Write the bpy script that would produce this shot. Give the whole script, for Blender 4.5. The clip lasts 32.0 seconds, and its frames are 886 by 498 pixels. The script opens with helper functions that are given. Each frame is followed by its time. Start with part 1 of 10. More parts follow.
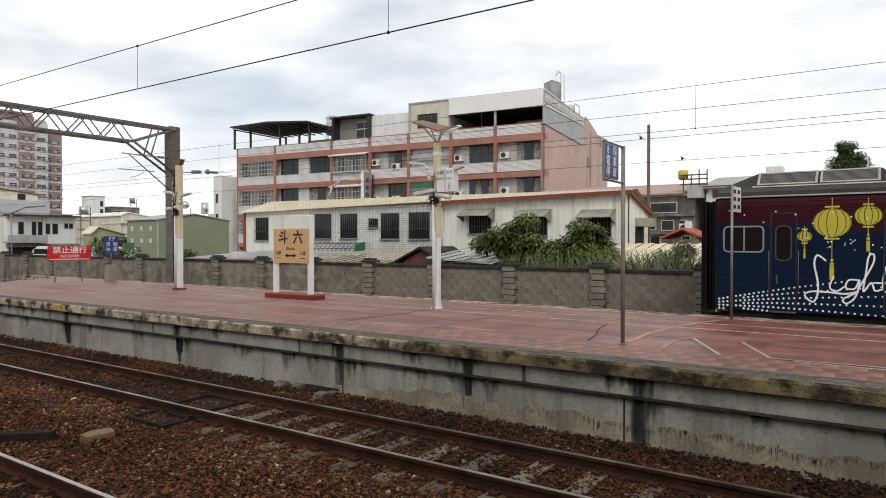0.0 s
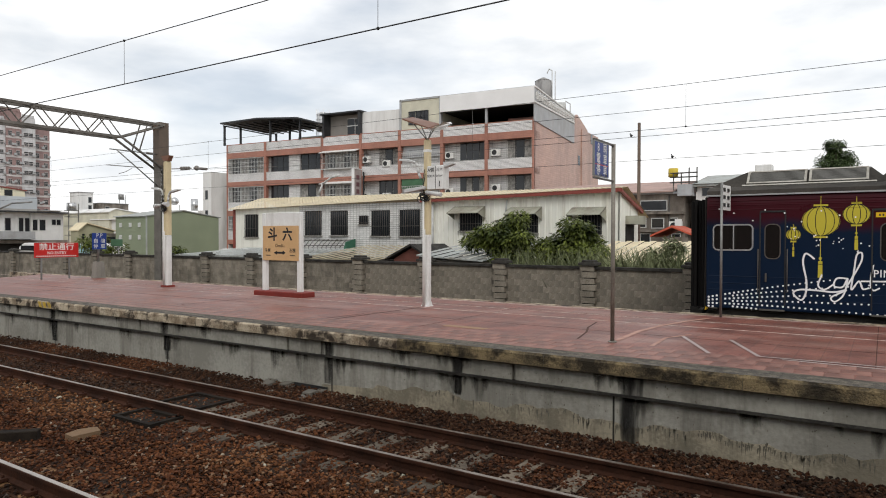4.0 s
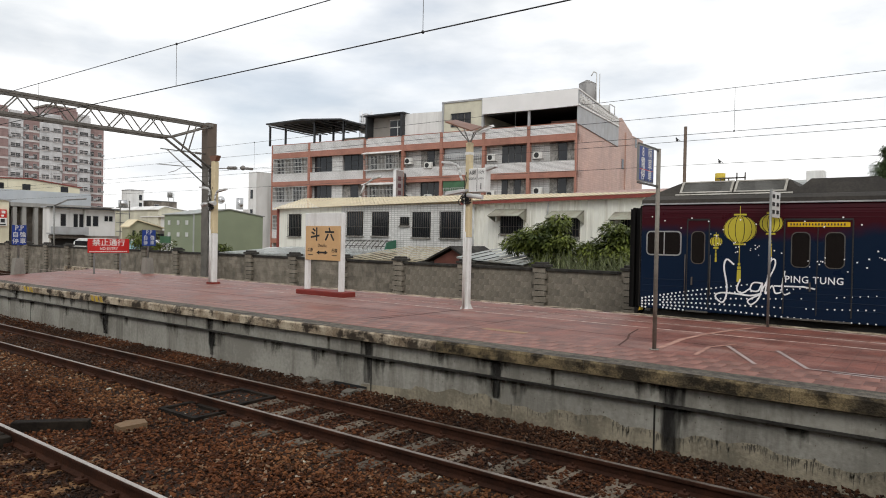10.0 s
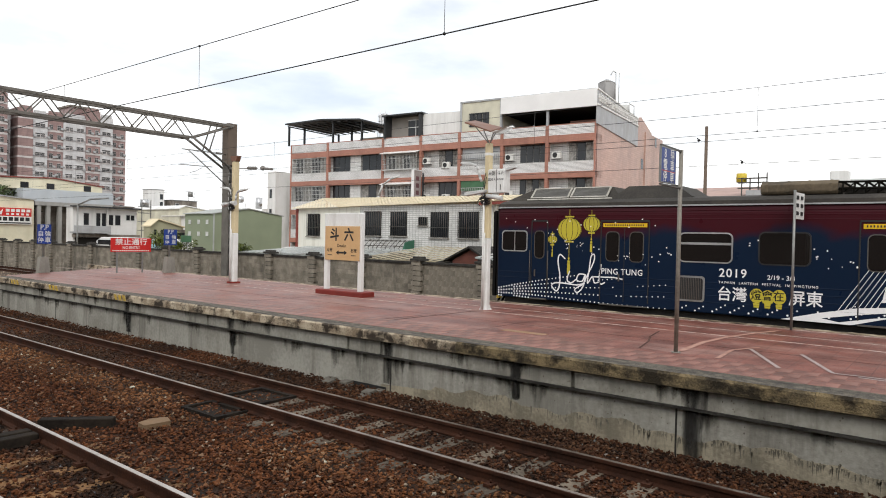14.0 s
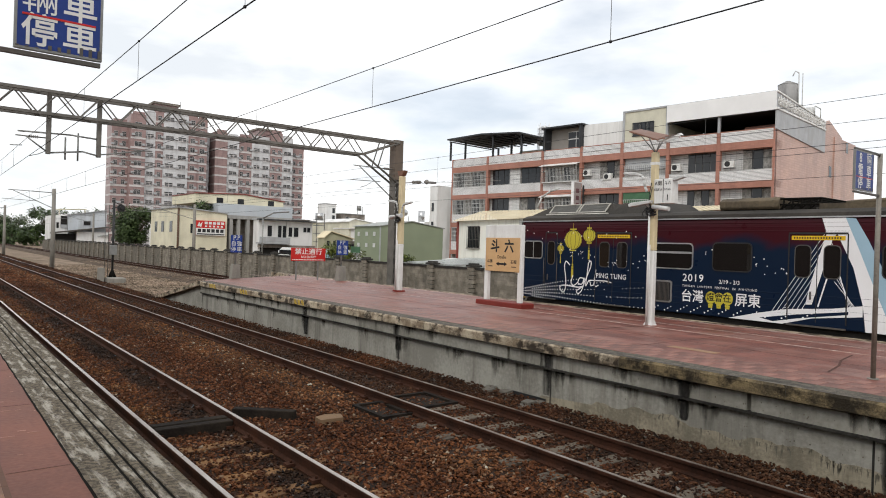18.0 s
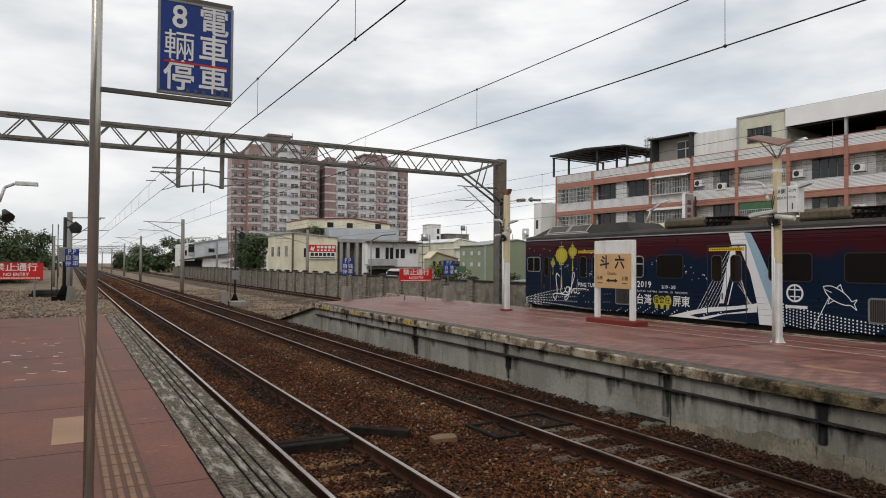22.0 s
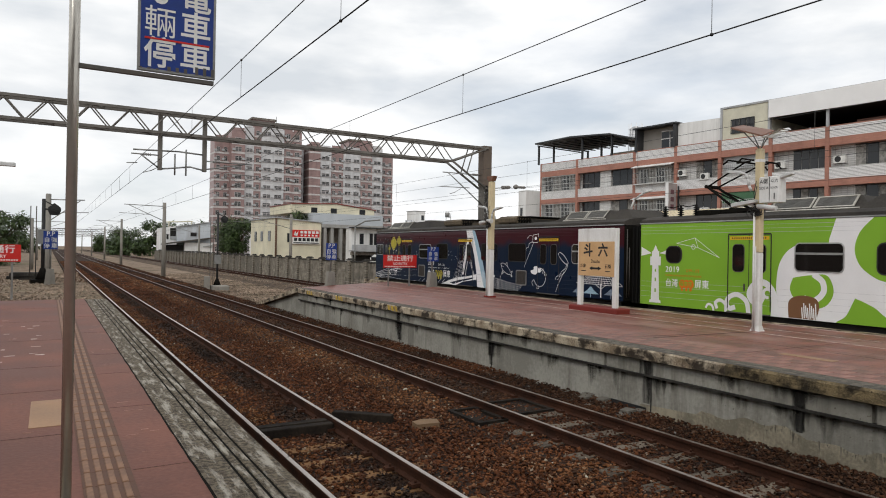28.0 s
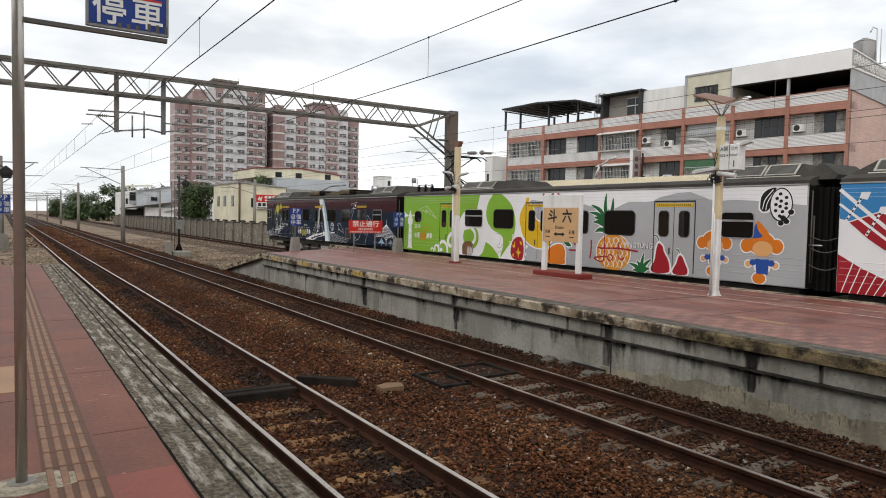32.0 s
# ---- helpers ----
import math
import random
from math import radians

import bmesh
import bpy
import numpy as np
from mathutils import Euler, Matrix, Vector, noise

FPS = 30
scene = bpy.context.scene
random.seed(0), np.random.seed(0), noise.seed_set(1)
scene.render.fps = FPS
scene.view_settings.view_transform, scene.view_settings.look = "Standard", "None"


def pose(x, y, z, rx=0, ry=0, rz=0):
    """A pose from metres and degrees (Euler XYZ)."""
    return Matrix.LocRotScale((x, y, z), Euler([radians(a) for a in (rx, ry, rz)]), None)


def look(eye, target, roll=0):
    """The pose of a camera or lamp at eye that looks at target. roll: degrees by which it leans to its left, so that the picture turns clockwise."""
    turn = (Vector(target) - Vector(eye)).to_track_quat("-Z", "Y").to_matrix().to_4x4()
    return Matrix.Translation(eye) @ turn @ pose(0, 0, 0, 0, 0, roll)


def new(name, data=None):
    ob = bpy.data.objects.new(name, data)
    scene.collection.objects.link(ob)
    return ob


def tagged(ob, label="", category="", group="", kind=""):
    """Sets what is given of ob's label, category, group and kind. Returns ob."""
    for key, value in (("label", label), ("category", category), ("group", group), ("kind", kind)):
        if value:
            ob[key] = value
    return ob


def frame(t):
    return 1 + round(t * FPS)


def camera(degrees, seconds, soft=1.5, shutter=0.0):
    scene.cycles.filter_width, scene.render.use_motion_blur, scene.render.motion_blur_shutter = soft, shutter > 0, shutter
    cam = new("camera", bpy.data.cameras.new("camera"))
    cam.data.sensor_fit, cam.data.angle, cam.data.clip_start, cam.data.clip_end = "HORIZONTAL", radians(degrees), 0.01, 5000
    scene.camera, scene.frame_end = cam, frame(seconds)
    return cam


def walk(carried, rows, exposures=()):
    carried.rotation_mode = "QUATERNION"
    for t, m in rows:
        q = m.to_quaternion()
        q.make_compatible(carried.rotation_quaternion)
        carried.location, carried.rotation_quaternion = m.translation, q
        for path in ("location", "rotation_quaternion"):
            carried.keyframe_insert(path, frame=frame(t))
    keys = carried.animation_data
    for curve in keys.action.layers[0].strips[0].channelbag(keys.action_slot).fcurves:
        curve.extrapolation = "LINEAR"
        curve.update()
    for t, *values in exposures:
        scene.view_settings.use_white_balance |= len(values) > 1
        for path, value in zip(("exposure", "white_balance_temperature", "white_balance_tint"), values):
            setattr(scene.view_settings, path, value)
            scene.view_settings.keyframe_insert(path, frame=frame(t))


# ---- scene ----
cam = camera(67.1, 32.0, soft=1.0)
PATH = [
    (0, look((0.124, 1.120, 2.393), (1.777, 2.245, 2.369), 0.0)),
    (0.5, look((0.170, 1.132, 2.408), (1.826, 2.252, 2.380), -0.1)),
    (1, look((0.181, 1.138, 2.394), (1.837, 2.259, 2.379), -0.5)),
    (1.5, look((0.163, 1.131, 2.396), (1.824, 2.244, 2.360), -0.2)),
    (2, look((0.189, 1.129, 2.396), (1.854, 2.236, 2.361), -0.2)),
    (2.5, look((0.198, 1.130, 2.390), (1.864, 2.237, 2.358), -0.0)),
    (3, look((0.190, 1.128, 2.399), (1.850, 2.243, 2.359), -0.4)),
    (3.5, look((0.176, 1.130, 2.401), (1.839, 2.240, 2.366), -0.2)),
    (5.5, look((0.166, 1.132, 2.413), (1.843, 2.223, 2.382), 0.8)),
    (6, look((0.140, 1.102, 2.419), (1.808, 2.205, 2.404), 0.8)),
    (6.5, look((0.177, 1.128, 2.410), (1.845, 2.231, 2.402), 1.1)),
    (7, look((0.142, 1.123, 2.414), (1.797, 2.245, 2.429), 1.1)),
    (7.5, look((0.115, 1.107, 2.426), (1.764, 2.240, 2.433), 0.9)),
    (8, look((0.117, 1.120, 2.408), (1.747, 2.278, 2.430), 1.2)),
    (8.5, look((0.103, 1.110, 2.416), (1.726, 2.278, 2.426), 1.3)),
    (9, look((0.114, 1.122, 2.419), (1.728, 2.302, 2.416), 1.1)),
    (9.5, look((0.127, 1.139, 2.411), (1.723, 2.345, 2.393), 1.0)),
    (10, look((0.152, 1.130, 2.414), (1.751, 2.330, 2.386), 1.1)),
    (10.5, look((0.140, 1.124, 2.414), (1.748, 2.313, 2.390), 1.2)),
    (11, look((0.152, 1.127, 2.411), (1.761, 2.314, 2.368), 1.6)),
    (11.5, look((0.161, 1.151, 2.406), (1.786, 2.317, 2.373), 1.8)),
    (12, look((0.145, 1.148, 2.407), (1.763, 2.323, 2.364), 1.5)),
    (12.5, look((0.145, 1.157, 2.422), (1.737, 2.367, 2.369), 1.6)),
    (13, look((0.103, 1.152, 2.402), (1.683, 2.378, 2.366), 1.4)),
    (13.5, look((0.139, 1.161, 2.419), (1.711, 2.397, 2.388), 1.3)),
    (15.5, look((0.013, 1.149, 2.451), (1.533, 2.448, 2.406), 1.5)),
    (16, look((0.005, 1.136, 2.444), (1.461, 2.507, 2.394), 1.8)),
    (16.5, look((0.020, 1.148, 2.413), (1.448, 2.547, 2.372), 1.9)),
    (17, look((-0.031, 1.135, 2.408), (1.317, 2.612, 2.369), 1.9)),
    (17.5, look((0.034, 1.167, 2.403), (1.341, 2.680, 2.362), 1.8)),
    (18, look((0.026, 1.145, 2.398), (1.261, 2.718, 2.394), 1.8)),
    (18.5, look((0.021, 1.183, 2.404), (1.200, 2.799, 2.416), 0.1)),
    (19, look((0.013, 1.192, 2.407), (1.129, 2.851, 2.395), 0.0)),
    (19.5, look((0.011, 1.198, 2.407), (1.110, 2.870, 2.397), 0.2)),
    (20, look((0.008, 1.190, 2.405), (1.089, 2.873, 2.396), 0.1)),
    (20.5, look((-0.005, 1.187, 2.408), (1.061, 2.879, 2.423), 0.0)),
    (21, look((-0.010, 1.199, 2.408), (1.036, 2.904, 2.444), 0.1)),
    (21.5, look((-0.022, 1.184, 2.408), (0.990, 2.908, 2.460), 0.3)),
    (22, look((-0.030, 1.188, 2.403), (0.945, 2.933, 2.449), 0.4)),
    (22.5, look((-0.028, 1.186, 2.404), (0.953, 2.927, 2.448), 0.4)),
    (23, look((-0.020, 1.195, 2.401), (0.976, 2.929, 2.411), 0.4)),
    (23.5, look((-0.005, 1.213, 2.402), (0.983, 2.952, 2.386), 0.6)),
    (24, look((0.008, 1.213, 2.394), (0.991, 2.955, 2.397), 0.3)),
    (24.5, look((0.015, 1.233, 2.392), (0.994, 2.977, 2.381), 0.3)),
    (25, look((0.013, 1.236, 2.396), (1.002, 2.975, 2.431), 0.1)),
    (25.5, look((0.005, 1.220, 2.394), (1.015, 2.946, 2.434), 0.2)),
    (27.5, look((-0.019, 1.212, 2.392), (0.982, 2.943, 2.410), 1.0)),
    (28, look((-0.021, 1.210, 2.388), (0.996, 2.932, 2.395), 1.0)),
    (28.5, look((-0.020, 1.210, 2.392), (0.996, 2.932, 2.401), 1.1)),
    (29, look((-0.024, 1.205, 2.392), (0.989, 2.929, 2.405), 1.2)),
    (29.5, look((-0.024, 1.204, 2.388), (0.997, 2.923, 2.385), 1.2)),
    (30, look((-0.016, 1.206, 2.391), (1.049, 2.899, 2.374), 1.3)),
    (30.5, look((-0.003, 1.202, 2.388), (1.081, 2.882, 2.348), 1.1)),
    (31, look((0.000, 1.197, 2.385), (1.091, 2.872, 2.328), 1.3)),
    (31.5, look((0.004, 1.196, 2.383), (1.099, 2.869, 2.310), 1.0)),
    (32, look((0.004, 1.190, 2.379), (1.106, 2.856, 2.286), 1.2)),
]
walk(cam, PATH, ((0.0, 0.11), (6.0, 0.11), (8.0, 0.06), (10.0, 0.12), (13.0, 0.4), (16.0, 0.42), (18.0, 0.28), (19.0, 0.2), (20.0, 0.08), (21.0, 0.05), (22.0, -0.16), (23.0, -0.12), (24.5, -0.02), (26.5, 0.04), (29.0, -0.02), (31.0, 0.07), (32.0, 0.14)))

# ---- sky, sun, exposure ----
world = bpy.data.worlds.new("overcast_sky")
scene.world = world
world.use_nodes = True
wn, wl = world.node_tree.nodes, world.node_tree.links
wn.clear()
w_out = wn.new("ShaderNodeOutputWorld")
w_bg = wn.new("ShaderNodeBackground")
w_sky = wn.new("ShaderNodeTexSky")
w_sky.sky_type, w_sky.sun_disc = 'NISHITA', False
w_sky.sun_elevation, w_sky.sun_rotation = radians(38), radians(230)
w_geo = wn.new("ShaderNodeTexCoord")
w_map = wn.new("ShaderNodeMapping")
w_map.inputs["Scale"].default_value = (1.0, 1.0, 3.2)
w_n1 = wn.new("ShaderNodeTexNoise")
w_n1.inputs["Scale"].default_value, w_n1.inputs["Detail"].default_value = 2.3, 9.0
w_n1.inputs["Roughness"].default_value = 0.56
w_n2 = wn.new("ShaderNodeTexNoise")
w_n2.inputs["Scale"].default_value, w_n2.inputs["Detail"].default_value = 3.6, 8.0
w_r1 = wn.new("ShaderNodeValToRGB")
w_r1.color_ramp.elements[0].position, w_r1.color_ramp.elements[1].position = 0.30, 0.52
w_r1.color_ramp.elements[0].color = (0.7, 0.7, 0.7, 1)
w_r2 = wn.new("ShaderNodeValToRGB")
w_r2.color_ramp.elements[0].position, w_r2.color_ramp.elements[1].position = 0.36, 0.62
w_r2.color_ramp.elements[0].color, w_r2.color_ramp.elements[1].color = (7.1, 7.5, 7.95, 1), (10.9, 10.9, 10.85, 1)
w_mix = wn.new("ShaderNodeMix")
w_mix.data_type = 'RGBA'
wl.new(w_geo.outputs["Generated"], w_map.inputs["Vector"])
wl.new(w_map.outputs["Vector"], w_n1.inputs["Vector"])
wl.new(w_map.outputs["Vector"], w_n2.inputs["Vector"])
wl.new(w_n1.outputs["Fac"], w_r1.inputs["Fac"])
wl.new(w_n2.outputs["Fac"], w_r2.inputs["Fac"])
wl.new(w_r1.outputs["Color"], w_mix.inputs["Factor"])
wl.new(w_sky.outputs["Color"], w_mix.inputs["A"])
wl.new(w_r2.outputs["Color"], w_mix.inputs["B"])
wl.new(w_mix.outputs["Result"], w_bg.inputs["Color"])
w_bg.inputs["Strength"].default_value = 0.1
wl.new(w_bg.outputs["Background"], w_out.inputs["Surface"])

sun = new("sun", bpy.data.lights.new("sun", 'SUN'))
sun.data.energy, sun.data.angle, sun.data.color = 1.05, radians(25), (1.0, 0.97, 0.92)
sun.matrix_world = look((0, 0, 30.5), (30, 25, 0))
scene.view_settings.exposure = 0.0


# ---- materials ----
def mat(name, col, rough=0.7, metal=0.0, col2=None, scale=3.0, amount=0.5, fine=40.0, bump=0.0, bscale=None, stain=None, stain_amt=0.0,
        stain_scale=(1.2, 1.2, 0.4), per_object=0.0, coat=0.0, spec=0.3, edge=(0.48, 0.68), pits=0.0):
    """A surface with a broad and a fine variation of colour, some relief, and stains with a shape of their own."""
    m = bpy.data.materials.new(name)
    m.use_nodes = True
    n, l = m.node_tree.nodes, m.node_tree.links
    b = n["Principled BSDF"]
    b.inputs["Roughness"].default_value, b.inputs["Metallic"].default_value = rough, metal
    b.inputs["Specular IOR Level"].default_value = spec
    if coat:
        b.inputs["Coat Weight"].default_value = coat
        b.inputs["Coat Roughness"].default_value = 0.12
    geo = n.new("ShaderNodeNewGeometry")
    src = n.new("ShaderNodeTexCoord").outputs["Object"]
    col2 = col2 or tuple(c * 0.72 for c in col)
    broad = n.new("ShaderNodeTexNoise")
    broad.inputs["Scale"].default_value, broad.inputs["Detail"].default_value = scale, 5.0
    grain = n.new("ShaderNodeTexNoise")
    grain.inputs["Scale"].default_value, grain.inputs["Detail"].default_value = fine, 3.0
    l.new(src, broad.inputs["Vector"])
    l.new(src, grain.inputs["Vector"])
    add = n.new("ShaderNodeMath")
    add.operation = 'MULTIPLY_ADD'
    add.inputs[1].default_value = 0.45
    l.new(grain.outputs["Fac"], add.inputs[0])
    l.new(broad.outputs["Fac"], add.inputs[2])
    rng = n.new("ShaderNodeMapRange")
    rng.inputs["From Min"].default_value, rng.inputs["From Max"].default_value = 0.5, 0.95
    rng.inputs["To Min"].default_value, rng.inputs["To Max"].default_value = 0.5 - amount, 0.5 + amount
    l.new(add.outputs[0], rng.inputs["Value"])
    mx = n.new("ShaderNodeMix")
    mx.data_type = 'RGBA'
    mx.inputs["A"].default_value, mx.inputs["B"].default_value = (*col2, 1), (*col, 1)
    l.new(rng.outputs["Result"], mx.inputs["Factor"])
    out = mx.outputs["Result"]
    if per_object:
        oi = n.new("ShaderNodeObjectInfo")
        isl = n.new("ShaderNodeMath")
        isl.operation = 'ADD'
        l.new(oi.outputs["Random"], isl.inputs[0])
        l.new(geo.outputs["Random Per Island"], isl.inputs[1])
        fr = n.new("ShaderNodeMath")
        fr.operation = 'FRACT'
        l.new(isl.outputs[0], fr.inputs[0])
        mr = n.new("ShaderNodeMapRange")
        mr.inputs["To Min"].default_value, mr.inputs["To Max"].default_value = 1 - per_object, 1 + per_object
        l.new(fr.outputs[0], mr.inputs["Value"])
        mul = n.new("ShaderNodeMix")
        mul.data_type, mul.blend_type = 'RGBA', 'MULTIPLY'
        mul.inputs["Factor"].default_value = 1
        l.new(out, mul.inputs["A"])
        l.new(mr.outputs["Result"], mul.inputs["B"])
        out = mul.outputs["Result"]
    if stain:
        mp = n.new("ShaderNodeMapping")
        mp.inputs["Scale"].default_value = stain_scale
        l.new(src, mp.inputs["Vector"])
        sn = n.new("ShaderNodeTexNoise")
        sn.inputs["Scale"].default_value, sn.inputs["Detail"].default_value = 1.0, 8.0
        sn.inputs["Roughness"].default_value = 0.66
        l.new(mp.outputs["Vector"], sn.inputs["Vector"])
        sr = n.new("ShaderNodeMapRange")
        sr.inputs["From Min"].default_value, sr.inputs["From Max"].default_value = edge
        sr.inputs["To Max"].default_value = stain_amt
        l.new(sn.outputs["Fac"], sr.inputs["Value"])
        sm = n.new("ShaderNodeMix")
        sm.data_type = 'RGBA'
        sm.inputs["B"].default_value = (*stain, 1)
        l.new(out, sm.inputs["A"])
        l.new(sr.outputs["Result"], sm.inputs["Factor"])
        out = sm.outputs["Result"]
    if pits:
        vo = n.new("ShaderNodeTexVoronoi")
        vo.inputs["Scale"].default_value = pits
        l.new(src, vo.inputs["Vector"])
        vr = n.new("ShaderNodeMapRange")
        vr.inputs["From Min"].default_value, vr.inputs["From Max"].default_value = 0.07, 0.16
        vr.inputs["To Min"].default_value, vr.inputs["To Max"].default_value = 0.75, 0.0
        l.new(vo.outputs["Distance"], vr.inputs["Value"])
        pm = n.new("ShaderNodeMix")
        pm.data_type = 'RGBA'
        pm.inputs["B"].default_value = (*(v * 0.18 for v in col2), 1)
        l.new(out, pm.inputs["A"])
        l.new(vr.outputs["Result"], pm.inputs["Factor"])
        out = pm.outputs["Result"]
    l.new(out, b.inputs["Base Color"])
    rr = n.new("ShaderNodeMapRange")
    rr.inputs["To Min"].default_value, rr.inputs["To Max"].default_value = max(0.03, rough - 0.12), min(1, rough + 0.12)
    l.new(broad.outputs["Fac"], rr.inputs["Value"])
    l.new(rr.outputs["Result"], b.inputs["Roughness"])
    if bump:
        bn = n.new("ShaderNodeTexNoise")
        bn.inputs["Scale"].default_value, bn.inputs["Detail"].default_value = bscale or fine, 6.0
        l.new(src, bn.inputs["Vector"])
        bp = n.new("ShaderNodeBump")
        bp.inputs["Strength"].default_value, bp.inputs["Distance"].default_value = bump, 0.02
        l.new(bn.outputs["Fac"], bp.inputs["Height"])
        l.new(bp.outputs["Normal"], b.inputs["Normal"])
    return m


def glass_mat(name, tint=(0.02, 0.022, 0.025), rough=0.06):
    """Dark window glass in front of an unlit room: a glossy dielectric."""
    m = bpy.data.materials.new(name)
    m.use_nodes = True
    b = m.node_tree.nodes["Principled BSDF"]
    b.inputs["Base Color"].default_value = (*tint, 1)
    b.inputs["Roughness"].default_value = rough
    b.inputs["IOR"].default_value = 1.45
    return m


M_PAVE = mat("red_platform_paving", (0.255, 0.091, 0.065), 0.47, col2=(0.145, 0.049, 0.035), scale=1.7, fine=18, amount=0.9, bump=0.3, bscale=34, spec=0.42, stain=(0.33, 0.19, 0.155), stain_amt=0.55, stain_scale=(1.1, 0.35, 0.5), edge=(0.5, 0.6), pits=11.0)
def jointed(m, sx, sy, dark):
    """Adds the shallow joints of laid slabs to a floor material."""
    n, l = m.node_tree.nodes, m.node_tree.links
    b = n["Principled BSDF"]
    src = b.inputs["Base Color"].links[0].from_socket
    co, bk, mx = n.new("ShaderNodeTexCoord"), n.new("ShaderNodeTexBrick"), n.new("ShaderNodeMix")
    l.new(co.outputs["Object"], bk.inputs["Vector"])
    bk.inputs["Scale"].default_value, bk.inputs["Brick Width"].default_value, bk.inputs["Row Height"].default_value = 1.0, sx, sy
    bk.inputs["Mortar Size"].default_value, bk.inputs["Mortar Smooth"].default_value = 0.008, 0.3
    bk.inputs["Color1"].default_value, bk.inputs["Color2"].default_value, bk.inputs["Mortar"].default_value = (1, 1, 1, 1), (0.84, 0.83, 0.83, 1), (dark, dark, dark, 1)
    mx.data_type, mx.blend_type = 'RGBA', 'MULTIPLY'
    mx.inputs["Factor"].default_value = 1
    l.new(src, mx.inputs["A"])
    l.new(bk.outputs["Color"], mx.inputs["B"])
    l.new(mx.outputs["Result"], b.inputs["Base Color"])
    return m


jointed(M_PAVE, 0.6, 0.3, 0.6)
M_PAVE_N = mat("worn_red_paving", (0.195, 0.078, 0.054), 0.6, col2=(0.13, 0.05, 0.035), scale=0.8, fine=26, amount=0.9, bump=0.15, spec=0.2, stain=(0.105, 0.045, 0.032), stain_amt=0.5, stain_scale=(0.9, 0.5, 0.5), edge=(0.46, 0.66))
M_EDGE = mat("weathered_concrete_edge", (0.155, 0.135, 0.105), 0.75, col2=(0.06, 0.052, 0.042), scale=9.0, fine=60, amount=1.0, bump=0.8, spec=0.3, stain=(0.03, 0.026, 0.021), stain_amt=0.8, stain_scale=(5.0, 1.1, 2.5), edge=(0.47, 0.62), pits=14.0)
M_EDGE_N = mat("worn_grey_platform_edge", (0.185, 0.150, 0.104), 0.85, col2=(0.05, 0.038, 0.026), scale=26.0, fine=110, amount=1.0, bump=1.0, bscale=90, spec=0.3, stain=(0.50, 0.46, 0.39), stain_amt=0.75, stain_scale=(15.0, 2.4, 3.0), edge=(0.50, 0.62), pits=26.0)
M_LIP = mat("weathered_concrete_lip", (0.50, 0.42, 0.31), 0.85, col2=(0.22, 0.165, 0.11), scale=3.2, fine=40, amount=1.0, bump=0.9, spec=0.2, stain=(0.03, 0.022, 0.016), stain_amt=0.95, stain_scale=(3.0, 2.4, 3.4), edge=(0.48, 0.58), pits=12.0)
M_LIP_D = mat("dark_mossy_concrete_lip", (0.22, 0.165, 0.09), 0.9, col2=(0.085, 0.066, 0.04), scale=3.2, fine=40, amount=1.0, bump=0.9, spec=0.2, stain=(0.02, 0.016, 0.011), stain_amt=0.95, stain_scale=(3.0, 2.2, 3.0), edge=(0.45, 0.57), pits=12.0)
M_WALLC = mat("stained_concrete_wall", (0.36, 0.345, 0.30), 0.85, col2=(0.24, 0.228, 0.195), scale=0.9, fine=16, amount=0.9, bump=0.35, bscale=26, spec=0.25, stain=(0.12, 0.11, 0.092), stain_amt=0.75, stain_scale=(2.0, 2.6, 0.3), edge=(0.5, 0.68))
M_CONC = mat("grey_concrete", (0.30, 0.28, 0.245), 0.85, scale=1.4, fine=25, bump=0.3, stain=(0.10, 0.09, 0.08), stain_amt=0.7)
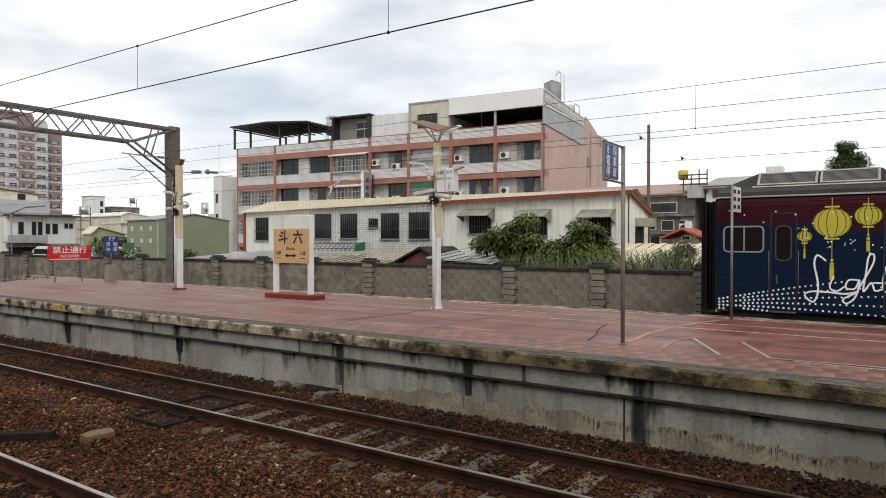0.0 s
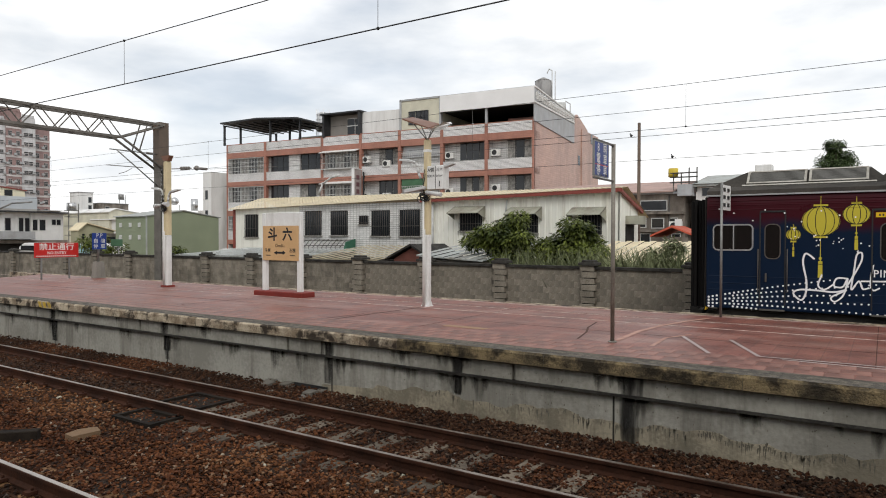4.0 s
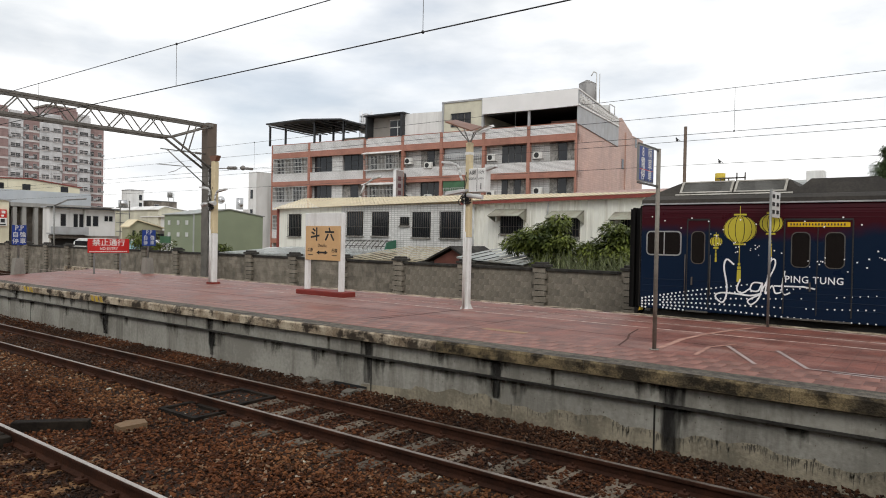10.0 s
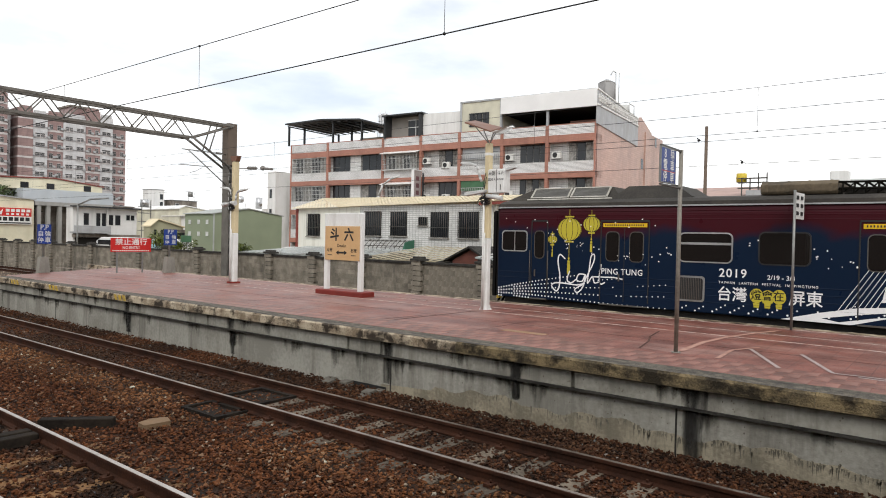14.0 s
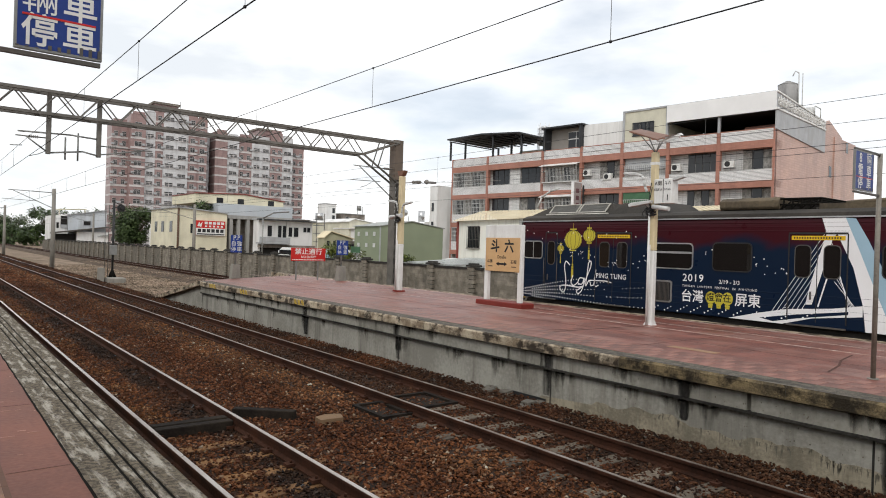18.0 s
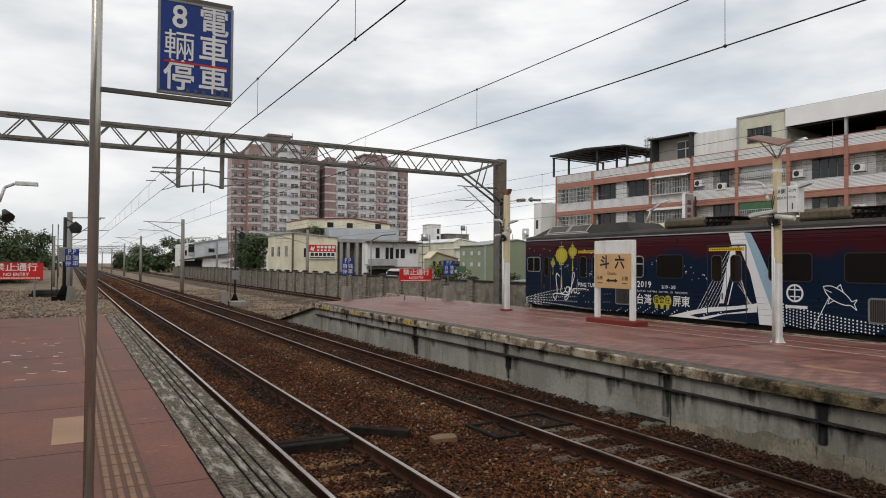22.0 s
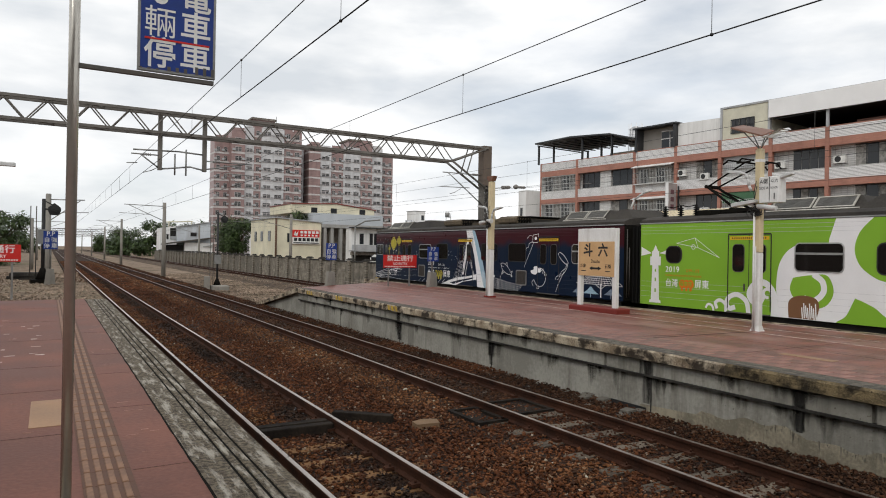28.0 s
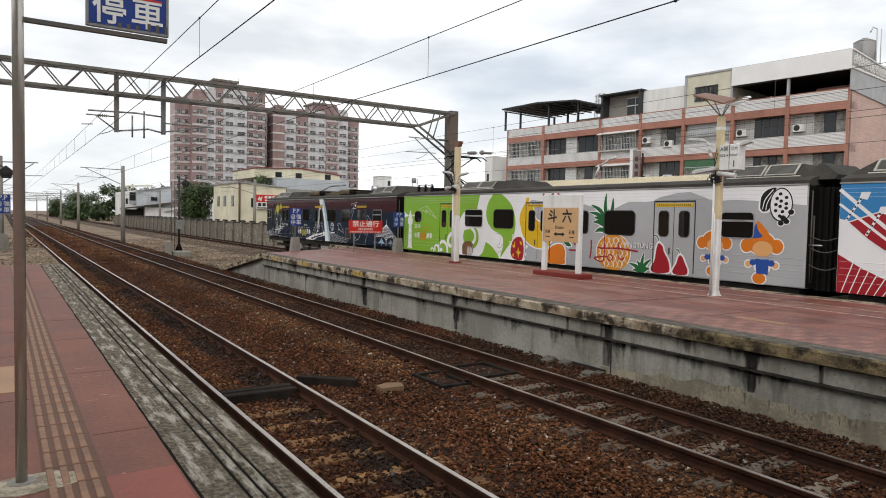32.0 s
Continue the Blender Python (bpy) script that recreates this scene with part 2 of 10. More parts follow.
def ballast_mat(name):
    """Broken stone of many browns, one shade a stone, darkened by oil between the rails and paler in drifts."""
    m = bpy.data.materials.new(name)
    m.use_nodes = True
    n, l = m.node_tree.nodes, m.node_tree.links
    b = n["Principled BSDF"]
    b.inputs["Roughness"].default_value, b.inputs["Specular IOR Level"].default_value = 0.85, 0.2
    geo, co = n.new("ShaderNodeNewGeometry"), n.new("ShaderNodeTexCoord")
    rp = n.new("ShaderNodeValToRGB")
    el = rp.color_ramp.elements
    el[0].color, el[1].position, el[1].color = (0.026, 0.0115, 0.006, 1), 1.0, (0.40, 0.33, 0.26, 1)
    for at, c in ((0.3, (0.062, 0.0212, 0.0082)), (0.62, (0.112, 0.0372, 0.0132)), (0.90, (0.172, 0.064, 0.024)), (0.975, (0.185, 0.10, 0.055)), (0.992, (0.24, 0.17, 0.115))):
        el.new(at).color = (*c, 1)
    l.new(geo.outputs["Random Per Island"], rp.inputs["Fac"])
    out = rp.outputs["Color"]
    sp = n.new("ShaderNodeSeparateXYZ")
    l.new(co.outputs["Object"], sp.inputs["Vector"])

    def band(x0, x1, soft):
        up, dn = n.new("ShaderNodeMapRange"), n.new("ShaderNodeMapRange")
        for q, a, e in ((up, x0 - soft, x0 + soft), (dn, x1 + soft, x1 - soft)):
            q.interpolation_type = 'SMOOTHSTEP'
            q.inputs["From Min"].default_value, q.inputs["From Max"].default_value = a, e
            l.new(sp.outputs["X"], q.inputs["Value"])
        mu = n.new("ShaderNodeMath")
        mu.operation = 'MULTIPLY'
        l.new(up.outputs["Result"], mu.inputs[0])
        l.new(dn.outputs["Result"], mu.inputs[1])
        return mu.outputs[0]

    def drift(scale, lo, hi, zone=None):
        ns, mr = n.new("ShaderNodeTexNoise"), n.new("ShaderNodeMapRange")
        ns.inputs["Scale"].default_value, ns.inputs["Detail"].default_value = scale, 5
        l.new(co.outputs["Object"], ns.inputs["Vector"])
        mr.inputs["From Min"].default_value, mr.inputs["From Max"].default_value = lo, hi
        l.new(ns.outputs["Fac"], mr.inputs["Value"])
        if zone is None:
            return mr.outputs["Result"]
        mu = n.new("ShaderNodeMath")
        mu.operation = 'MULTIPLY'
        l.new(mr.outputs["Result"], mu.inputs[0])
        l.new(zone, mu.inputs[1])
        return mu.outputs[0]

    def tint(src, fac, c, k=1.0):
        mul = n.new("ShaderNodeMix")
        mul.data_type, mul.blend_type = 'RGBA', 'MULTIPLY'
        mul.inputs["B"].default_value = (*c, 1)
        l.new(fac, mul.inputs["Factor"])
        l.new(src, mul.inputs["A"])
        return mul.outputs["Result"]

    out = tint(out, drift(0.5, 0.42, 0.62), (0.62, 0.58, 0.55))
    out = tint(out, drift(0.75, 0.5, 0.64, band(1.4, 2.95, 0.15)), (1.4, 1.65, 1.45))
    out = tint(out, drift(0.3, 0.36, 0.5, band(3.02, 3.5, 0.12)), (0.30, 0.44, 0.68))
    out = tint(out, drift(0.4, 0.38, 0.55, band(5.0, 6.1, 0.35)), (1.45, 1.75, 1.85))
    out = tint(out, drift(0.4, 0.35, 0.55, band(6.1, 8.4, 0.2)), (0.52, 0.66, 0.85))
    l.new(out, b.inputs["Base Color"])
    return m


M_BALLAST = ballast_mat("rusty_ballast_stone")
M_BALLBED = mat("rusty_ballast_bed", (0.05, 0.023, 0.012), 0.95, col2=(0.018, 0.009, 0.005), scale=2.2, fine=30, amount=0.9, bump=1.0, bscale=30, spec=0.15, stain=(0.03, 0.026, 0.022), stain_amt=0.6, stain_scale=(0.6, 0.25, 1))
M_GROUND = mat("dry_tan_ground", (0.28, 0.205, 0.145), 0.95, col2=(0.12, 0.088, 0.06), scale=0.9, fine=9, amount=0.8, bump=0.6, spec=0.2, stain=(0.07, 0.08, 0.035), stain_amt=0.7, stain_scale=(0.12, 0.06, 0.1), edge=(0.53, 0.66))
M_RAILTOP = mat("dull_rail_head", (0.36, 0.31, 0.27), 0.36, 0.8, col2=(0.16, 0.115, 0.085), scale=1.5, fine=60, amount=0.8)
M_RAILBRT = mat("polished_rail_head", (0.52, 0.48, 0.44), 0.3, 0.9, col2=(0.34, 0.29, 0.25), scale=1.2, fine=60, amount=0.6)
M_RAIL = mat("rusty_rail_side", (0.062, 0.025, 0.014), 0.85, 0.0, col2=(0.022, 0.0105, 0.007), scale=3, fine=35, bump=0.3, spec=0.12)
M_SLEEPER = mat("dusty_concrete_sleeper", (0.165, 0.132, 0.098), 0.9, col2=(0.055, 0.04, 0.028), scale=3.5, fine=30, amount=0.95, bump=0.6, per_object=0.35, spec=0.25)
M_SLEEPER_O = mat("ochre_stained_sleeper", (0.20, 0.105, 0.045), 0.9, col2=(0.07, 0.036, 0.018), scale=3.5, fine=30, amount=0.95, bump=0.6, per_object=0.35, spec=0.2)
M_BLOCK = mat("grey_cement_block", (0.29, 0.255, 0.205), 0.95, col2=(0.175, 0.152, 0.12), scale=2.2, fine=34, amount=0.75, bump=0.6, per_object=0.16, spec=0.25, stain=(0.05, 0.045, 0.037), stain_amt=0.75, stain_scale=(0.9, 0.9, 0.5))
M_MORTAR = mat("grey_mortar", (0.19, 0.168, 0.135), 0.95, col2=(0.11, 0.097, 0.078), scale=3, fine=50, amount=0.8, bump=0.4, spec=0.25)
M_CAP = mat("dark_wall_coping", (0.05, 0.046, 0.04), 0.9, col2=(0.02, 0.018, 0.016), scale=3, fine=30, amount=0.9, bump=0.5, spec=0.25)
M_STEEL = mat("grey_galvanised_steel", (0.30, 0.30, 0.29), 0.5, 0.6, col2=(0.20, 0.195, 0.18), scale=3, fine=40)
M_STEELD = mat("dull_dark_steel", (0.13, 0.125, 0.115), 0.6, 0.5, scale=3, fine=40, stain=(0.16, 0.09, 0.05), stain_amt=0.4)
M_STAIN = mat("stainless_tube", (0.58, 0.55, 0.49), 0.22, 0.65, col2=(0.46, 0.43, 0.38), scale=2.0, fine=30, amount=0.4, spec=0.6)
M_POSTG = mat("dull_grey_post", (0.27, 0.245, 0.21), 0.55, 0.25, col2=(0.17, 0.15, 0.125), scale=3, fine=30, amount=0.7)
M_WHITE = mat("white_paint", (0.78, 0.78, 0.76), 0.5, col2=(0.66, 0.65, 0.62), scale=2, fine=20, amount=0.5, stain=(0.35, 0.32, 0.27), stain_amt=0.35, stain_scale=(4, 4, 0.6))
M_CREAMP = mat("cream_post_paint", (0.66, 0.55, 0.34), 0.5, col2=(0.52, 0.43, 0.27), scale=2, fine=20)
M_REDP = mat("dark_red_paint", (0.21, 0.03, 0.022), 0.6, scale=3, fine=30)
M_BLACK = mat("black_paint", (0.018, 0.018, 0.018), 0.5, col2=(0.03, 0.03, 0.03), scale=3)
M_SOOT = mat("soot_black_dirt", (0.012, 0.011, 0.009), 0.95, scale=6, fine=40, spec=0.05)
M_GLASS = glass_mat("dark_window_glass")


# ---- mesh helpers ----
BASE = {}


class Shape:
    """Collects boxes, tubes and prisms into one mesh."""

    def __init__(self):
        self.v, self.f, self.s, self.k = [], [], [], []

    def face(self, idx, smooth=False, k=0):
        self.f.append(idx)
        self.s.append(smooth)
        self.k.append(k)

    def box(self, x0, x1, y0, y1, z0, z1, k=0):
        b = len(self.v)
        self.v += [(x0, y0, z0), (x1, y0, z0), (x1, y1, z0), (x0, y1, z0), (x0, y0, z1), (x1, y0, z1), (x1, y1, z1), (x0, y1, z1)]
        for q in ((0, 3, 2, 1), (4, 5, 6, 7), (0, 1, 5, 4), (1, 2, 6, 5), (2, 3, 7, 6), (3, 0, 4, 7)):
            self.face([b + i for i in q], k=k)
        return self

    def cham(self, x0, x1, y0, y1, z0, z1, c, k=0):
        """A box whose upright edges and top are chamfered by c."""
        b = len(self.v)
        ring = lambda x0, x1, y0, y1, z: [(x0 + c, y0, z), (x1 - c, y0, z), (x1, y0 + c, z), (x1, y1 - c, z), (x1 - c, y1, z), (x0 + c, y1, z), (x0, y1 - c, z), (x0, y0 + c, z)]
        self.v += ring(x0, x1, y0, y1, z0) + ring(x0, x1, y0, y1, z1 - c) + ring(x0 + c, x1 - c, y0 + c, y1 - c, z1)
        self.face([b + i for i in range(7, -1, -1)], k=k)
        for r in (0, 8):
            for i in range(8):
                j = (i + 1) % 8
                self.face([b + r + i, b + r + j, b + r + 8 + j, b + r + 8 + i], k=k)
        self.face([b + 16 + i for i in range(8)], k=k)
        return self

    def cyl(self, a, c, r, n=10, r2=None, k=0, caps=True):
        a, c = Vector(a), Vector(c)
        d = (c - a).normalized()
        u = d.orthogonal().normalized()
        w = d.cross(u)
        b = len(self.v)
        r2 = r if r2 is None else r2
        for p, q in ((a, r), (c, r2)):
            for i in range(n):
                t = 2 * math.pi * i / n
                self.v.append(tuple(p + (u * math.cos(t) + w * math.sin(t)) * q))
        for i in range(n):
            j = (i + 1) % n
            self.face([b + i, b + j, b + n + j, b + n + i], True, k)
        if caps:
            self.face([b + i for i in range(n - 1, -1, -1)], k=k)
            self.face([b + n + i for i in range(n)], k=k)
        return self

    def tube(self, pts, r, n=8, k=0):
        for p, q in zip(pts, pts[1:]):
            self.cyl(p, q, r, n, k=k)
        return self

    def prism(self, pts, axis, a0, a1, k=0):
        """A polygon swept along an axis: x takes (y, z), y takes (x, z), z takes (x, y)."""
        b, n = len(self.v), len(pts)
        for a in (a0, a1):
            for p, q in pts:
                self.v.append({'x': (a, p, q), 'y': (p, a, q), 'z': (p, q, a)}[axis])
        self.face([b + i for i in range(n - 1, -1, -1)], k=k)
        self.face([b + n + i for i in range(n)], k=k)
        for i in range(n):
            j = (i + 1) % n
            self.face([b + i, b + j, b + n + j, b + n + i], k=k)
        return self

    def ball(self, c, r, n=8, m=5, k=0, sz=1.0):
        b = len(self.v)
        for i in range(m + 1):
            th = math.pi * i / m
            for j in range(n):
                ph = 2 * math.pi * j / n
                self.v.append((c[0] + r * math.sin(th) * math.cos(ph), c[1] + r * math.sin(th) * math.sin(ph), c[2] + r * sz * math.cos(th)))
        for i in range(m):
            for j in range(n):
                q = (j + 1) % n
                self.face([b + i * n + j, b + (i + 1) * n + j, b + (i + 1) * n + q, b + i * n + q], True, k)
        return self


def mesh_of(name, s, mats, shift=(0, 0, 0)):
    me = bpy.data.meshes.new(name)
    sx, sy, sz = shift
    me.from_pydata([(x - sx, y - sy, z - sz) for x, y, z in s.v], [], s.f)
    for m in (mats if isinstance(mats, (list, tuple)) else [mats]):
        me.materials.append(m)
    me.polygons.foreach_set("use_smooth", s.s)
    me.polygons.foreach_set("material_index", s.k)
    me.update()
    if len(s.f) < 4000:
        bm = bmesh.new()
        bm.from_mesh(me)
        bmesh.ops.recalc_face_normals(bm, faces=bm.faces)
        bm.to_mesh(me)
        bm.free()
    return me


def thing(name, x, y, z, label="", category="", group="", kind="", rz=0.0, local=False):
    """An empty at the thing's base. local: its parts are given in its own space."""
    ob = new(name)
    ob.empty_display_size = 0.2
    ob.matrix_basis = pose(x, y, z, 0, 0, rz)
    BASE[ob.name] = (0, 0, 0) if (local or rz) else (x, y, z)
    return tagged(ob, label, category, group, kind)


def part(name, s, mats, parent=None, label="", kind="", bevel=0.0):
    """One mesh object under a thing or a part."""
    base = BASE[parent.name] if parent else (0, 0, 0)
    ob = new(name, mesh_of(name, s, mats, base))
    if parent:
        ob.parent = parent
        BASE[ob.name] = base
    if bevel:
        md = ob.modifiers.new("bevel", 'BEVEL')
        md.width, md.segments, md.limit_method = bevel, 2, 'ANGLE'
    return tagged(ob, label, "", "", kind)


def solid(name, s, mats, label="", category="", kind="", group="", bevel=0.0):
    """A thing that is one mesh."""
    ob = part(name, s, mats, None, "", "", bevel)
    return tagged(ob, label, category, group, kind)


def piece(name, me, parent, x, y, z):
    """A part that shares its mesh with its likes."""
    ob = new(name, me)
    ob.parent = parent
    ob.location = (x, y, z)
    return ob


TEXTS = {}


def text_shape(body, size, depth, right, up, at, squeeze=1.0, align='CENTER', spacing=1.0, shape=None, k=0, shear=0.0, bold=0.012):
    """Lettering as a thin solid: right and up span its plane, at is its middle (or left end) on the base line's centre."""
    key = (body, align, spacing, shear, bold)
    if key not in TEXTS:
        cu = bpy.data.curves.new("lettering", 'FONT')
        cu.body, cu.size, cu.align_x, cu.align_y, cu.space_character, cu.shear = body, 1.0, align, 'CENTER', spacing, shear
        cu.resolution_u, cu.offset = 3, bold
        ob = bpy.data.objects.new("lettering", cu)
        scene.collection.objects.link(ob)
        dg = bpy.context.evaluated_depsgraph_get()
        me = bpy.data.meshes.new_from_object(ob.evaluated_get(dg))
        TEXTS[key] = ([tuple(v.co) for v in me.vertices], [list(p.vertices) for p in me.polygons])
        bpy.data.objects.remove(ob)
        bpy.data.curves.remove(cu)
        bpy.data.meshes.remove(me)
    vs, fs = TEXTS[key]
    s = shape or Shape()
    b = len(s.v)
    r, u, a = Vector(right), Vector(up), Vector(at)
    nrm = r.cross(u) * depth
    for x, y, _ in vs:
        s.v.append(tuple(a + r * (x * size * squeeze) + u * (y * size) + nrm))
    for f in fs:
        s.face([b + i for i in f], k=k)
    return s

# ---- ground, tracks, platforms ----
ZP = 0.86          # platform top over the rail heads
XN, XF, XB = 2.94, 6.57, 16.2   # middles of the three tracks
XE = 8.3           # front edge of the island platform
XK = 14.62         # its back edge

g = Shape()
g.v = [(-900, -300, -0.42), (900, -300, -0.42), (900, 1500, -0.42), (-900, 1500, -0.42)]
g.face([0, 1, 2, 3])
solid("ground", g, M_GROUND, "dry grey-brown earth with patches of grass beside the railway", "ground", "structure")

g = Shape()
g.prism([(1.35, -0.5), (1.35, -0.20), (1.9, -0.17), (4.2, -0.16), (4.75, -0.22), (5.3, -0.16), (7.6, -0.16), (8.42, -0.22), (8.42, -0.5)], 'y', -12, 420)
solid("ballast_bed", g, M_BALLBED, "rust-brown stone ballast under the railway tracks", "ballast", "structure")
g = Shape().prism([(13.4, -0.5), (14.2, -0.2), (14.8, -0.17), (17.6, -0.17), (18.3, -0.32), (18.6, -0.5)], 'y', -60, 420)
solid("ballast_bed", g, mat("grey_brown_ballast_bed", (0.13, 0.092, 0.064), 0.95, col2=(0.05, 0.036, 0.026), scale=2.2, fine=14, amount=0.9, bump=1.0, bscale=14, spec=0.15), "grey-brown stone ballast under the rear track", "ballast", "structure")

rng = np.random.default_rng(3)


def stones(name, n, x0, x1, y0, y1, z, lo, hi, label, keep=None, mt=None):
    """Loose stones: bent octahedra strewn over a strip."""
    c = np.stack([rng.uniform(x0, x1, n), y0 + (y1 - y0) * rng.random(n) ** 1.6, np.full(n, z)], 1)
    c[:, 2] += rng.uniform(-0.02, 0.03, n)
    if keep:
        c = c[[keep(x, y) for x, y, _ in c]]
        n = len(c)
    s = rng.uniform(lo, hi, n)[:, None, None]
    o = np.array([(1, 0, 0), (0, 1, 0), (-1, 0, 0), (0, -1, 0), (0, 0, 0.8), (0, 0, -0.8)], float)
    v = o[None] * rng.uniform(0.65, 1.3, (n, 6, 1)) * s + rng.normal(0, 0.16, (n, 6, 3)) * s
    qt = rng.normal(0, 1, (n, 4))
    w, x, y, z4 = (qt / np.linalg.norm(qt, axis=1)[:, None]).T
    turn = np.stack([1 - 2 * (y * y + z4 * z4), 2 * (x * y - w * z4), 2 * (x * z4 + w * y), 2 * (x * y + w * z4), 1 - 2 * (x * x + z4 * z4), 2 * (y * z4 - w * x), 2 * (x * z4 - w * y), 2 * (y * z4 + w * x), 1 - 2 * (x * x + y * y)], 1).reshape(n, 3, 3)
    v = np.einsum('nij,nkj->nki', turn, v) * np.array([1, 1, 0.75]) + c[:, None]
    f = np.array([(0, 1, 4), (1, 2, 4), (2, 3, 4), (3, 0, 4), (1, 0, 5), (2, 1, 5), (3, 2, 5), (0, 3, 5)])
    f = (f[None] + (np.arange(n) * 6)[:, None, None]).reshape(-1, 3)
    me = bpy.data.meshes.new(name)
    me.from_pydata(v.reshape(-1, 3).tolist(), [], f.tolist())
    me.materials.append(mt or M_BALLAST)
    return tagged(new(name, me), label, "stones", "", "stuff")


off_rail = lambda x, y: min(abs(x - XN + 0.565), abs(x - XN - 0.565), abs(x - XF + 0.565), abs(x - XF - 0.565)) > 0.09
stones("ballast_stones", 105000, 1.5, 8.38, 0.6, 50, -0.158, 0.014, 0.036, "rust-brown broken ballast stones between the tracks", off_rail)
stones("ballast_stones", 75000, 1.6, 8.38, 2.0, 19, -0.165, 0.012, 0.03, "small rust-brown ballast stones filling the gaps", off_rail)

stones("ballast_stones", 30000, 1.5, 8.38, 44, 120, -0.158, 0.03, 0.075, "rust-brown ballast stones further down the line", off_rail)
M_GRAVEL = mat("tan_grey_gravel", (0.31, 0.235, 0.175), 0.95, col2=(0.13, 0.098, 0.07), scale=0.6, fine=5, amount=0.9, per_object=0.5, spec=0.15)
stones("gravel", 16000, 8.5, 15.0, 31.5, 75, -0.42, 0.03, 0.085, "tan and grey gravel between the tracks", None, M_GRAVEL)
stones("gravel", 9000, 14.0, 17.8, 28, 80, -0.19, 0.02, 0.06, "grey-brown stones on the rear track", None, M_GRAVEL)
stones("gravel", 7000, 17.4, 18.7, 20, 75, -0.42, 0.03, 0.08, "pale gravel along the boundary wall", None, M_GRAVEL)
stones("gravel", 7000, -4.5, 1.4, 22.8, 45, 0.79, 0.02, 0.06, "tan gravel past the end of the platform", None, M_GRAVEL)
RAIL = [(-0.065, -0.15), (0.065, -0.15), (0.065, -0.135), (0.012, -0.115), (0.012, -0.045), (0.034, -0.035), (0.034, -0.004), (0.026, 0.0), (-0.026, 0.0), (-0.034, -0.004), (-0.034, -0.035), (-0.012, -0.045), (-0.012, -0.115), (-0.065, -0.135)]
sl = Shape().prism([(-1.0, -0.33), (1.0, -0.33), (1.0, -0.165), (0.98, -0.152), (-0.98, -0.152), (-1.0, -0.165)], 'y', -0.11, 0.11)
ME_SLEEPER = mesh_of("sleeper", sl, M_SLEEPER)
ME_SLEEPER_O = mesh_of("sleeper", sl, M_SLEEPER_O)
fs = Shape().box(-0.05, 0.05, -0.05, 0.05, -0.135, -0.10).cyl((0.02, 0, -0.10), (0.02, 0, -0.07), 0.014, 6)
ME_CLIP = mesh_of("rail_clip", fs, M_RAIL)


def track(name, xc, y0, y1, near, label):
    t = thing(name, xc, 0, 0, label, "railway track", "", "structure")
    for sx in (-0.565, 0.565):
        s = Shape().prism([(xc + sx + p, q) for p, q in RAIL], 'y', y0, y1)
        for i in range(len(s.f)):
            s.k[i] = 0
        r = part("rail", s, M_RAIL, t)
        h = Shape().box(xc + sx - 0.025, xc + sx + 0.025, y0, y1, -0.004, 0.0035)
        part("rail_head", h, M_RAILBRT if xc < 4 else M_RAILTOP, r, "worn shiny steel running surface")
    y = y0 + 0.3
    while y < near:
        if y > 0.5:
            piece("sleeper", ME_SLEEPER_O if xc < 4 else ME_SLEEPER, t, 0, y, (0.004 if xc < 4 else 0.014) if y < 9.8 else -0.014)
            if y < 16:
                for sx in (-0.565 - 0.11, -0.565 + 0.11, 0.565 - 0.11, 0.565 + 0.11):
                    piece("rail_clip", ME_CLIP, t, sx, y, 0)
        y += 0.62


track("railway_track_1", XN, -12, 420, 46, "near railway track with shiny rails on concrete sleepers")
track("railway_track_2", XF, -12, 420, 46, "railway track beside the island platform, rusty rails")
track("railway_track_3", XB, -60, 420, 40, "railway track behind the island platform")

# island platform
p = thing("platform_island", XE, 0, ZP, "red-paved concrete island platform with a weathered edge", "platform", "", "structure")
Y0, Y1, YR = -40, 26.5, 32.3
top = Shape()
top.prism([(XE + 0.41, Y0), (XK - 0.3, Y0), (XK - 0.3, 30.6), (11.2, 28.6), (XE + 0.41, Y1 + 0.4)], 'z', ZP - 0.3, ZP)
part("paving", top, M_PAVE, p)
core = Shape().prism([(XE + 0.18, Y0), (XK - 0.15, Y0), (XK - 0.15, 30.7), (11.2, 28.7), (XE + 0.18, Y1)], 'z', -0.5, ZP - 0.22)
part("platform_body", core, M_WALLC, p)
s = Shape()
s.v = [(XE + 0.3, Y1 - 0.1, ZP - 0.015), (11.2, 28.5, ZP - 0.015), (XK, 30.5, ZP - 0.015), (XK, 39, -0.44), (12.0, 36.0, -0.44), (XE + 0.3, YR + 0.6, -0.30)]
s.face([0, 1, 4, 5])
s.face([1, 2, 3, 4])
part("end_slope", s, M_GROUND, p)
part("ramp_wall", Shape().prism([(Y1 - 0.05, -0.5), (Y1 - 0.05, ZP - 0.12), (YR - 0.25, -0.28), (YR - 0.25, -0.5)], 'x', XE + 0.18, XE + 0.6), M_WALLC, p)
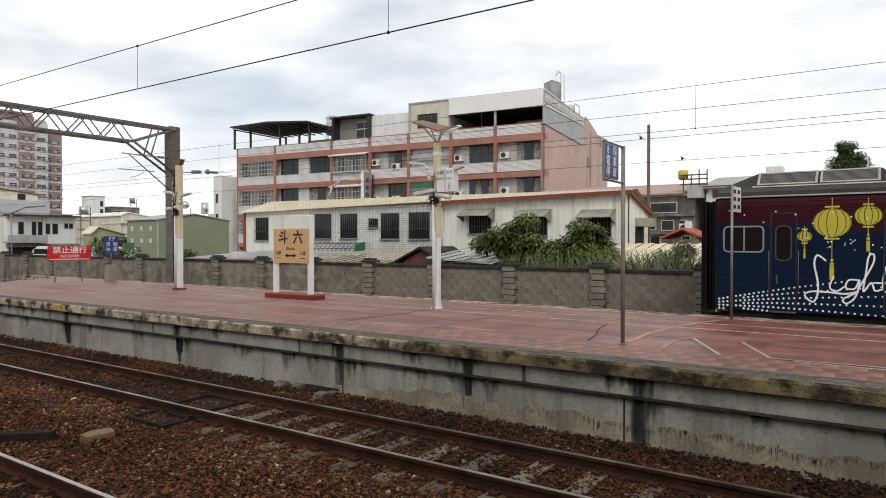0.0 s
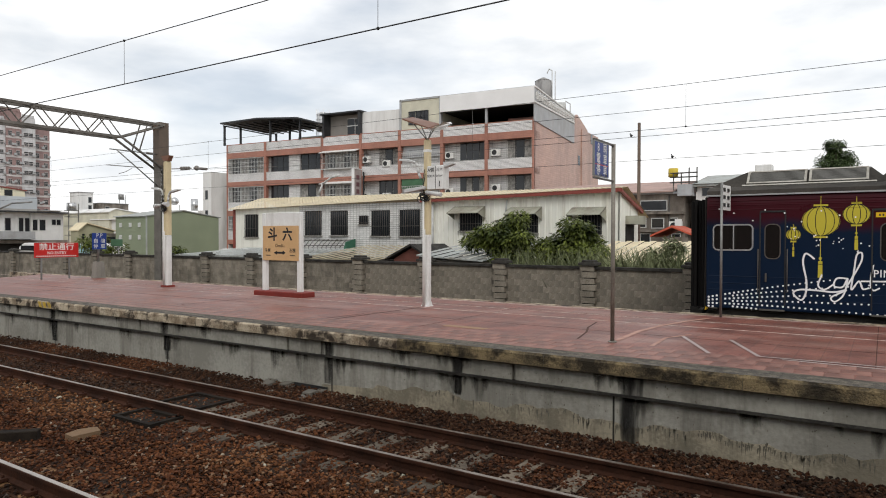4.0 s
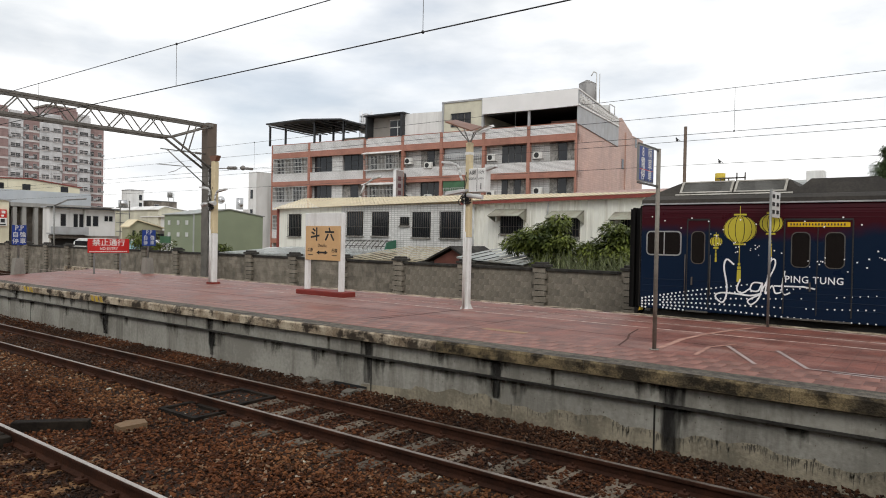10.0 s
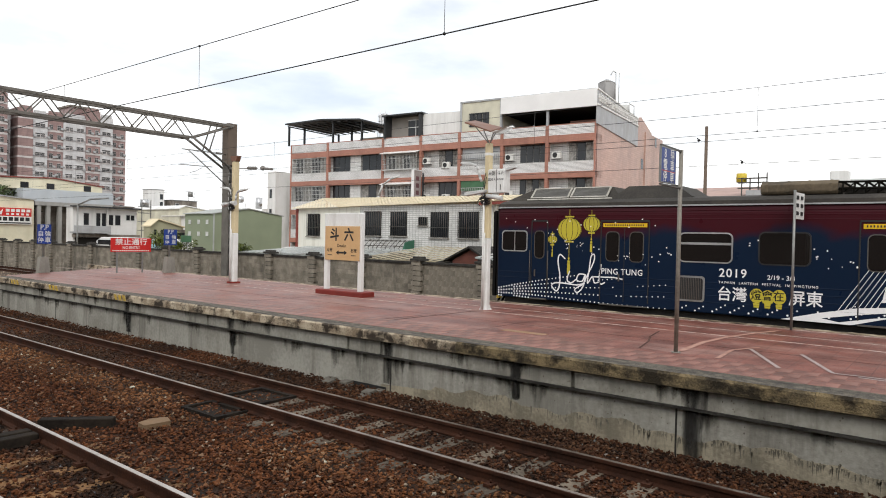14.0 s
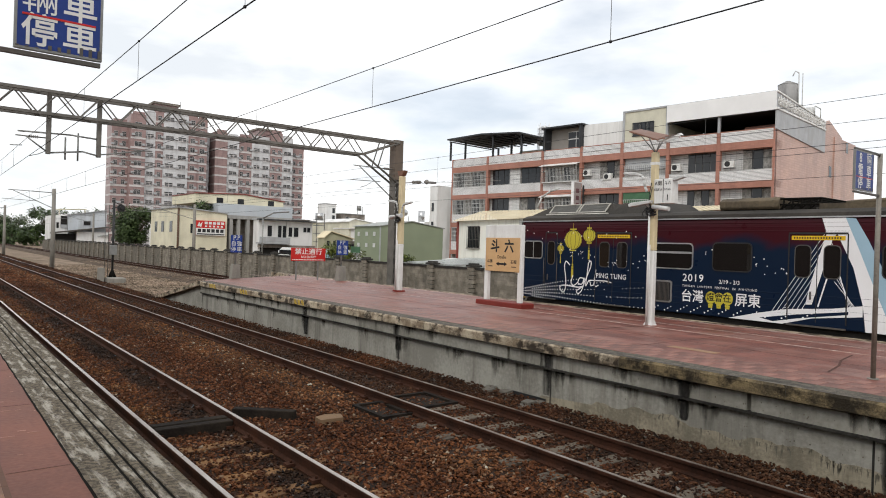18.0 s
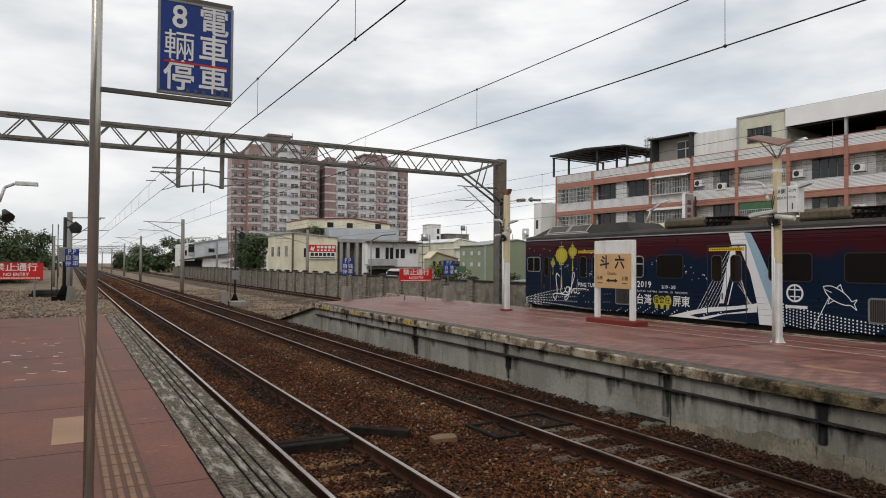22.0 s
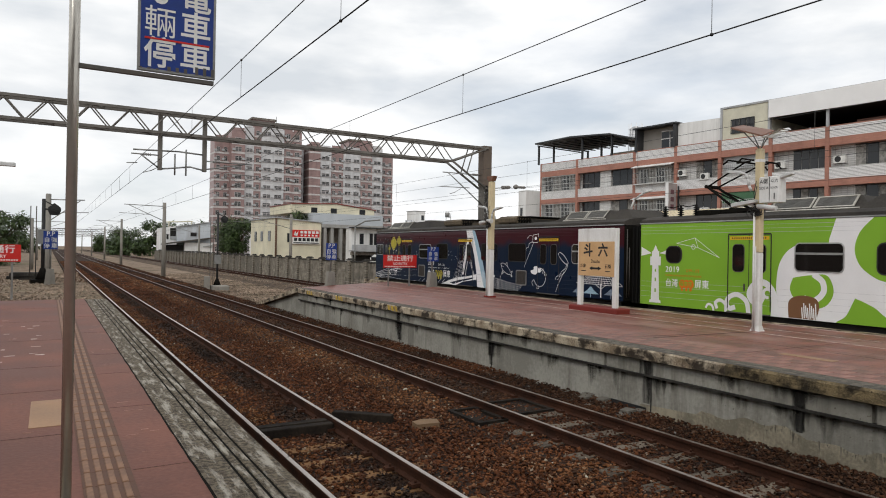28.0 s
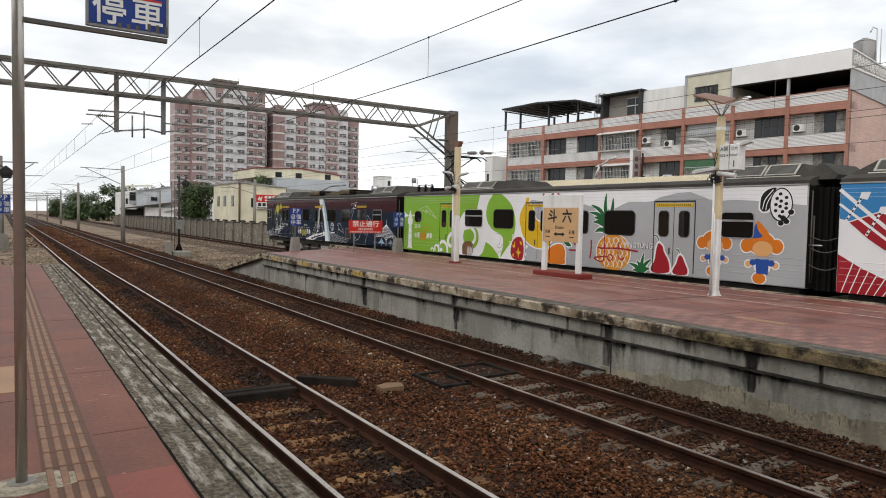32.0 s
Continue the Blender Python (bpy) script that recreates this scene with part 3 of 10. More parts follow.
# coping blocks of the front edge, with their joints
yy, n = Y0, 0
rj = random.Random(5)
while yy < Y1 - 0.1:
    ln = min(2.45 if yy > -8 else 8.0, Y1 - yy)
    dz = rj.uniform(-0.006, 0.006)
    s = Shape().prism([(XE + rj.uniform(-0.006, 0.006), ZP - 0.17), (XE, ZP - 0.03), (XE + 0.03, ZP + dz), (XE + 0.41, ZP + 0.004 + dz), (XE + 0.41, ZP - 0.2), (XE + 0.1, ZP - 0.2)], 'y', yy + 0.002, yy + ln - 0.002)
    for i in range(len(s.f)):
        s.k[i] = 1 if i in (2, 3) else 0
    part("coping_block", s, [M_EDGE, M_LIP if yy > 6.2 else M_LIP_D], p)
    yy += ln
s = Shape().prism([(Y1 + 0.006, ZP - 0.17), (Y1 + 0.006, ZP), (YR, -0.16), (YR, -0.30)], 'x', XE, XE + 0.62)
part("ramp_coping", s, [M_LIP], p)
for ya in np.arange(-30, Y1 - 0.5, 8.85 / 2):
    part("wall_beam", Shape().box(XE + 0.11, XE + 0.18, ya + 0.03, min(ya + 8.85 / 2 - 0.03, Y1), ZP - 0.42, ZP - 0.2), M_WALLC, p)
# ledge in near-black: the shadow line under the beam is put into its colour
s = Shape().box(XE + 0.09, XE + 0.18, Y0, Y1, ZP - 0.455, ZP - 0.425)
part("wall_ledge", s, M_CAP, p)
s = Shape().box(XK - 0.3, XK, Y0, 33.6, ZP - 0.25, ZP + 0.003)
part("back_coping", s, M_LIP, p)

# near platform
q = thing("platform_near", 0, 0, ZP, "near platform with worn red paving and a grooved concrete edge", "platform", "", "structure")
part("paving", Shape().box(-9, 0.88, -8, 22.6, ZP - 0.25, ZP), M_PAVE_N, q)
part("platform_body", Shape().box(-9, 1.30, -8, 22.4, -0.5, ZP - 0.25), M_WALLC, q)
s = Shape().prism([(0.884, ZP - 0.25), (0.884, ZP), (1.10, ZP), (1.105, ZP - 0.012), (1.12, ZP - 0.012), (1.125, ZP), (1.175, ZP), (1.18, ZP - 0.012), (1.195, ZP - 0.012), (1.2, ZP), (1.25, ZP), (1.255, ZP - 0.012), (1.27, ZP - 0.012), (1.275, ZP), (1.42, ZP), (1.44, ZP - 0.02), (1.44, ZP - 0.25)], 'y', -8, 22.6)
part("edge_strip", s, M_EDGE_N, q)
for x in (1.1125, 1.1875, 1.2625):
    part("groove", Shape().box(x - 0.009, x + 0.009, -8, 22.6, ZP - 0.0125, ZP - 0.006), M_SOOT, q)

# unseen wall, end wall and roof, added to block sky and darken reflections
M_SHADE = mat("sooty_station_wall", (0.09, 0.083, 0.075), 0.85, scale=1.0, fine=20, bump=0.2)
st = thing("wall_station", -9, 0, ZP, "plain dark station wall behind the near platform", "wall", "", "structure")
part("wall", Shape().box(-9.3, -9.0, -40, 60, -0.42, 5.2), M_SHADE, st)
part("end_wall", Shape().box(-9.0, 1.0, -30.3, -30.0, ZP - 0.3, 5.2), M_SHADE, st)
part("canopy", Shape().box(-9.0, 1.1, -30, 1.0, 5.2, 5.45), M_SHADE, st)

# ---- on the platforms ----
M_LINE = mat("worn_white_line_paint", (0.60, 0.52, 0.47), 0.7, col2=(0.33, 0.20, 0.16), scale=6, fine=30, amount=0.8)
M_TACT = mat("worn_tan_tactile_bar", (0.25, 0.135, 0.078), 0.6, col2=(0.16, 0.08, 0.046), scale=3, fine=25, amount=0.7)
M_TACTB = mat("brown_tactile_base", (0.125, 0.06, 0.036), 0.7, col2=(0.09, 0.042, 0.026), scale=4)
M_PATCH = mat("ochre_paving_patch", (0.36, 0.215, 0.125), 0.65, scale=2)
M_REPAIR = mat("dark_repair_mortar", (0.10, 0.048, 0.036), 0.8, scale=2, fine=20)
M_WET = mat("pale_scraped_line", (0.44, 0.36, 0.34), 0.4, scale=3, fine=30)
M_BLUES = mat("blue_enamel", (0.015, 0.045, 0.24), 0.4, col2=(0.012, 0.035, 0.18), scale=3)
M_REDS = mat("red_enamel", (0.60, 0.025, 0.02), 0.4, scale=2, amount=0.3)
M_SIGNY = mat("amber_sign_panel", (0.62, 0.40, 0.20), 0.5, col2=(0.52, 0.32, 0.15), scale=3, amount=0.5)
M_HAZ = mat("worn_yellow_paint", (0.55, 0.36, 0.04), 0.6, col2=(0.35, 0.24, 0.05), scale=8, fine=30, amount=0.8)
M_LAMP = mat("pale_lamp_shell", (0.62, 0.62, 0.60), 0.4, scale=4)
M_SOLAR = mat("brown_panel_back", (0.20, 0.095, 0.06), 0.5, scale=4)

s = Shape()
for x, w in ((14.16, 0.05), (13.13, 0.035), (12.26, 0.04)):
    s.box(x, x + w, -30, 32, ZP, ZP + 0.004)
part("painted_line", s, M_LINE, p)
M_PTILE = mat("red_border_tile", (0.235, 0.10, 0.075), 0.5, col2=(0.13, 0.054, 0.04), scale=3, fine=30, amount=0.9, per_object=0.22, spec=0.4, stain=(0.33, 0.21, 0.17), stain_amt=0.4, stain_scale=(2, 1, 1))
ME_PTILE = mesh_of("paving_tile", Shape().cham(-0.145, 0.145, -0.145, 0.145, -0.01, 0.0045, 0.004), M_PTILE)
for row in range(3):
    for i in range(76):
        piece("paving_tile", ME_PTILE, p, 0.565 + 0.30 * row, -4.2 + 0.302 * i + 0.15 * (row % 2), 0.0)
for x in (10.9, 13.2):
    part("slab_joint", Shape().box(x, x + 0.014, -12, 27, ZP + 0.0006, ZP + 0.0022), M_REPAIR, p)
for i in range(5):
    y = -5.5 + 6.7 * i
    part("slab_joint", Shape().box(9.36, 14.1, y, y + 0.009, ZP + 0.0008, ZP + 0.0026), M_REPAIR, p)
part("paving_patch", Shape().box(9.92, 10.12, 6.75, 7.6, ZP, ZP + 0.004), M_PATCH, p)
def strip(pts, w, z):
    """A thin painted or scraped line that lies on the paving."""
    q2 = Shape()
    for (x0, y0), (x1, y1) in zip(pts, pts[1:]):
        d = Vector((x1 - x0, y1 - y0, 0)).normalized()
        n = Vector((-d.y, d.x, 0)) * w / 2
        k = len(q2.v)
        z += 0.0006
        q2.v += [(x0 + n.x, y0 + n.y, z), (x1 + n.x, y1 + n.y, z), (x1 - n.x, y1 - n.y, z), (x0 - n.x, y0 - n.y, z)]
        q2.face([k, k + 1, k + 2, k + 3])
    return q2


M_SCAR = mat("pale_pink_mortar", (0.46, 0.27, 0.21), 0.6, col2=(0.33, 0.17, 0.13), scale=6, fine=30, amount=0.8)
for pts, w in (([(9.0, 9.86), (12.4, 9.72)], 0.05), ([(9.3, 10.1), (10.6, 9.95)], 0.04), ([(9.6, 8.9), (9.3, 9.4)], 0.06), ([(12.0, 5.54), (11.2, 5.4), (10.6, 5.2), (9.83, 5.04)], 0.035)):
    part("conduit_scar", strip(pts, w, ZP + 0.003), M_REPAIR, p)
part("mortar_line", strip([(9.99, 4.49), (11.2, 4.52), (12.08, 4.42), (13.0, 4.2), (13.8, 3.93)], 0.09, ZP + 0.004), M_SCAR, p)
part("mortar_line", strip([(9.8, 3.9), (10.7, 3.95), (11.3, 3.7)], 0.06, ZP + 0.004), M_SCAR, p)
for pts in ([(11.0, 3.76), (9.6, 3.08)], [(11.03, 3.07), (9.7, 2.48), (9.76, 1.5), (9.72, 0.2)], [(9.62, 2.2), (9.6, 1.4), (9.56, 0.4)]):
    part("scraped_line", strip(pts, 0.055, ZP + 0.006), M_WET, p)
for yh in (17.7, 21.7, 24.6):
    for i in range(3):
        s = Shape().prism([(yh + 0.22 * i, ZP - 0.155), (yh + 0.12 + 0.22 * i, ZP - 0.155), (yh + 0.2 + 0.22 * i, ZP - 0.02), (yh + 0.08 + 0.22 * i, ZP - 0.02)], 'x', XE - 0.010, XE)
        part("hazard_mark", s, M_HAZ, p)
# weathering of the platform wall: joints, drain, damp patch
s = Shape()
for yj in (-0.3, 4.0, 8.85, 13.4, 17.9, 22.3):
    s.box(XE + 0.174, XE + 0.182, yj - 0.012, yj + 0.012, -0.4, ZP - 0.22)
part("wall_joint", s, M_CAP, p)
def streak_mat(name, col, most, fade):
    """A run of dirty water: dense along its middle and at its head, gone at its sides."""
    m = bpy.data.materials.new(name)
    m.use_nodes = True
    n, l = m.node_tree.nodes, m.node_tree.links
    b = n["Principled BSDF"]
    b.inputs["Base Color"].default_value, b.inputs["Roughness"].default_value = (*col, 1), 0.7
    co, sp, ns = n.new("ShaderNodeTexCoord"), n.new("ShaderNodeSeparateXYZ"), n.new("ShaderNodeTexNoise")
    mp = n.new("ShaderNodeMapping")
    mp.inputs["Scale"].default_value = (9, 9, 1.6)
    l.new(co.outputs["Object"], mp.inputs["Vector"])
    l.new(mp.outputs["Vector"], ns.inputs["Vector"])
    ns.inputs["Scale"].default_value, ns.inputs["Detail"].default_value = 1.0, 7
    l.new(co.outputs["Generated"], sp.inputs["Vector"])

    def math_node(op, a, b2):
        q = n.new("ShaderNodeMath")
        q.operation = op
        for k, v in enumerate((a, b2)):
            if isinstance(v, (int, float)):
                q.inputs[k].default_value = v
            else:
                l.new(v, q.inputs[k])
        return q.outputs[0]

    mid = math_node('MULTIPLY', sp.outputs["Y"], math_node('SUBTRACT', 1.0, sp.outputs["Y"]))
    mid = math_node('MULTIPLY', mid, 4.0)
    run = math_node('ADD', math_node('MULTIPLY', sp.outputs["Z"], fade), 1.0 - fade)
    amt = math_node('MULTIPLY', mid, run)
    amt = math_node('ADD', amt, math_node('MULTIPLY', math_node('SUBTRACT', ns.outputs["Fac"], 0.5), 1.9))
    mr = n.new("ShaderNodeMapRange")
    mr.inputs["From Min"].default_value, mr.inputs["From Max"].default_value, mr.inputs["To Max"].default_value = 0.3, 1.25, most
    l.new(math_node('MULTIPLY', amt, math_node('MINIMUM', math_node('MULTIPLY', mid, 4.0), 1.0)), mr.inputs["Value"])
    l.new(mr.outputs["Result"], b.inputs["Alpha"])
    return m


M_DAMP = streak_mat("damp_black_run", (0.016, 0.014, 0.012), 0.93, 0.25)
M_RUN = streak_mat("grey_water_run", (0.075, 0.068, 0.056), 0.6, 0.9)
rs = random.Random(21)
for y0, y1, z0, z1 in ((3.62, 3.99, -0.3, 0.66), (8.78, 9.05, -0.05, 0.66), (13.3, 13.55, -0.1, 0.66), (17.75, 18.05, -0.1, 0.66), (-1.4, -1.1, 0.1, 0.66), (6.28, 6.42, 0.1, 0.66)):
    part("damp_streak", Shape().box(XE + 0.106, XE + 0.109, y0 - 0.05, y1 + 0.05, ZP - 0.42, z1), M_DAMP, p)
    part("damp_streak", Shape().box(XE + 0.172, XE + 0.1755, y0, y1, z0, ZP - 0.42), M_DAMP, p)
for i in range(46):
    y = rs.uniform(-6, 26)
    part("water_run", Shape().box(XE + 0.1765, XE + 0.1785, y, y + rs.uniform(0.12, 0.7), rs.uniform(-0.1, 0.22), ZP - 0.44), M_RUN, p)
    if i % 2:
        y = rs.uniform(-6, 26)
        part("water_run", Shape().box(XE + 0.1075, XE + 0.1095, y, y + rs.uniform(0.2, 0.9), ZP - 0.42, ZP - 0.2), M_RUN, p)
# old lower facing, laid bare under the newer render
M_BARE = mat("bare_lower_facing", (0.36, 0.315, 0.23), 0.95, col2=(0.20, 0.175, 0.13), scale=1.6, fine=22, amount=0.9, bump=0.5, bscale=26, spec=0.2, stain=(0.15, 0.135, 0.10), stain_amt=0.7, stain_scale=(6, 6, 0.8), edge=(0.5, 0.66))
crest = [(-9 + 0.07 * i, 0.07 + 0.04 * math.sin(0.23 * i) + 0.025 * math.sin(0.71 * i + 1) + rs.uniform(-0.012, 0.012)) for i in range(242)]
part("bare_facing", Shape().prism([(crest[0][0], -0.5)] + crest + [(crest[-1][0] + 0.1, -0.02), (crest[-1][0] + 1.2, -0.08), (crest[-1][0] + 1.3, -0.5)][::1], 'x', XE + 0.1775, XE + 0.18), M_BARE, p)
M_MOULD = mat("black_mould", (0.125, 0.112, 0.09), 0.95, col2=(0.20, 0.18, 0.14), scale=9, fine=60, amount=0.9, spec=0.1)
s = Shape()
for i in range(420):
    y, z = crest[int(rs.triangular(80, 241, 170))]
    y, w, h = y + rs.uniform(-0.04, 0.04), rs.uniform(0.004, 0.014), rs.uniform(0.02, 0.09) * (2.0 if rs.random() < 0.15 else 1.0)
    z -= rs.uniform(-0.015, 0.05)
    s.prism([(y - w, z), (y + w, z + rs.uniform(-0.01, 0.01)), (y + w * rs.uniform(-0.4, 0.8), z - h)], 'x', XE + 0.1748, XE + 0.1773)
part("mould_drips", s, M_MOULD, p, kind="stuff")
s = Shape()
for i in range(150):
    y, z, w = rs.triangular(-1.0, 8.2, 5.0), rs.uniform(0.15, 0.62), rs.uniform(0.004, 0.011)
    x = XE + (0.1735 if z < ZP - 0.46 else 0.1065)
    if not ZP - 0.47 < z < ZP - 0.41:
        s.prism([(y - w, z), (y, z + w * 1.3), (y + w, z - w * 0.3), (y, z - w * 1.5)], 'x', x, x + 0.004)
part("pits", s, M_MOULD, p, kind="stuff")
part("drain_hole", Shape().box(XE + 0.165, XE + 0.19, 8.95, 9.75, -0.28, -0.12), M_BLACK, p)
M_RUB = mat("broken_concrete", (0.17, 0.155, 0.13), 0.9, scale=4, fine=25, bump=0.6)
rb = random.Random(4)
rub = Shape()
for i in range(16):
    a, b, c = rb.uniform(7.7, 8.3), rb.uniform(8.7, 10.4), rb.uniform(0.05, 0.16)
    rub.prism([(a, b), (a + c * 1.4, b + c * 0.3), (a + c * 1.2, b + c * 1.6), (a - c * 0.3, b + c)], 'z', -0.2, -0.2 + c * 0.6)
solid("concrete_rubble", rub, M_RUB, "broken grey concrete lumps beside the track", "rubble", "stuff")

# near platform: tactile strip, patches, edge
tl = Shape().box(-0.15, 0.15, -0.148, 0.148, 0, 0.004, 1)
for i in range(4):
    tl.cham(-0.135 + 0.07 * i, -0.095 + 0.07 * i, -0.14, 0.14, 0.002, 0.010, 0.004)
ME_TACT = mesh_of("tactile_tile", tl, [M_TACT, M_TACTB])
for i in range(70):
    piece("tactile_tile", ME_TACT, q, 0.34, 1.6 + i * 0.3, 0.0)
part("paving_patch", Shape().box(-0.14, 0.12, 7.7, 8.8, ZP, ZP + 0.004), M_PATCH, q)
s = Shape()
for y in (5.4, 7.4, 9.3, 10.9, 13.6, 16.6, 19.8):
    s.box(-9, 0.18, y, y + 0.008, ZP + 0.0005, ZP + 0.002)
    s.box(0.5, 0.87, y + 0.8, y + 0.806, ZP + 0.0005, ZP + 0.002)
part("paving_joint", s, M_REPAIR, q)
rgp = random.Random(12)
edge_l = [(0.878 + rgp.uniform(-0.006, 0.002), -8 + 0.21 * i) for i in range(146)]
edge_r = [(0.889 + rgp.uniform(-0.002, 0.006), -8 + 0.21 * i) for i in range(145, -1, -1)]
part("edge_gap", Shape().prism(edge_l + edge_r, 'z', ZP + 0.0002, ZP + 0.0022), M_SOOT, q, "black dirt-filled gap along the edge strip")
foot = [(0.11 + (0.24 + rgp.uniform(-0.05, 0.05)) * math.cos(a), 5.46 + (0.17 + rgp.uniform(-0.03, 0.03)) * math.sin(a)) for a in np.linspace(0, 6.1, 20)]
part("mortar_patch", Shape().prism(foot, 'z', ZP, ZP + 0.006), mat("pale_crumbling_mortar", (0.42, 0.36, 0.28), 0.9, col2=(0.2, 0.17, 0.12), scale=9, fine=50, amount=1.0, bump=0.8), q)
wear = Shape()
for i in range(70):
    wx, wy = rgp.choice([rgp.uniform(0.5, 0.86), rgp.uniform(-1.2, 0.15)]), rgp.uniform(4.2, 17)
    wl = rgp.uniform(0.01, 0.10)
    wear.box(wx, wx + wl, wy, wy + rgp.uniform(0.006, 0.02), ZP + 0.0004, ZP + 0.0018)
part("pale_scuffs", wear, mat("pale_scuff_mark", (0.36, 0.20, 0.15), 0.6, col2=(0.26, 0.13, 0.095), scale=9, amount=0.9), q, kind="stuff")
M_FRESH = mat("fresh_red_paint", (0.27, 0.085, 0.062), 0.7, scale=3)
part("red_square", Shape().box(0.46, 0.86, 4.6, 5.36, ZP, ZP + 0.003), M_FRESH, q)
s = Shape().box(-9, 1.44, 22.6, 33.5, -0.5, ZP - 0.06)
part("platform_end", s, M_GROUND, q)
rw = random.Random(2)
s = Shape()
for i in range(26):
    x, y = rw.uniform(-1.5, -0.1), rw.uniform(11, 17)
    s.box(x, x + rw.uniform(0.02, 0.14), y, y + rw.uniform(0.02, 0.10), ZP + 0.0006, ZP + 0.002)
part("paint_flakes", s, M_LINE, q, kind="stuff")


def stop_sign(x, y, zt, side, face_y, label, w=0.45, h=0.62, top=3.78, r=0.034, gap=0.33, z_sign=3.4, words=(("8", "電"), ("輛", "車"), ("停", "車"))):
    """Steel post with a blue train-length board that hangs out over the edge."""
    t = thing("stop_board", x, y, ZP, label, "sign", "train stop boards")
    part("post", Shape().cyl((x, y, ZP), (x, y, top), r, 14), M_STAIN if x < 5 else M_POSTG, t)
    part("foot_plate", Shape().cyl((x, y, ZP), (x, y, ZP + 0.012), 0.07, 14), M_CONC, t)
    x0, x1 = sorted((x + side * gap, x + side * (gap + w)))
    for z in (z_sign - 0.03, z_sign + h + 0.02):
        if z < top + 0.1:
            part("bracket", Shape().box(min(x, x + side * (gap + w)), max(x, x + side * (gap + w)), y - 0.015, y + 0.015, z - 0.012, z + 0.012), M_STEELD, t)
    bd = part("board", Shape().box(x0, x1, y - 0.012, y + 0.012, z_sign, z_sign + h), M_BLUES, t)
    for a in (x0, x1):
        part("board_edge", Shape().box(a - 0.007, a + 0.007, y - 0.015, y + 0.015, z_sign - 0.006, z_sign + h + 0.006), M_STEEL, bd)
    for z in (z_sign, z_sign + h):
        part("board_edge", Shape().box(x0 + 0.007, x1 - 0.007, y - 0.015, y + 0.015, z - 0.007, z + 0.007), M_STEEL, bd)
    for i, (a, b) in enumerate(words):
        z = z_sign + h * (0.82 - 0.325 * i)
        for body, f in ((a, 0.27), (b, 0.74)):
            part("character", text_shape(body, h * 0.345, 0.0, (1, 0, 0), (0, 0, 1), (x0 + w * f, y - 0.0145, z), 0.95, bold=0.0 if body == "輛" else 0.014), M_WHITE, bd)
    for i in range(9):
        a = x0 + w * ((i * 0.37) % 1.0)
        part("rust_chip", Shape().box(a, min(a + 0.018, x1), y - 0.0162, y - 0.0121, z_sign + 0.004, z_sign + 0.012 + 0.02 * ((i * 7) % 3)), M_STEELD, bd)
    part("red_bar", Shape().box(x0 + 0.03, x1 - 0.03, y - 0.016, y - 0.0122, z_sign + h * 0.325, z_sign + h * 0.345), M_REDS, bd)
    return t


stop_sign(0.085, 5.5, 0, 1, -1, "stainless steel post with a blue train stop board, near edge", w=0.425, h=0.56, top=6.2, r=0.029, gap=0.33, z_sign=3.43)
stop_sign(9.85, 4.5, 0, -1, -1, "thin grey steel post with a small blue train stop board", w=0.56, h=0.48, top=3.80, gap=0.25, z_sign=3.28, r=0.031, words=(("8", "輛"), ("電", "車"), ("停", "車")))

# small white board on a thin post at the back edge
t = thing("small_sign", 14.1, 3.8, ZP, "thin steel post with a small white board near the rear edge", "sign")
part("post", Shape().cyl((14.1, 3.8, ZP), (14.1, 3.8, 3.5), 0.024, 12), M_STEEL, t)
bd = part("board", Shape().prism([(14.15, 3.80), (14.75, 3.755), (14.75, 3.785), (14.15, 3.83)], 'z', 2.97, 3.47), M_WHITE, t)
for i in range(3):
    for x in (14.22, 14.5):
        part("writing", Shape().prism([(x, 3.787 - (x - 14.15) * 0.075), (x + 0.13, 3.777 - (x - 14.15) * 0.075), (x + 0.13, 3.80), (x, 3.81)], 'z', 3.04 + 0.15 * i, 3.11 + 0.15 * i), M_BLACK, bd)

# the station name board
t = thing("station_sign", 12.65, 14.45, ZP, "white framed amber station name board on a red base", "sign")
part("base", Shape().cham(12.40, 12.90, 13.55, 15.36, ZP, ZP + 0.13, 0.02), M_REDP, t, "dark red concrete base")
for y0, y1 in ((15.10, 15.24), (13.78, 13.92)):
    part("post", Shape().cham(12.60, 12.72, y0, y1, ZP + 0.13, 3.07, 0.012), M_WHITE, t)
part("header", Shape().cham(12.605, 12.715, 13.92, 15.10, 2.70, 3.075, 0.01), M_WHITE, t)
pn = part("panel", Shape().cham(12.575, 12.598, 13.84, 15.18, 1.80, 2.72, 0.004), M_SIGNY, t, "amber panel with black writing")
for body, size, y, z in (("斗", 0.37, 14.80, 2.47), ("六", 0.37, 14.24, 2.47), ("Douliu", 0.125, 14.52, 2.19), ("斗南", 0.115, 14.99, 2.06), ("石榴", 0.115, 14.05, 2.06)):
    part("lettering", text_shape(body, size, 0.0, (0, -1, 0), (0, 0, 1), (12.572, y, z), bold=0.03 if size > 0.3 else 0.012), M_BLACK, pn)
part("arrow", Shape().prism([(14.74, 2.005), (14.63, 2.06), (14.63, 2.03), (14.41, 2.03), (14.41, 2.06), (14.30, 2.005), (14.41, 1.95), (14.41, 1.98), (14.63, 1.98), (14.63, 1.95)], 'x', 12.569, 12.575), M_BLACK, pn)
for y in (14.97, 14.05):
    part("small_writing", Shape().box(12.570, 12.575, y - 0.09, y + 0.09, 1.925, 1.945), M_BLACK, pn)


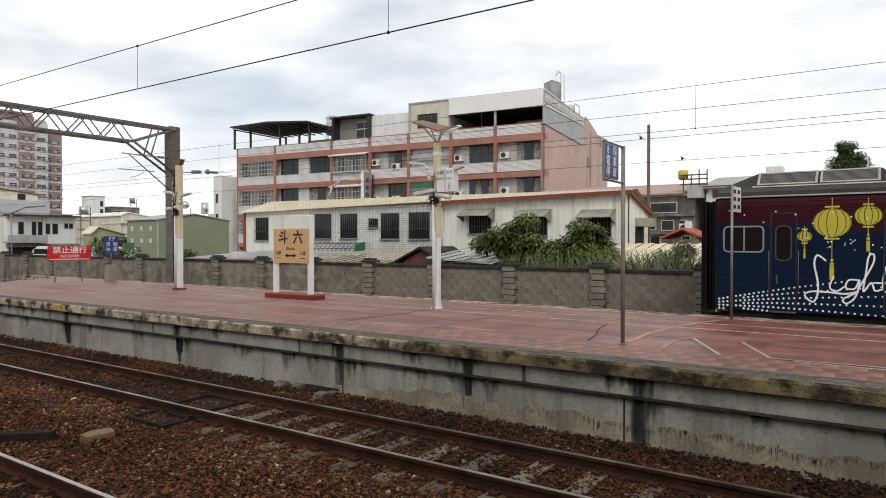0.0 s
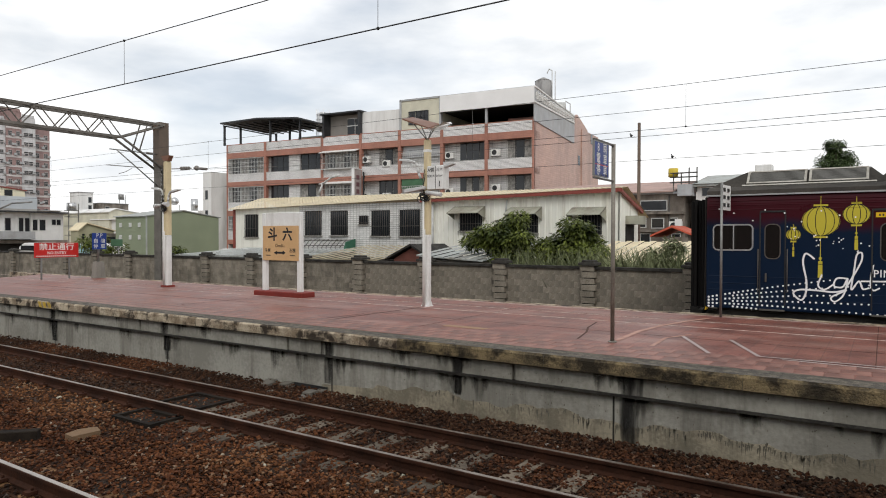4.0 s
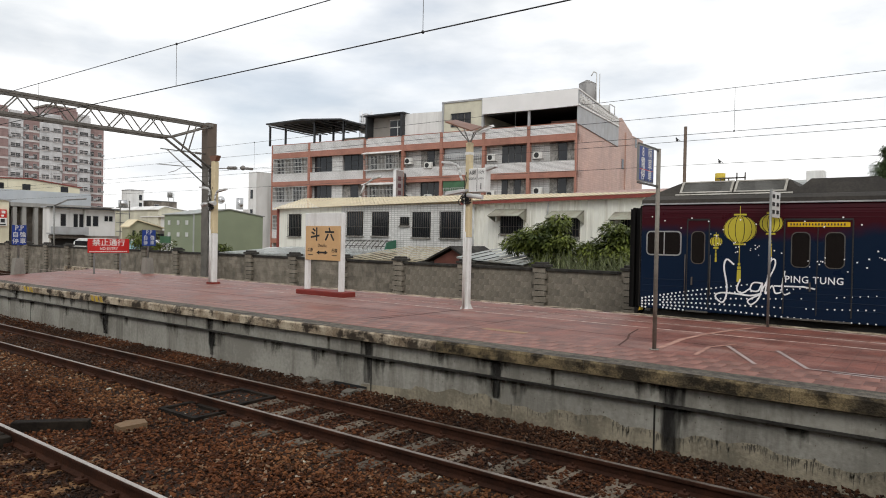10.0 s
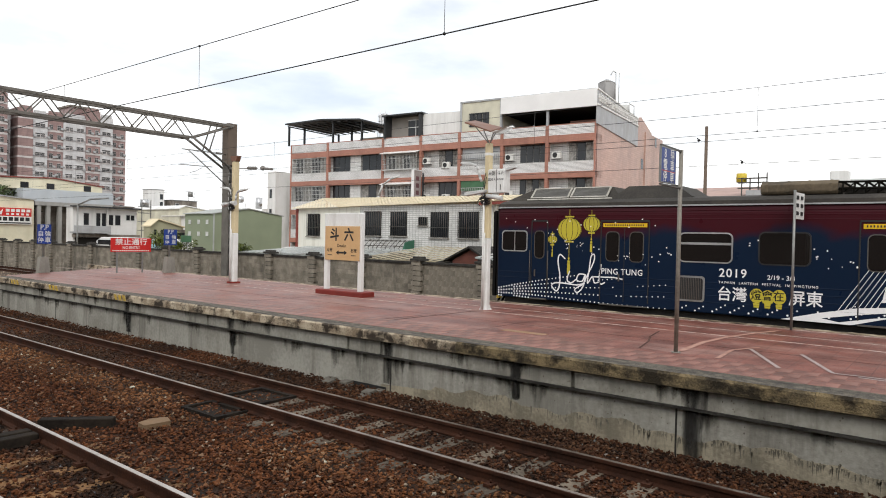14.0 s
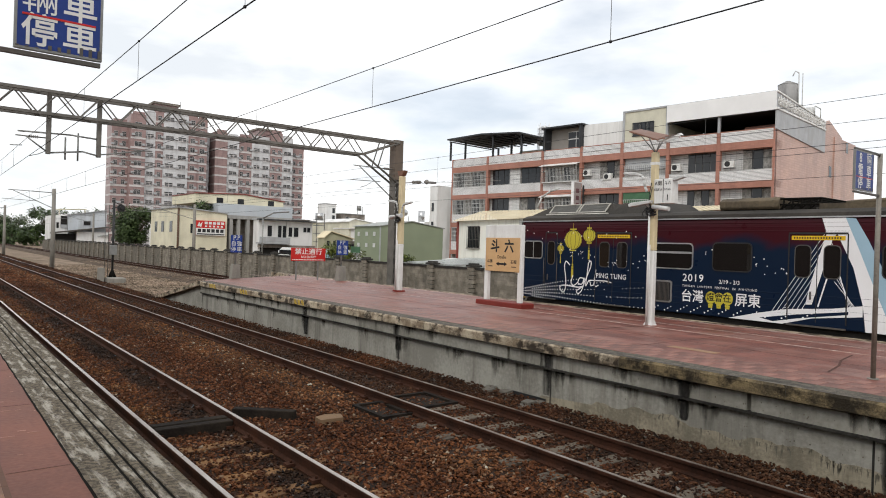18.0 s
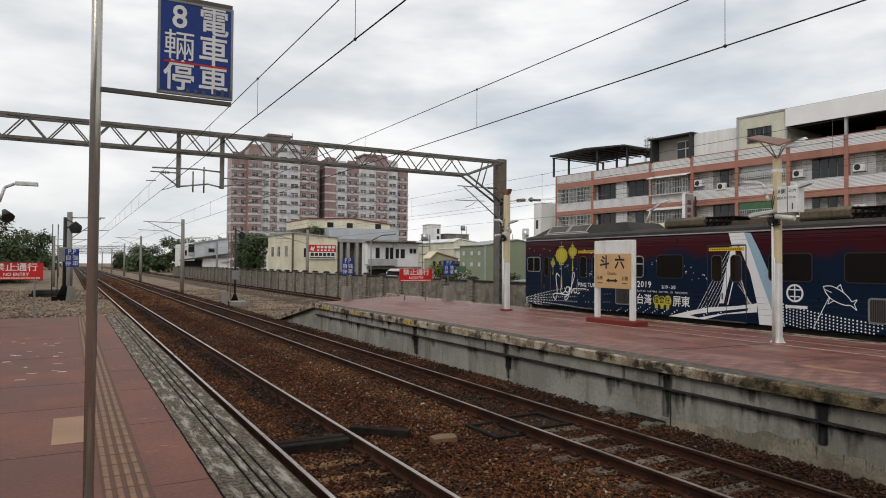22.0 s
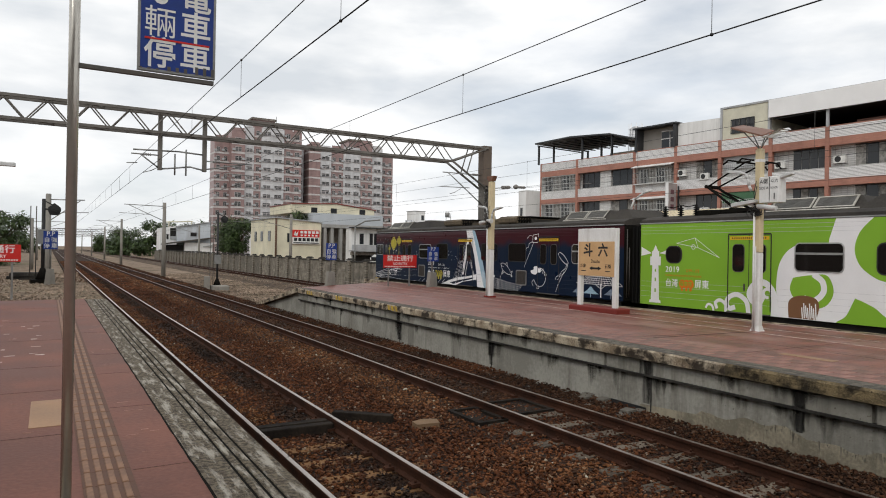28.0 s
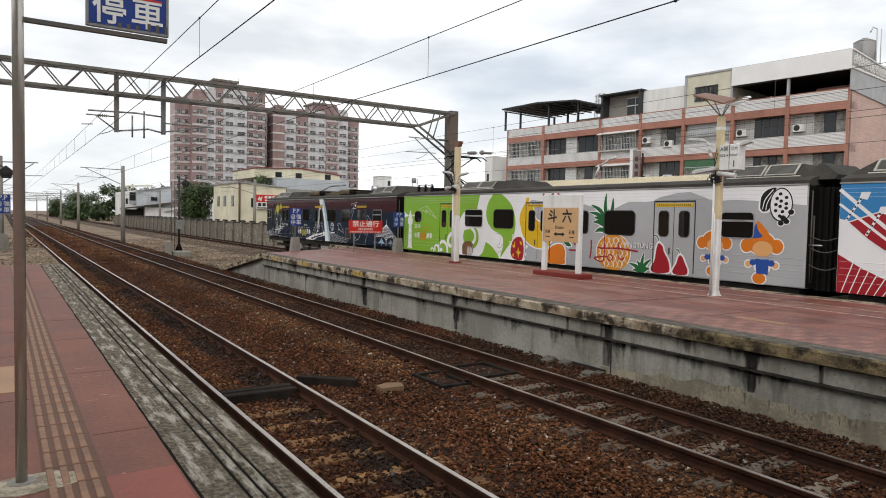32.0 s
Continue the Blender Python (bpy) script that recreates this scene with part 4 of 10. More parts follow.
def arm_lamp(t, x, y, z, dy, rise=0.42):
    """A street lamp head on a bent arm."""
    a = part("lamp_arm", Shape().tube([(x, y, z - rise), (x - 0.01, y + dy * 0.08, z - rise * 0.75), (x - 0.02, y + dy * 0.13, z - rise * 0.4), (x - 0.02, y + dy * 0.22, z - rise * 0.18), (x - 0.02, y + dy * 0.36, z - 0.04)], 0.03, 10), M_LAMP, t)
    y0, y1 = y + dy * 0.32, y + dy * 1.0
    part("lamp_head", Shape().prism([(y0, z - 0.07), (y0 + (y1 - y0) * 0.55, z - 0.035), (y1, z + 0.0), (y1 - (y1 - y0) * 0.03, z + 0.045), (y0 + (y1 - y0) * 0.45, z + 0.03), (y0, z - 0.02)], 'x', x - 0.08, x + 0.04), M_LAMP, a, bevel=0.012)


def speaker(t, x, y, z, dy):
    b = part("speaker", Shape().cyl((x - 0.1, y, z), (x - 0.1, y + dy * 0.2, z - 0.03), 0.03, 10, 0.07).cyl((x - 0.1, y + dy * 0.2, z - 0.03), (x - 0.1, y + dy * 0.28, z - 0.04), 0.07, 10, 0.075), M_LAMP, t)
    part("speaker_bracket", Shape().cyl((x - 0.1, y, z), (x, y, z - 0.08), 0.015, 6), M_STEELD, b)


def lit_post(x, y, top, label, w):
    t = thing("lamp_post", x, y, ZP, label, "lamp post", "platform lamp posts")
    part("lower_post", Shape().cham(x - w / 2, x + w / 2, y - w / 2, y + w / 2, ZP, 2.48, 0.02), M_WHITE, t, "white painted lower post")
    part("upper_post", Shape().cham(x - w / 2, x + w / 2, y - w / 2, y + w / 2, 2.482, top, 0.02), M_CREAMP, t, "cream painted upper post")
    part("cable_pipe", Shape().cyl((x - w / 2 - 0.03, y + w / 2 - 0.03, ZP), (x - w / 2 - 0.03, y + w / 2 - 0.03, 3.3), 0.022, 8).cyl((x - w / 2 - 0.03, y + 0.0, ZP), (x - w / 2 - 0.03, y + 0.0, 2.6), 0.012, 8), M_WHITE, t)
    rf = random.Random(int(y * 100))
    if w < 0.16:
        s = Shape()
        ring = [(x + sx * w / 2, y + sy * w / 2) for sx, sy in ((-1, -1), (0, -1), (1, -1), (1, 0), (1, 1), (0, 1), (-1, 1), (-1, 0))]
        for z, lo, hi in ((ZP, 1.25, 1.65), (ZP + 0.03, 1.1, 1.4), (ZP + 0.10, 1.02, 1.08)):
            for a, b in ring:
                g = rf.uniform(lo, hi)
                s.v.append((x + (a - x) * g, y + (b - y) * g, z))
        for r in (0, 8):
            for i in range(8):
                s.face([r + i, r + (i + 1) % 8, r + 8 + (i + 1) % 8, r + 8 + i])
        s.face([16 + i for i in range(8)])
        part("foot", s, M_WHITE, t, "ragged paint-spattered foot")
    else:
        part("foot_plate", Shape().prism([(x - w * 0.85, y - w * 0.8), (x + w * 0.8, y - w * 0.85), (x + w * 0.8, y + w * 0.85), (x - w * 0.9, y + w * 0.8)], 'z', ZP, ZP + 0.05), M_REDP, t)
    s = Shape()
    for z in (3.26, 3.30, 3.37):
        s.tube([(x - w / 2 - 0.03, y - w / 2 - 0.05, z), (x - w / 2 - 0.03, y + w / 2 + 0.05, z + 0.02), (x + w / 2 + 0.02, y + w / 2 + 0.04, z)], 0.016, 6)
    for k in range(7):
        cy, cz, ra, rb = y + rf.uniform(-0.05, 0.09), 3.31 + rf.uniform(-0.05, 0.07), rf.uniform(0.06, 0.15), rf.uniform(0.05, 0.11)
        a0, n = rf.uniform(0, 6), rf.randint(6, 11)
        s.tube([(x - w / 2 - 0.04 - 0.004 * k, cy + ra * math.cos(a0 + 0.55 * i), cz + rb * math.sin(a0 + 0.55 * i)) for i in range(n)], 0.009, 5)
    for k in range(3):
        a = y + rf.uniform(-0.04, 0.06)
        s.tube([(x - w / 2 - 0.03, a, 3.25), (x - w / 2 - 0.045, a + 0.05, 3.45 + 0.12 * k), (x - w / 2 - 0.02, a + 0.01, 3.75 + 0.1 * k)], 0.008, 5)
    part("cables", s, M_BLACK, t, "loose black cables")
    return t


t = lit_post(12.6, 9.77, 4.62, "cream and white lamp post with a solar panel on the platform", 0.14)
part("white_band", Shape().box(12.527, 12.673, 9.697, 9.843, 4.34, 4.40), M_WHITE, t)
arm_lamp(t, 12.46, 9.86, 4.17, 0.56)
arm_lamp(t, 12.56, 9.42, 4.02, -0.42, 0.1)
ch = part("camera_housing", Shape().prism([(9.70, 3.56), (9.72, 3.49), (10.26, 3.42), (10.28, 3.49), (10.2, 3.52)], 'x', 12.36, 12.48), M_LAMP, t, "white camera housing", bevel=0.015)
part("housing_arm", Shape().cyl((12.42, 9.85, 3.5), (12.55, 9.8, 3.36), 0.025, 8), M_LAMP, ch)
part("rear_camera", Shape().cyl((12.42, 9.68, 3.42), (12.42, 9.28, 3.36), 0.05, 12), M_LAMP, t, "white camera housing")
for a, b in ((0.18, 0.30), (-0.25, 0.22), (0.12, -0.02), (-0.1, -0.26)):
    part("strut", Shape().cyl((12.6, 9.77, 4.6), (12.6 + a, 9.77 + b, 4.98 if b > 0.1 else 4.86), 0.012, 6), M_STEEL, t)
s = Shape()
s.v = [(12.25, 10.22, 5.06), (12.85, 10.36, 5.20), (12.85, 9.62, 4.98), (12.25, 9.50, 4.80), (12.25, 10.22, 5.09), (12.85, 10.36, 5.23), (12.85, 9.62, 5.01), (12.25, 9.50, 4.83)]
for f in ((0, 1, 2, 3), (4, 5, 6, 7), (0, 1, 5, 4), (1, 2, 6, 5), (2, 3, 7, 6), (3, 0, 4, 7)):
    s.face(list(f))
part("solar_panel", s, M_SOLAR, t, "brown-backed tilted solar panel")
s = Shape()
arc = [(9.58 - 0.40 * i / 8, 4.80 + 0.12 * (i / 8) ** 2) for i in range(9)]
for (y0, z0), (y1, z1) in zip(arc, arc[1:]):
    k = len(s.v)
    s.v += [(12.32, y0, z0), (12.72, y0, z0 + 0.10), (12.72, y1, z1 + 0.02), (12.32, y1, z1)]
    s.face([k, k + 1, k + 2, k + 3], True)
part("deflector", s, M_WHITE, t, "curved white plate")
bx = part("number_box", Shape().cham(12.44, 12.70, 9.25, 9.68, 3.49, 4.01, 0.015), M_WHITE, t, "white illuminated number box")
s = Shape()
text_shape("A側", 0.105, 0.0, (0, -1, 0), (0, 0, 1), (12.437, 9.57, 3.91), shape=s)
text_shape("斗六", 0.085, 0.0, (0, -1, 0), (0, 0, 1), (12.437, 9.34, 3.91), shape=s)
text_shape("SIDE A", 0.075, 0.0, (0, -1, 0), (0, 0, 1), (12.437, 9.57, 3.78), 0.9, shape=s)
text_shape("DOULIU", 0.055, 0.0, (0, -1, 0), (0, 0, 1), (12.437, 9.34, 3.78), 0.8, shape=s)
text_shape("1", 0.18, 0.0, (0, -1, 0), (0, 0, 1), (12.437, 9.34, 3.60), shape=s)
s.box(12.436, 12.44, 9.44, 9.452, 3.50, 4.0)
part("lettering", s, M_BLACK, bx)

t = lit_post(12.9, 19.9, 4.78, "cream and white lamp post beside the overhead line mast", 0.18)
arm_lamp(t, 12.85, 19.96, 3.95, 0.62)
arm_lamp(t, 12.85, 19.84, 3.85, -0.66)
speaker(t, 12.78, 19.95, 3.42, 1)
speaker(t, 12.78, 19.85, 3.46, -1)
part("top_bracket", Shape().prism([(19.7, 4.96), (20.1, 4.96), (20.0, 4.79), (19.8, 4.79)], 'x', 12.82, 12.98), M_SOLAR, t)


def no_entry(x0, x1, y, z0, z1, zb, legs, label):
    t = thing("warning_sign", (x0 + x1) / 2, y, zb, label, "sign", "no entry signs")
    for x in legs:
        part("leg", Shape().box(x - 0.025, x + 0.025, y - 0.02, y + 0.02, zb, z1), M_STEEL, t)
    bd = part("board", Shape().box(x0, x1, y - 0.035, y - 0.021, z0, z1), M_REDS, t)
    s = Shape()
    h = z1 - z0
    text_shape("禁止通行", h * 0.50, 0.0, (1, 0, 0), (0, 0, 1), ((x0 + x1) / 2, y - 0.037, z0 + h * 0.70), (x1 - x0) * 0.80 / (4 * h * 0.50), spacing=1.0, shape=s)
    text_shape("NO ENTRY", h * 0.27, 0.0, (1, 0, 0), (0, 0, 1), ((x0 + x1) / 2, y - 0.037, z0 + h * 0.30), 0.95, shape=s)
    for i in range(20):
        x = x0 + (x1 - x0) * (0.04 + 0.046 * i)
        s.box(x, x + (x1 - x0) * 0.032, y - 0.037, y - 0.0352, z0 + h * 0.06, z0 + h * 0.13)
    part("lettering", s, M_WHITE, bd)


no_entry(12.16, 13.75, 26.8, 1.66, 2.20, ZP, (12.42, 13.42), "red no entry board on two steel legs, red paving")
no_entry(-1.95, -0.67, 23.0, 1.90, 2.37, ZP, (-1.75, -0.87), "red no entry board on two steel legs, near edge")


def pp_sign(x, y, zb, zt, label, w=0.5, h=0.72):
    t = thing("stop_marker", x, y, zb, label, "sign", "blue stop markers")
    part("base", Shape().prism([(x - 0.2, zb), (x + 0.2, zb), (x + 0.13, zb + 0.62), (x - 0.13, zb + 0.62)], 'y', y - 0.15, y + 0.15), M_CONC, t, "tapered concrete base")
    part("post", Shape().cyl((x, y, zb + 0.6), (x, y, zt + h), 0.04, 10), M_STEEL, t)
    bd = part("board", Shape().box(x - w / 2, x + w / 2, y - 0.075, y - 0.06, zt, zt + h), M_BLUES, t)
    s = Shape()
    text_shape("P.P", h * 0.36, 0.0, (1, 0, 0), (0, 0, 1), (x, y - 0.077, zt + h * 0.84), 0.9, shape=s)
    for i, (a, b) in enumerate((("自", "強"), ("停", "車"))):
        text_shape(a, h * 0.30, 0.0, (1, 0, 0), (0, 0, 1), (x - w * 0.25, y - 0.077, zt + h * (0.50 - 0.32 * i)), shape=s)
        text_shape(b, h * 0.30, 0.0, (1, 0, 0), (0, 0, 1), (x + w * 0.25, y - 0.077, zt + h * (0.50 - 0.32 * i)), shape=s)
    part("lettering", s, M_LAMP, bd)


pp_sign(10.36, 28.2, ZP - 0.04, 1.93, "blue stop marker on a tapered base, platform end", w=0.48, h=0.72)
pp_sign(14.15, 26.1, ZP, 1.95, "blue stop marker on a tapered base, rear edge", w=0.55, h=0.62)
pp_sign(0.05, 32.0, 0.8, 2.2, "blue stop marker on a tapered base, near side")

# between the rails: timbers, cable boxes, a slab
M_TIMB = mat("tarred_timber", (0.026, 0.020, 0.015), 0.9, col2=(0.009, 0.007, 0.006), scale=4, fine=30, bump=0.4, spec=0.1)
for i, (x0, x1, y, a) in enumerate(((2.45, 3.44, 10.25, 0.0), (2.45, 3.44, 10.05, 0.02), (3.58, 4.5, 10.35, 0.75))):
    ob = solid("timber", Shape().cham(-(x1 - x0) / 2, (x1 - x0) / 2, -0.075, 0.075, -0.06, 0.06, 0.01), M_TIMB, "black tarred timber lying across the ballast", "timber", group="tarred timbers")
    ob.matrix_basis = pose((x0 + x1) / 2, y, -0.09, 0, 0, -math.degrees(a))
for x0, x1, y in ((5.42, 5.95, 9.75), (6.15, 7.0, 9.95)):
    t = thing("cable_box", (x0 + x1) / 2, y, -0.17, "black open cable box between the rails", "box", "cable boxes")
    s = Shape()
    s.box(x0, x1, y - 0.45, y - 0.38, -0.17, -0.10).box(x0, x1, y + 0.38, y + 0.45, -0.17, -0.10).box(x0, x0 + 0.07, y - 0.38, y + 0.38, -0.17, -0.10).box(x1 - 0.07, x1, y - 0.38, y + 0.38, -0.17, -0.10)
    part("frame", s, M_TIMB, t)
    part("floor", Shape().box(x0 + 0.07, x1 - 0.07, y - 0.38, y + 0.38, -0.17, -0.14), M_TIMB, t)
ob = solid("stone_slab", Shape().prism([(-0.2, -0.12), (0.15, -0.15), (0.22, 0.06), (0.02, 0.15), (-0.18, 0.08)], 'z', -0.17, -0.09), mat("tan_stone", (0.20, 0.125, 0.07), 0.9, scale=4, bump=0.4), "pale tan stone slab lying on the ballast", "stone")
ob.location = (4.75, 9.7, 0)

# ---- overhead line ----
def lattice(s, a, b, h, n, r, axis):
    """A zigzag between two chords that lie h apart."""
    a, b = Vector(a), Vector(b)
    up = Vector(axis) * h
    for i in range(n):
        p0, p1, pm = a.lerp(b, i / n), a.lerp(b, (i + 1) / n), a.lerp(b, (i + 0.5) / n)
        s.cyl(p0, pm + up, r, 5, caps=False).cyl(pm + up, p1, r, 5, caps=False)


M_GANT = mat("brown_grey_gantry_steel", (0.19, 0.175, 0.155), 0.65, 0.2, col2=(0.10, 0.09, 0.078), scale=2, fine=30)
t = thing("line_gantry", 18.2, 28.2, -0.42, "grey lattice steel gantry spanning the tracks", "gantry")
GY, GZ0, GZ1 = 28.2, 6.62, 7.40
col = part("column", Shape().box(18.0, 18.06, GY - 0.22, GY + 0.22, -0.42, GZ1 + 0.1).box(18.36, 18.42, GY - 0.22, GY + 0.22, -0.42, GZ1 + 0.1), M_GANT, t)
part("column_cap", Shape().box(17.98, 18.44, GY - 0.24, GY + 0.24, 5.6, GZ1 + 0.12), mat("brown_painted_plate", (0.14, 0.105, 0.08), 0.6, scale=3), col, "brown painted upper column")
s = Shape()
for y in (GY - 0.2, GY + 0.2):
    lattice(s, (18.05, y, 0), (18.05, y, 5.6), 0.32, 12, 0.022, (1, 0, 0))
part("column_lacing", s, M_GANT, col)
for y in (GY - 0.28, GY + 0.28):
    tr = part("truss_chord", Shape().box(-6, 18.2, y - 0.045, y + 0.045, GZ1 - 0.05, GZ1 + 0.05), M_GANT, t)
    part("truss_chord", Shape().box(-6, 16.2, y - 0.045, y + 0.045, GZ0 - 0.05, GZ0 + 0.05), M_GANT, t)
    part("knee_brace", Shape().cyl((16.2, y, GZ0), (18.1, y, 5.45), 0.05, 6).cyl((16.2, y, GZ0), (18.1, y, GZ1 - 0.05), 0.045, 6).cyl((17.0, y, 6.15), (17.4, y, GZ1), 0.03, 6), M_GANT, t)
    for i in range(17):
        s = Shape()
        lattice(s, (-6 + 22.2 * i / 17, y, GZ0), (-6 + 22.2 * (i + 1) / 17, y, GZ0), GZ1 - GZ0, 1, 0.026, (0, 0, 1))
        part("truss_lacing", s, M_GANT, tr)
for i in range(14):
    x = -5.5 + i * 1.6
    for z in (GZ0, GZ1):
        part("cross_lacing", Shape().cyl((x, GY - 0.28, z), (x + 0.8, GY + 0.28, z), 0.022, 5), M_GANT, t)
part("column", Shape().box(-6.2, -5.8, GY - 0.22, GY + 0.22, -0.42, GZ1 + 0.1), M_GANT, t)
hg = part("hanger", Shape().box(5.05, 5.19, GY - 0.1, GY + 0.1, 5.3, GZ1).box(3.45, 3.59, GY - 0.1, GY + 0.1, 5.25, GZ1), M_GANT, t)
s = Shape().tube([(5.05, GY, 5.36), (4.6, GY, 5.45), (3.6, GY, 5.3)], 0.03, 6).tube([(5.05, GY, 5.95), (4.2, GY, 6.0), (2.6, GY, 5.95)], 0.03, 6)
s.cyl((4.45, GY, 5.1), (4.45, GY, 6.1), 0.03, 6).cyl((4.05, GY, 5.1), (4.05, GY, 5.9), 0.03, 6)
part("hanger_brace", s, M_STEEL, hg)


def cantilever(t, x0, y, z0, x1, zc, zm):
    """Bracket from a mast to the wires over a track."""
    d = 1 if x1 > x0 else -1
    part("cantilever_tube", Shape().cyl((x0, y, zm), (x1 + d * 0.4, y, zm), 0.024, 6).cyl((x0, y, z0), (x1 + d * 0.1, y, zm), 0.026, 6), M_STEEL, t)
    part("register_arm", Shape().cyl((x0 + d * 0.7, y, zc + 0.35), (x1 + d * 0.55, y, zc + 0.32), 0.018, 6).tube([(x1 - d * 0.6, y, zc + 0.28), (x1 - d * 0.3, y, zc + 0.10), (x1, y, zc)], 0.014, 6), M_STEEL, t)
    s = Shape()
    for i in range(5):
        s.cyl((x0 + d * (0.25 + 0.06 * i), y, zm), (x0 + d * (0.28 + 0.06 * i), y, zm), 0.055, 8)
    part("insulator", s, mat_insul, t)


mat_insul = mat("brown_glazed_insulator", (0.24, 0.22, 0.20), 0.25, scale=4)
cantilever(t, 18.0, GY - 0.05, 4.7, 16.2, 5.1, 6.1)
cantilever(t, 3.45, GY, 5.35, 2.94, 5.12, 5.8)
cantilever(t, 5.19, GY, 5.4, 6.57, 4.95, 5.72)


def wires(x, y0, y1, zc, zm, span, label, y_mast=28.0):
    """Contact wire, sagging messenger wire and droppers over one track."""
    t = thing("overhead_wires", x, y0, zc, label, "wire", "overhead wires")
    part("contact_wire", Shape().cyl((x, y0, zc), (x, y1, zc - 0.02), 0.009 if x < 10 else 0.006, 5), M_BLACK, t)
    s = Shape()
    ys = np.linspace(y0, y1, 60)
    for a, b in zip(ys, ys[1:]):
        s.cyl((x, a, zm), (x, b, zm), 0.008 if x < 10 else 0.006, 5)
    part("messenger_wire", s, M_BLACK, t)
    y = y_mast
    k = 0
    while y > y0 + 0.5:
        y -= span
        if y < y_mast - 1:
            d = part("dropper", Shape().cyl((x, y, zc), (x, y, zm), 0.004, 5), M_STEELD, t)
            part("clamp", Shape().ball((x, y, zc if k % 2 else zm), 0.022, 7, 5), M_BLACK, d)
        k += 1
    y = y_mast + span
    while y < min(y1, 70):
        part("dropper", Shape().cyl((x, y, zc), (x, y, zm), 0.005, 5), M_STEELD, t)
        y += span


wires(2.94, -10, 420, 5.12, 5.80, 4.82, "thin black overhead wires above the near track")
wires(6.57, -10, 420, 4.96, 5.68, 5.42, "thin black overhead wires above the platform track")
wires(16.2, -40, 420, 5.0, 5.98, 5.75, "thin black overhead wires above the rear track")
t = thing("feeder_cable", 18.3, 0, 5.0, "slack dark feeder cables beside the rear track", "wire")
for z, zz, x in ((5.5, 5.72, 17.2), (4.58, 4.55, 18.6), (5.19, 5.09, 18.0)):
    part("cable", Shape().cyl((x, -40, z), (x, 27.9, zz), 0.006, 5).cyl((x, 27.9, zz), (x, 200, zz), 0.006, 5), M_BLACK, t)
s = Shape()
for i in range(5):
    s.cyl((17.9, 26.3 - 0.12 * i, 5.37 - 0.006 * i), (17.9, 26.24 - 0.12 * i, 5.367 - 0.006 * i), 0.075, 9)
s.cyl((18.0, 27.9, 5.42), (17.9, 25.6, 5.335), 0.02, 6).ball((17.9, 25.25, 5.32), 0.11, 8, 6).cyl((17.9, 25.4, 5.33), (17.9, 24.6, 5.24), 0.055, 8).cyl((17.9, 24.6, 5.24), (18.0, 20.5, 5.115), 0.008, 5)
part("strain_insulator", s, mat_insul, t)


def bird(x, y, z):
    solid("bird", Shape().ball((x, y, z + 0.04), 0.036, 8, 6, sz=1.1).ball((x - 0.006, y + 0.024, z + 0.09), 0.02, 7, 5).prism([(y - 0.03, z + 0.036), (y - 0.09, z + 0.0), (y - 0.08, z + 0.018), (y - 0.024, z + 0.06)], 'x', x - 0.01, x + 0.01), M_BLACK, "small dark bird perched on a wire", "bird", group="birds on the wires")


bird(18.0, 6.85, 5.128)
bird(18.6, 5.92, 4.567)


# masts further down the line
def mast(x, y, h, arm, label="grey concrete line mast with a wire bracket"):
    t = thing("line_mast", x, y, -0.42, label, "mast", "line masts")
    part("pole", Shape().cyl((x, y, -0.42), (x, y, h), 0.19, 10, 0.14), M_CONC, t)
    xa, zt = x + arm, h - 0.32
    part("bracket", Shape().cyl((x, y, zt), (xa, y, zt + 0.05), 0.032, 6), M_STEEL, t)
    part("stay", Shape().cyl((x, y, zt - 1.25), (xa - 0.12 * arm, y, zt), 0.028, 6), M_STEEL, t)
    part("register_arm", Shape().cyl((x + 0.35 * arm, y, zt - 0.72), (xa + 0.12 * arm, y, zt - 0.66), 0.02, 6), M_STEEL, t)


for y, x, arm in ((62, 8.4, -3.1), (104, 8.7, -3.2), (150, 9.6, -3.0), (200, 9.8, -3.0), (260, 9.8, -3.0), (45, -0.06, 1.8), (88, -1.6, 3.6), (140, -1.8, 4.2), (72, 22.6, -5.5), (120, 22.0, -5), (170, 22.0, -5)):
    mast(x, y, 6.1 if x > 0 else 5.25, arm)
for yg in (230, 300, 370):
    t = thing("line_gantry", 4, yg, -0.42, "distant grey gantry over the tracks", "gantry")
    part("column", Shape().box(-8, -7.7, yg, yg + 0.3, -0.42, 7.2), M_GANT, t)
    part("column", Shape().box(19, 19.3, yg, yg + 0.3, -0.42, 7.2), M_GANT, t)
    s = Shape().box(-8, 19.3, yg, yg + 0.3, 7.1, 7.25).box(-8, 19.3, yg, yg + 0.3, 6.4, 6.52)
    lattice(s, (-8, yg + 0.15, 6.5), (19.3, yg + 0.15, 6.5), 0.65, 22, 0.05, (0, 0, 1))
    part("truss", s, M_GANT, t)


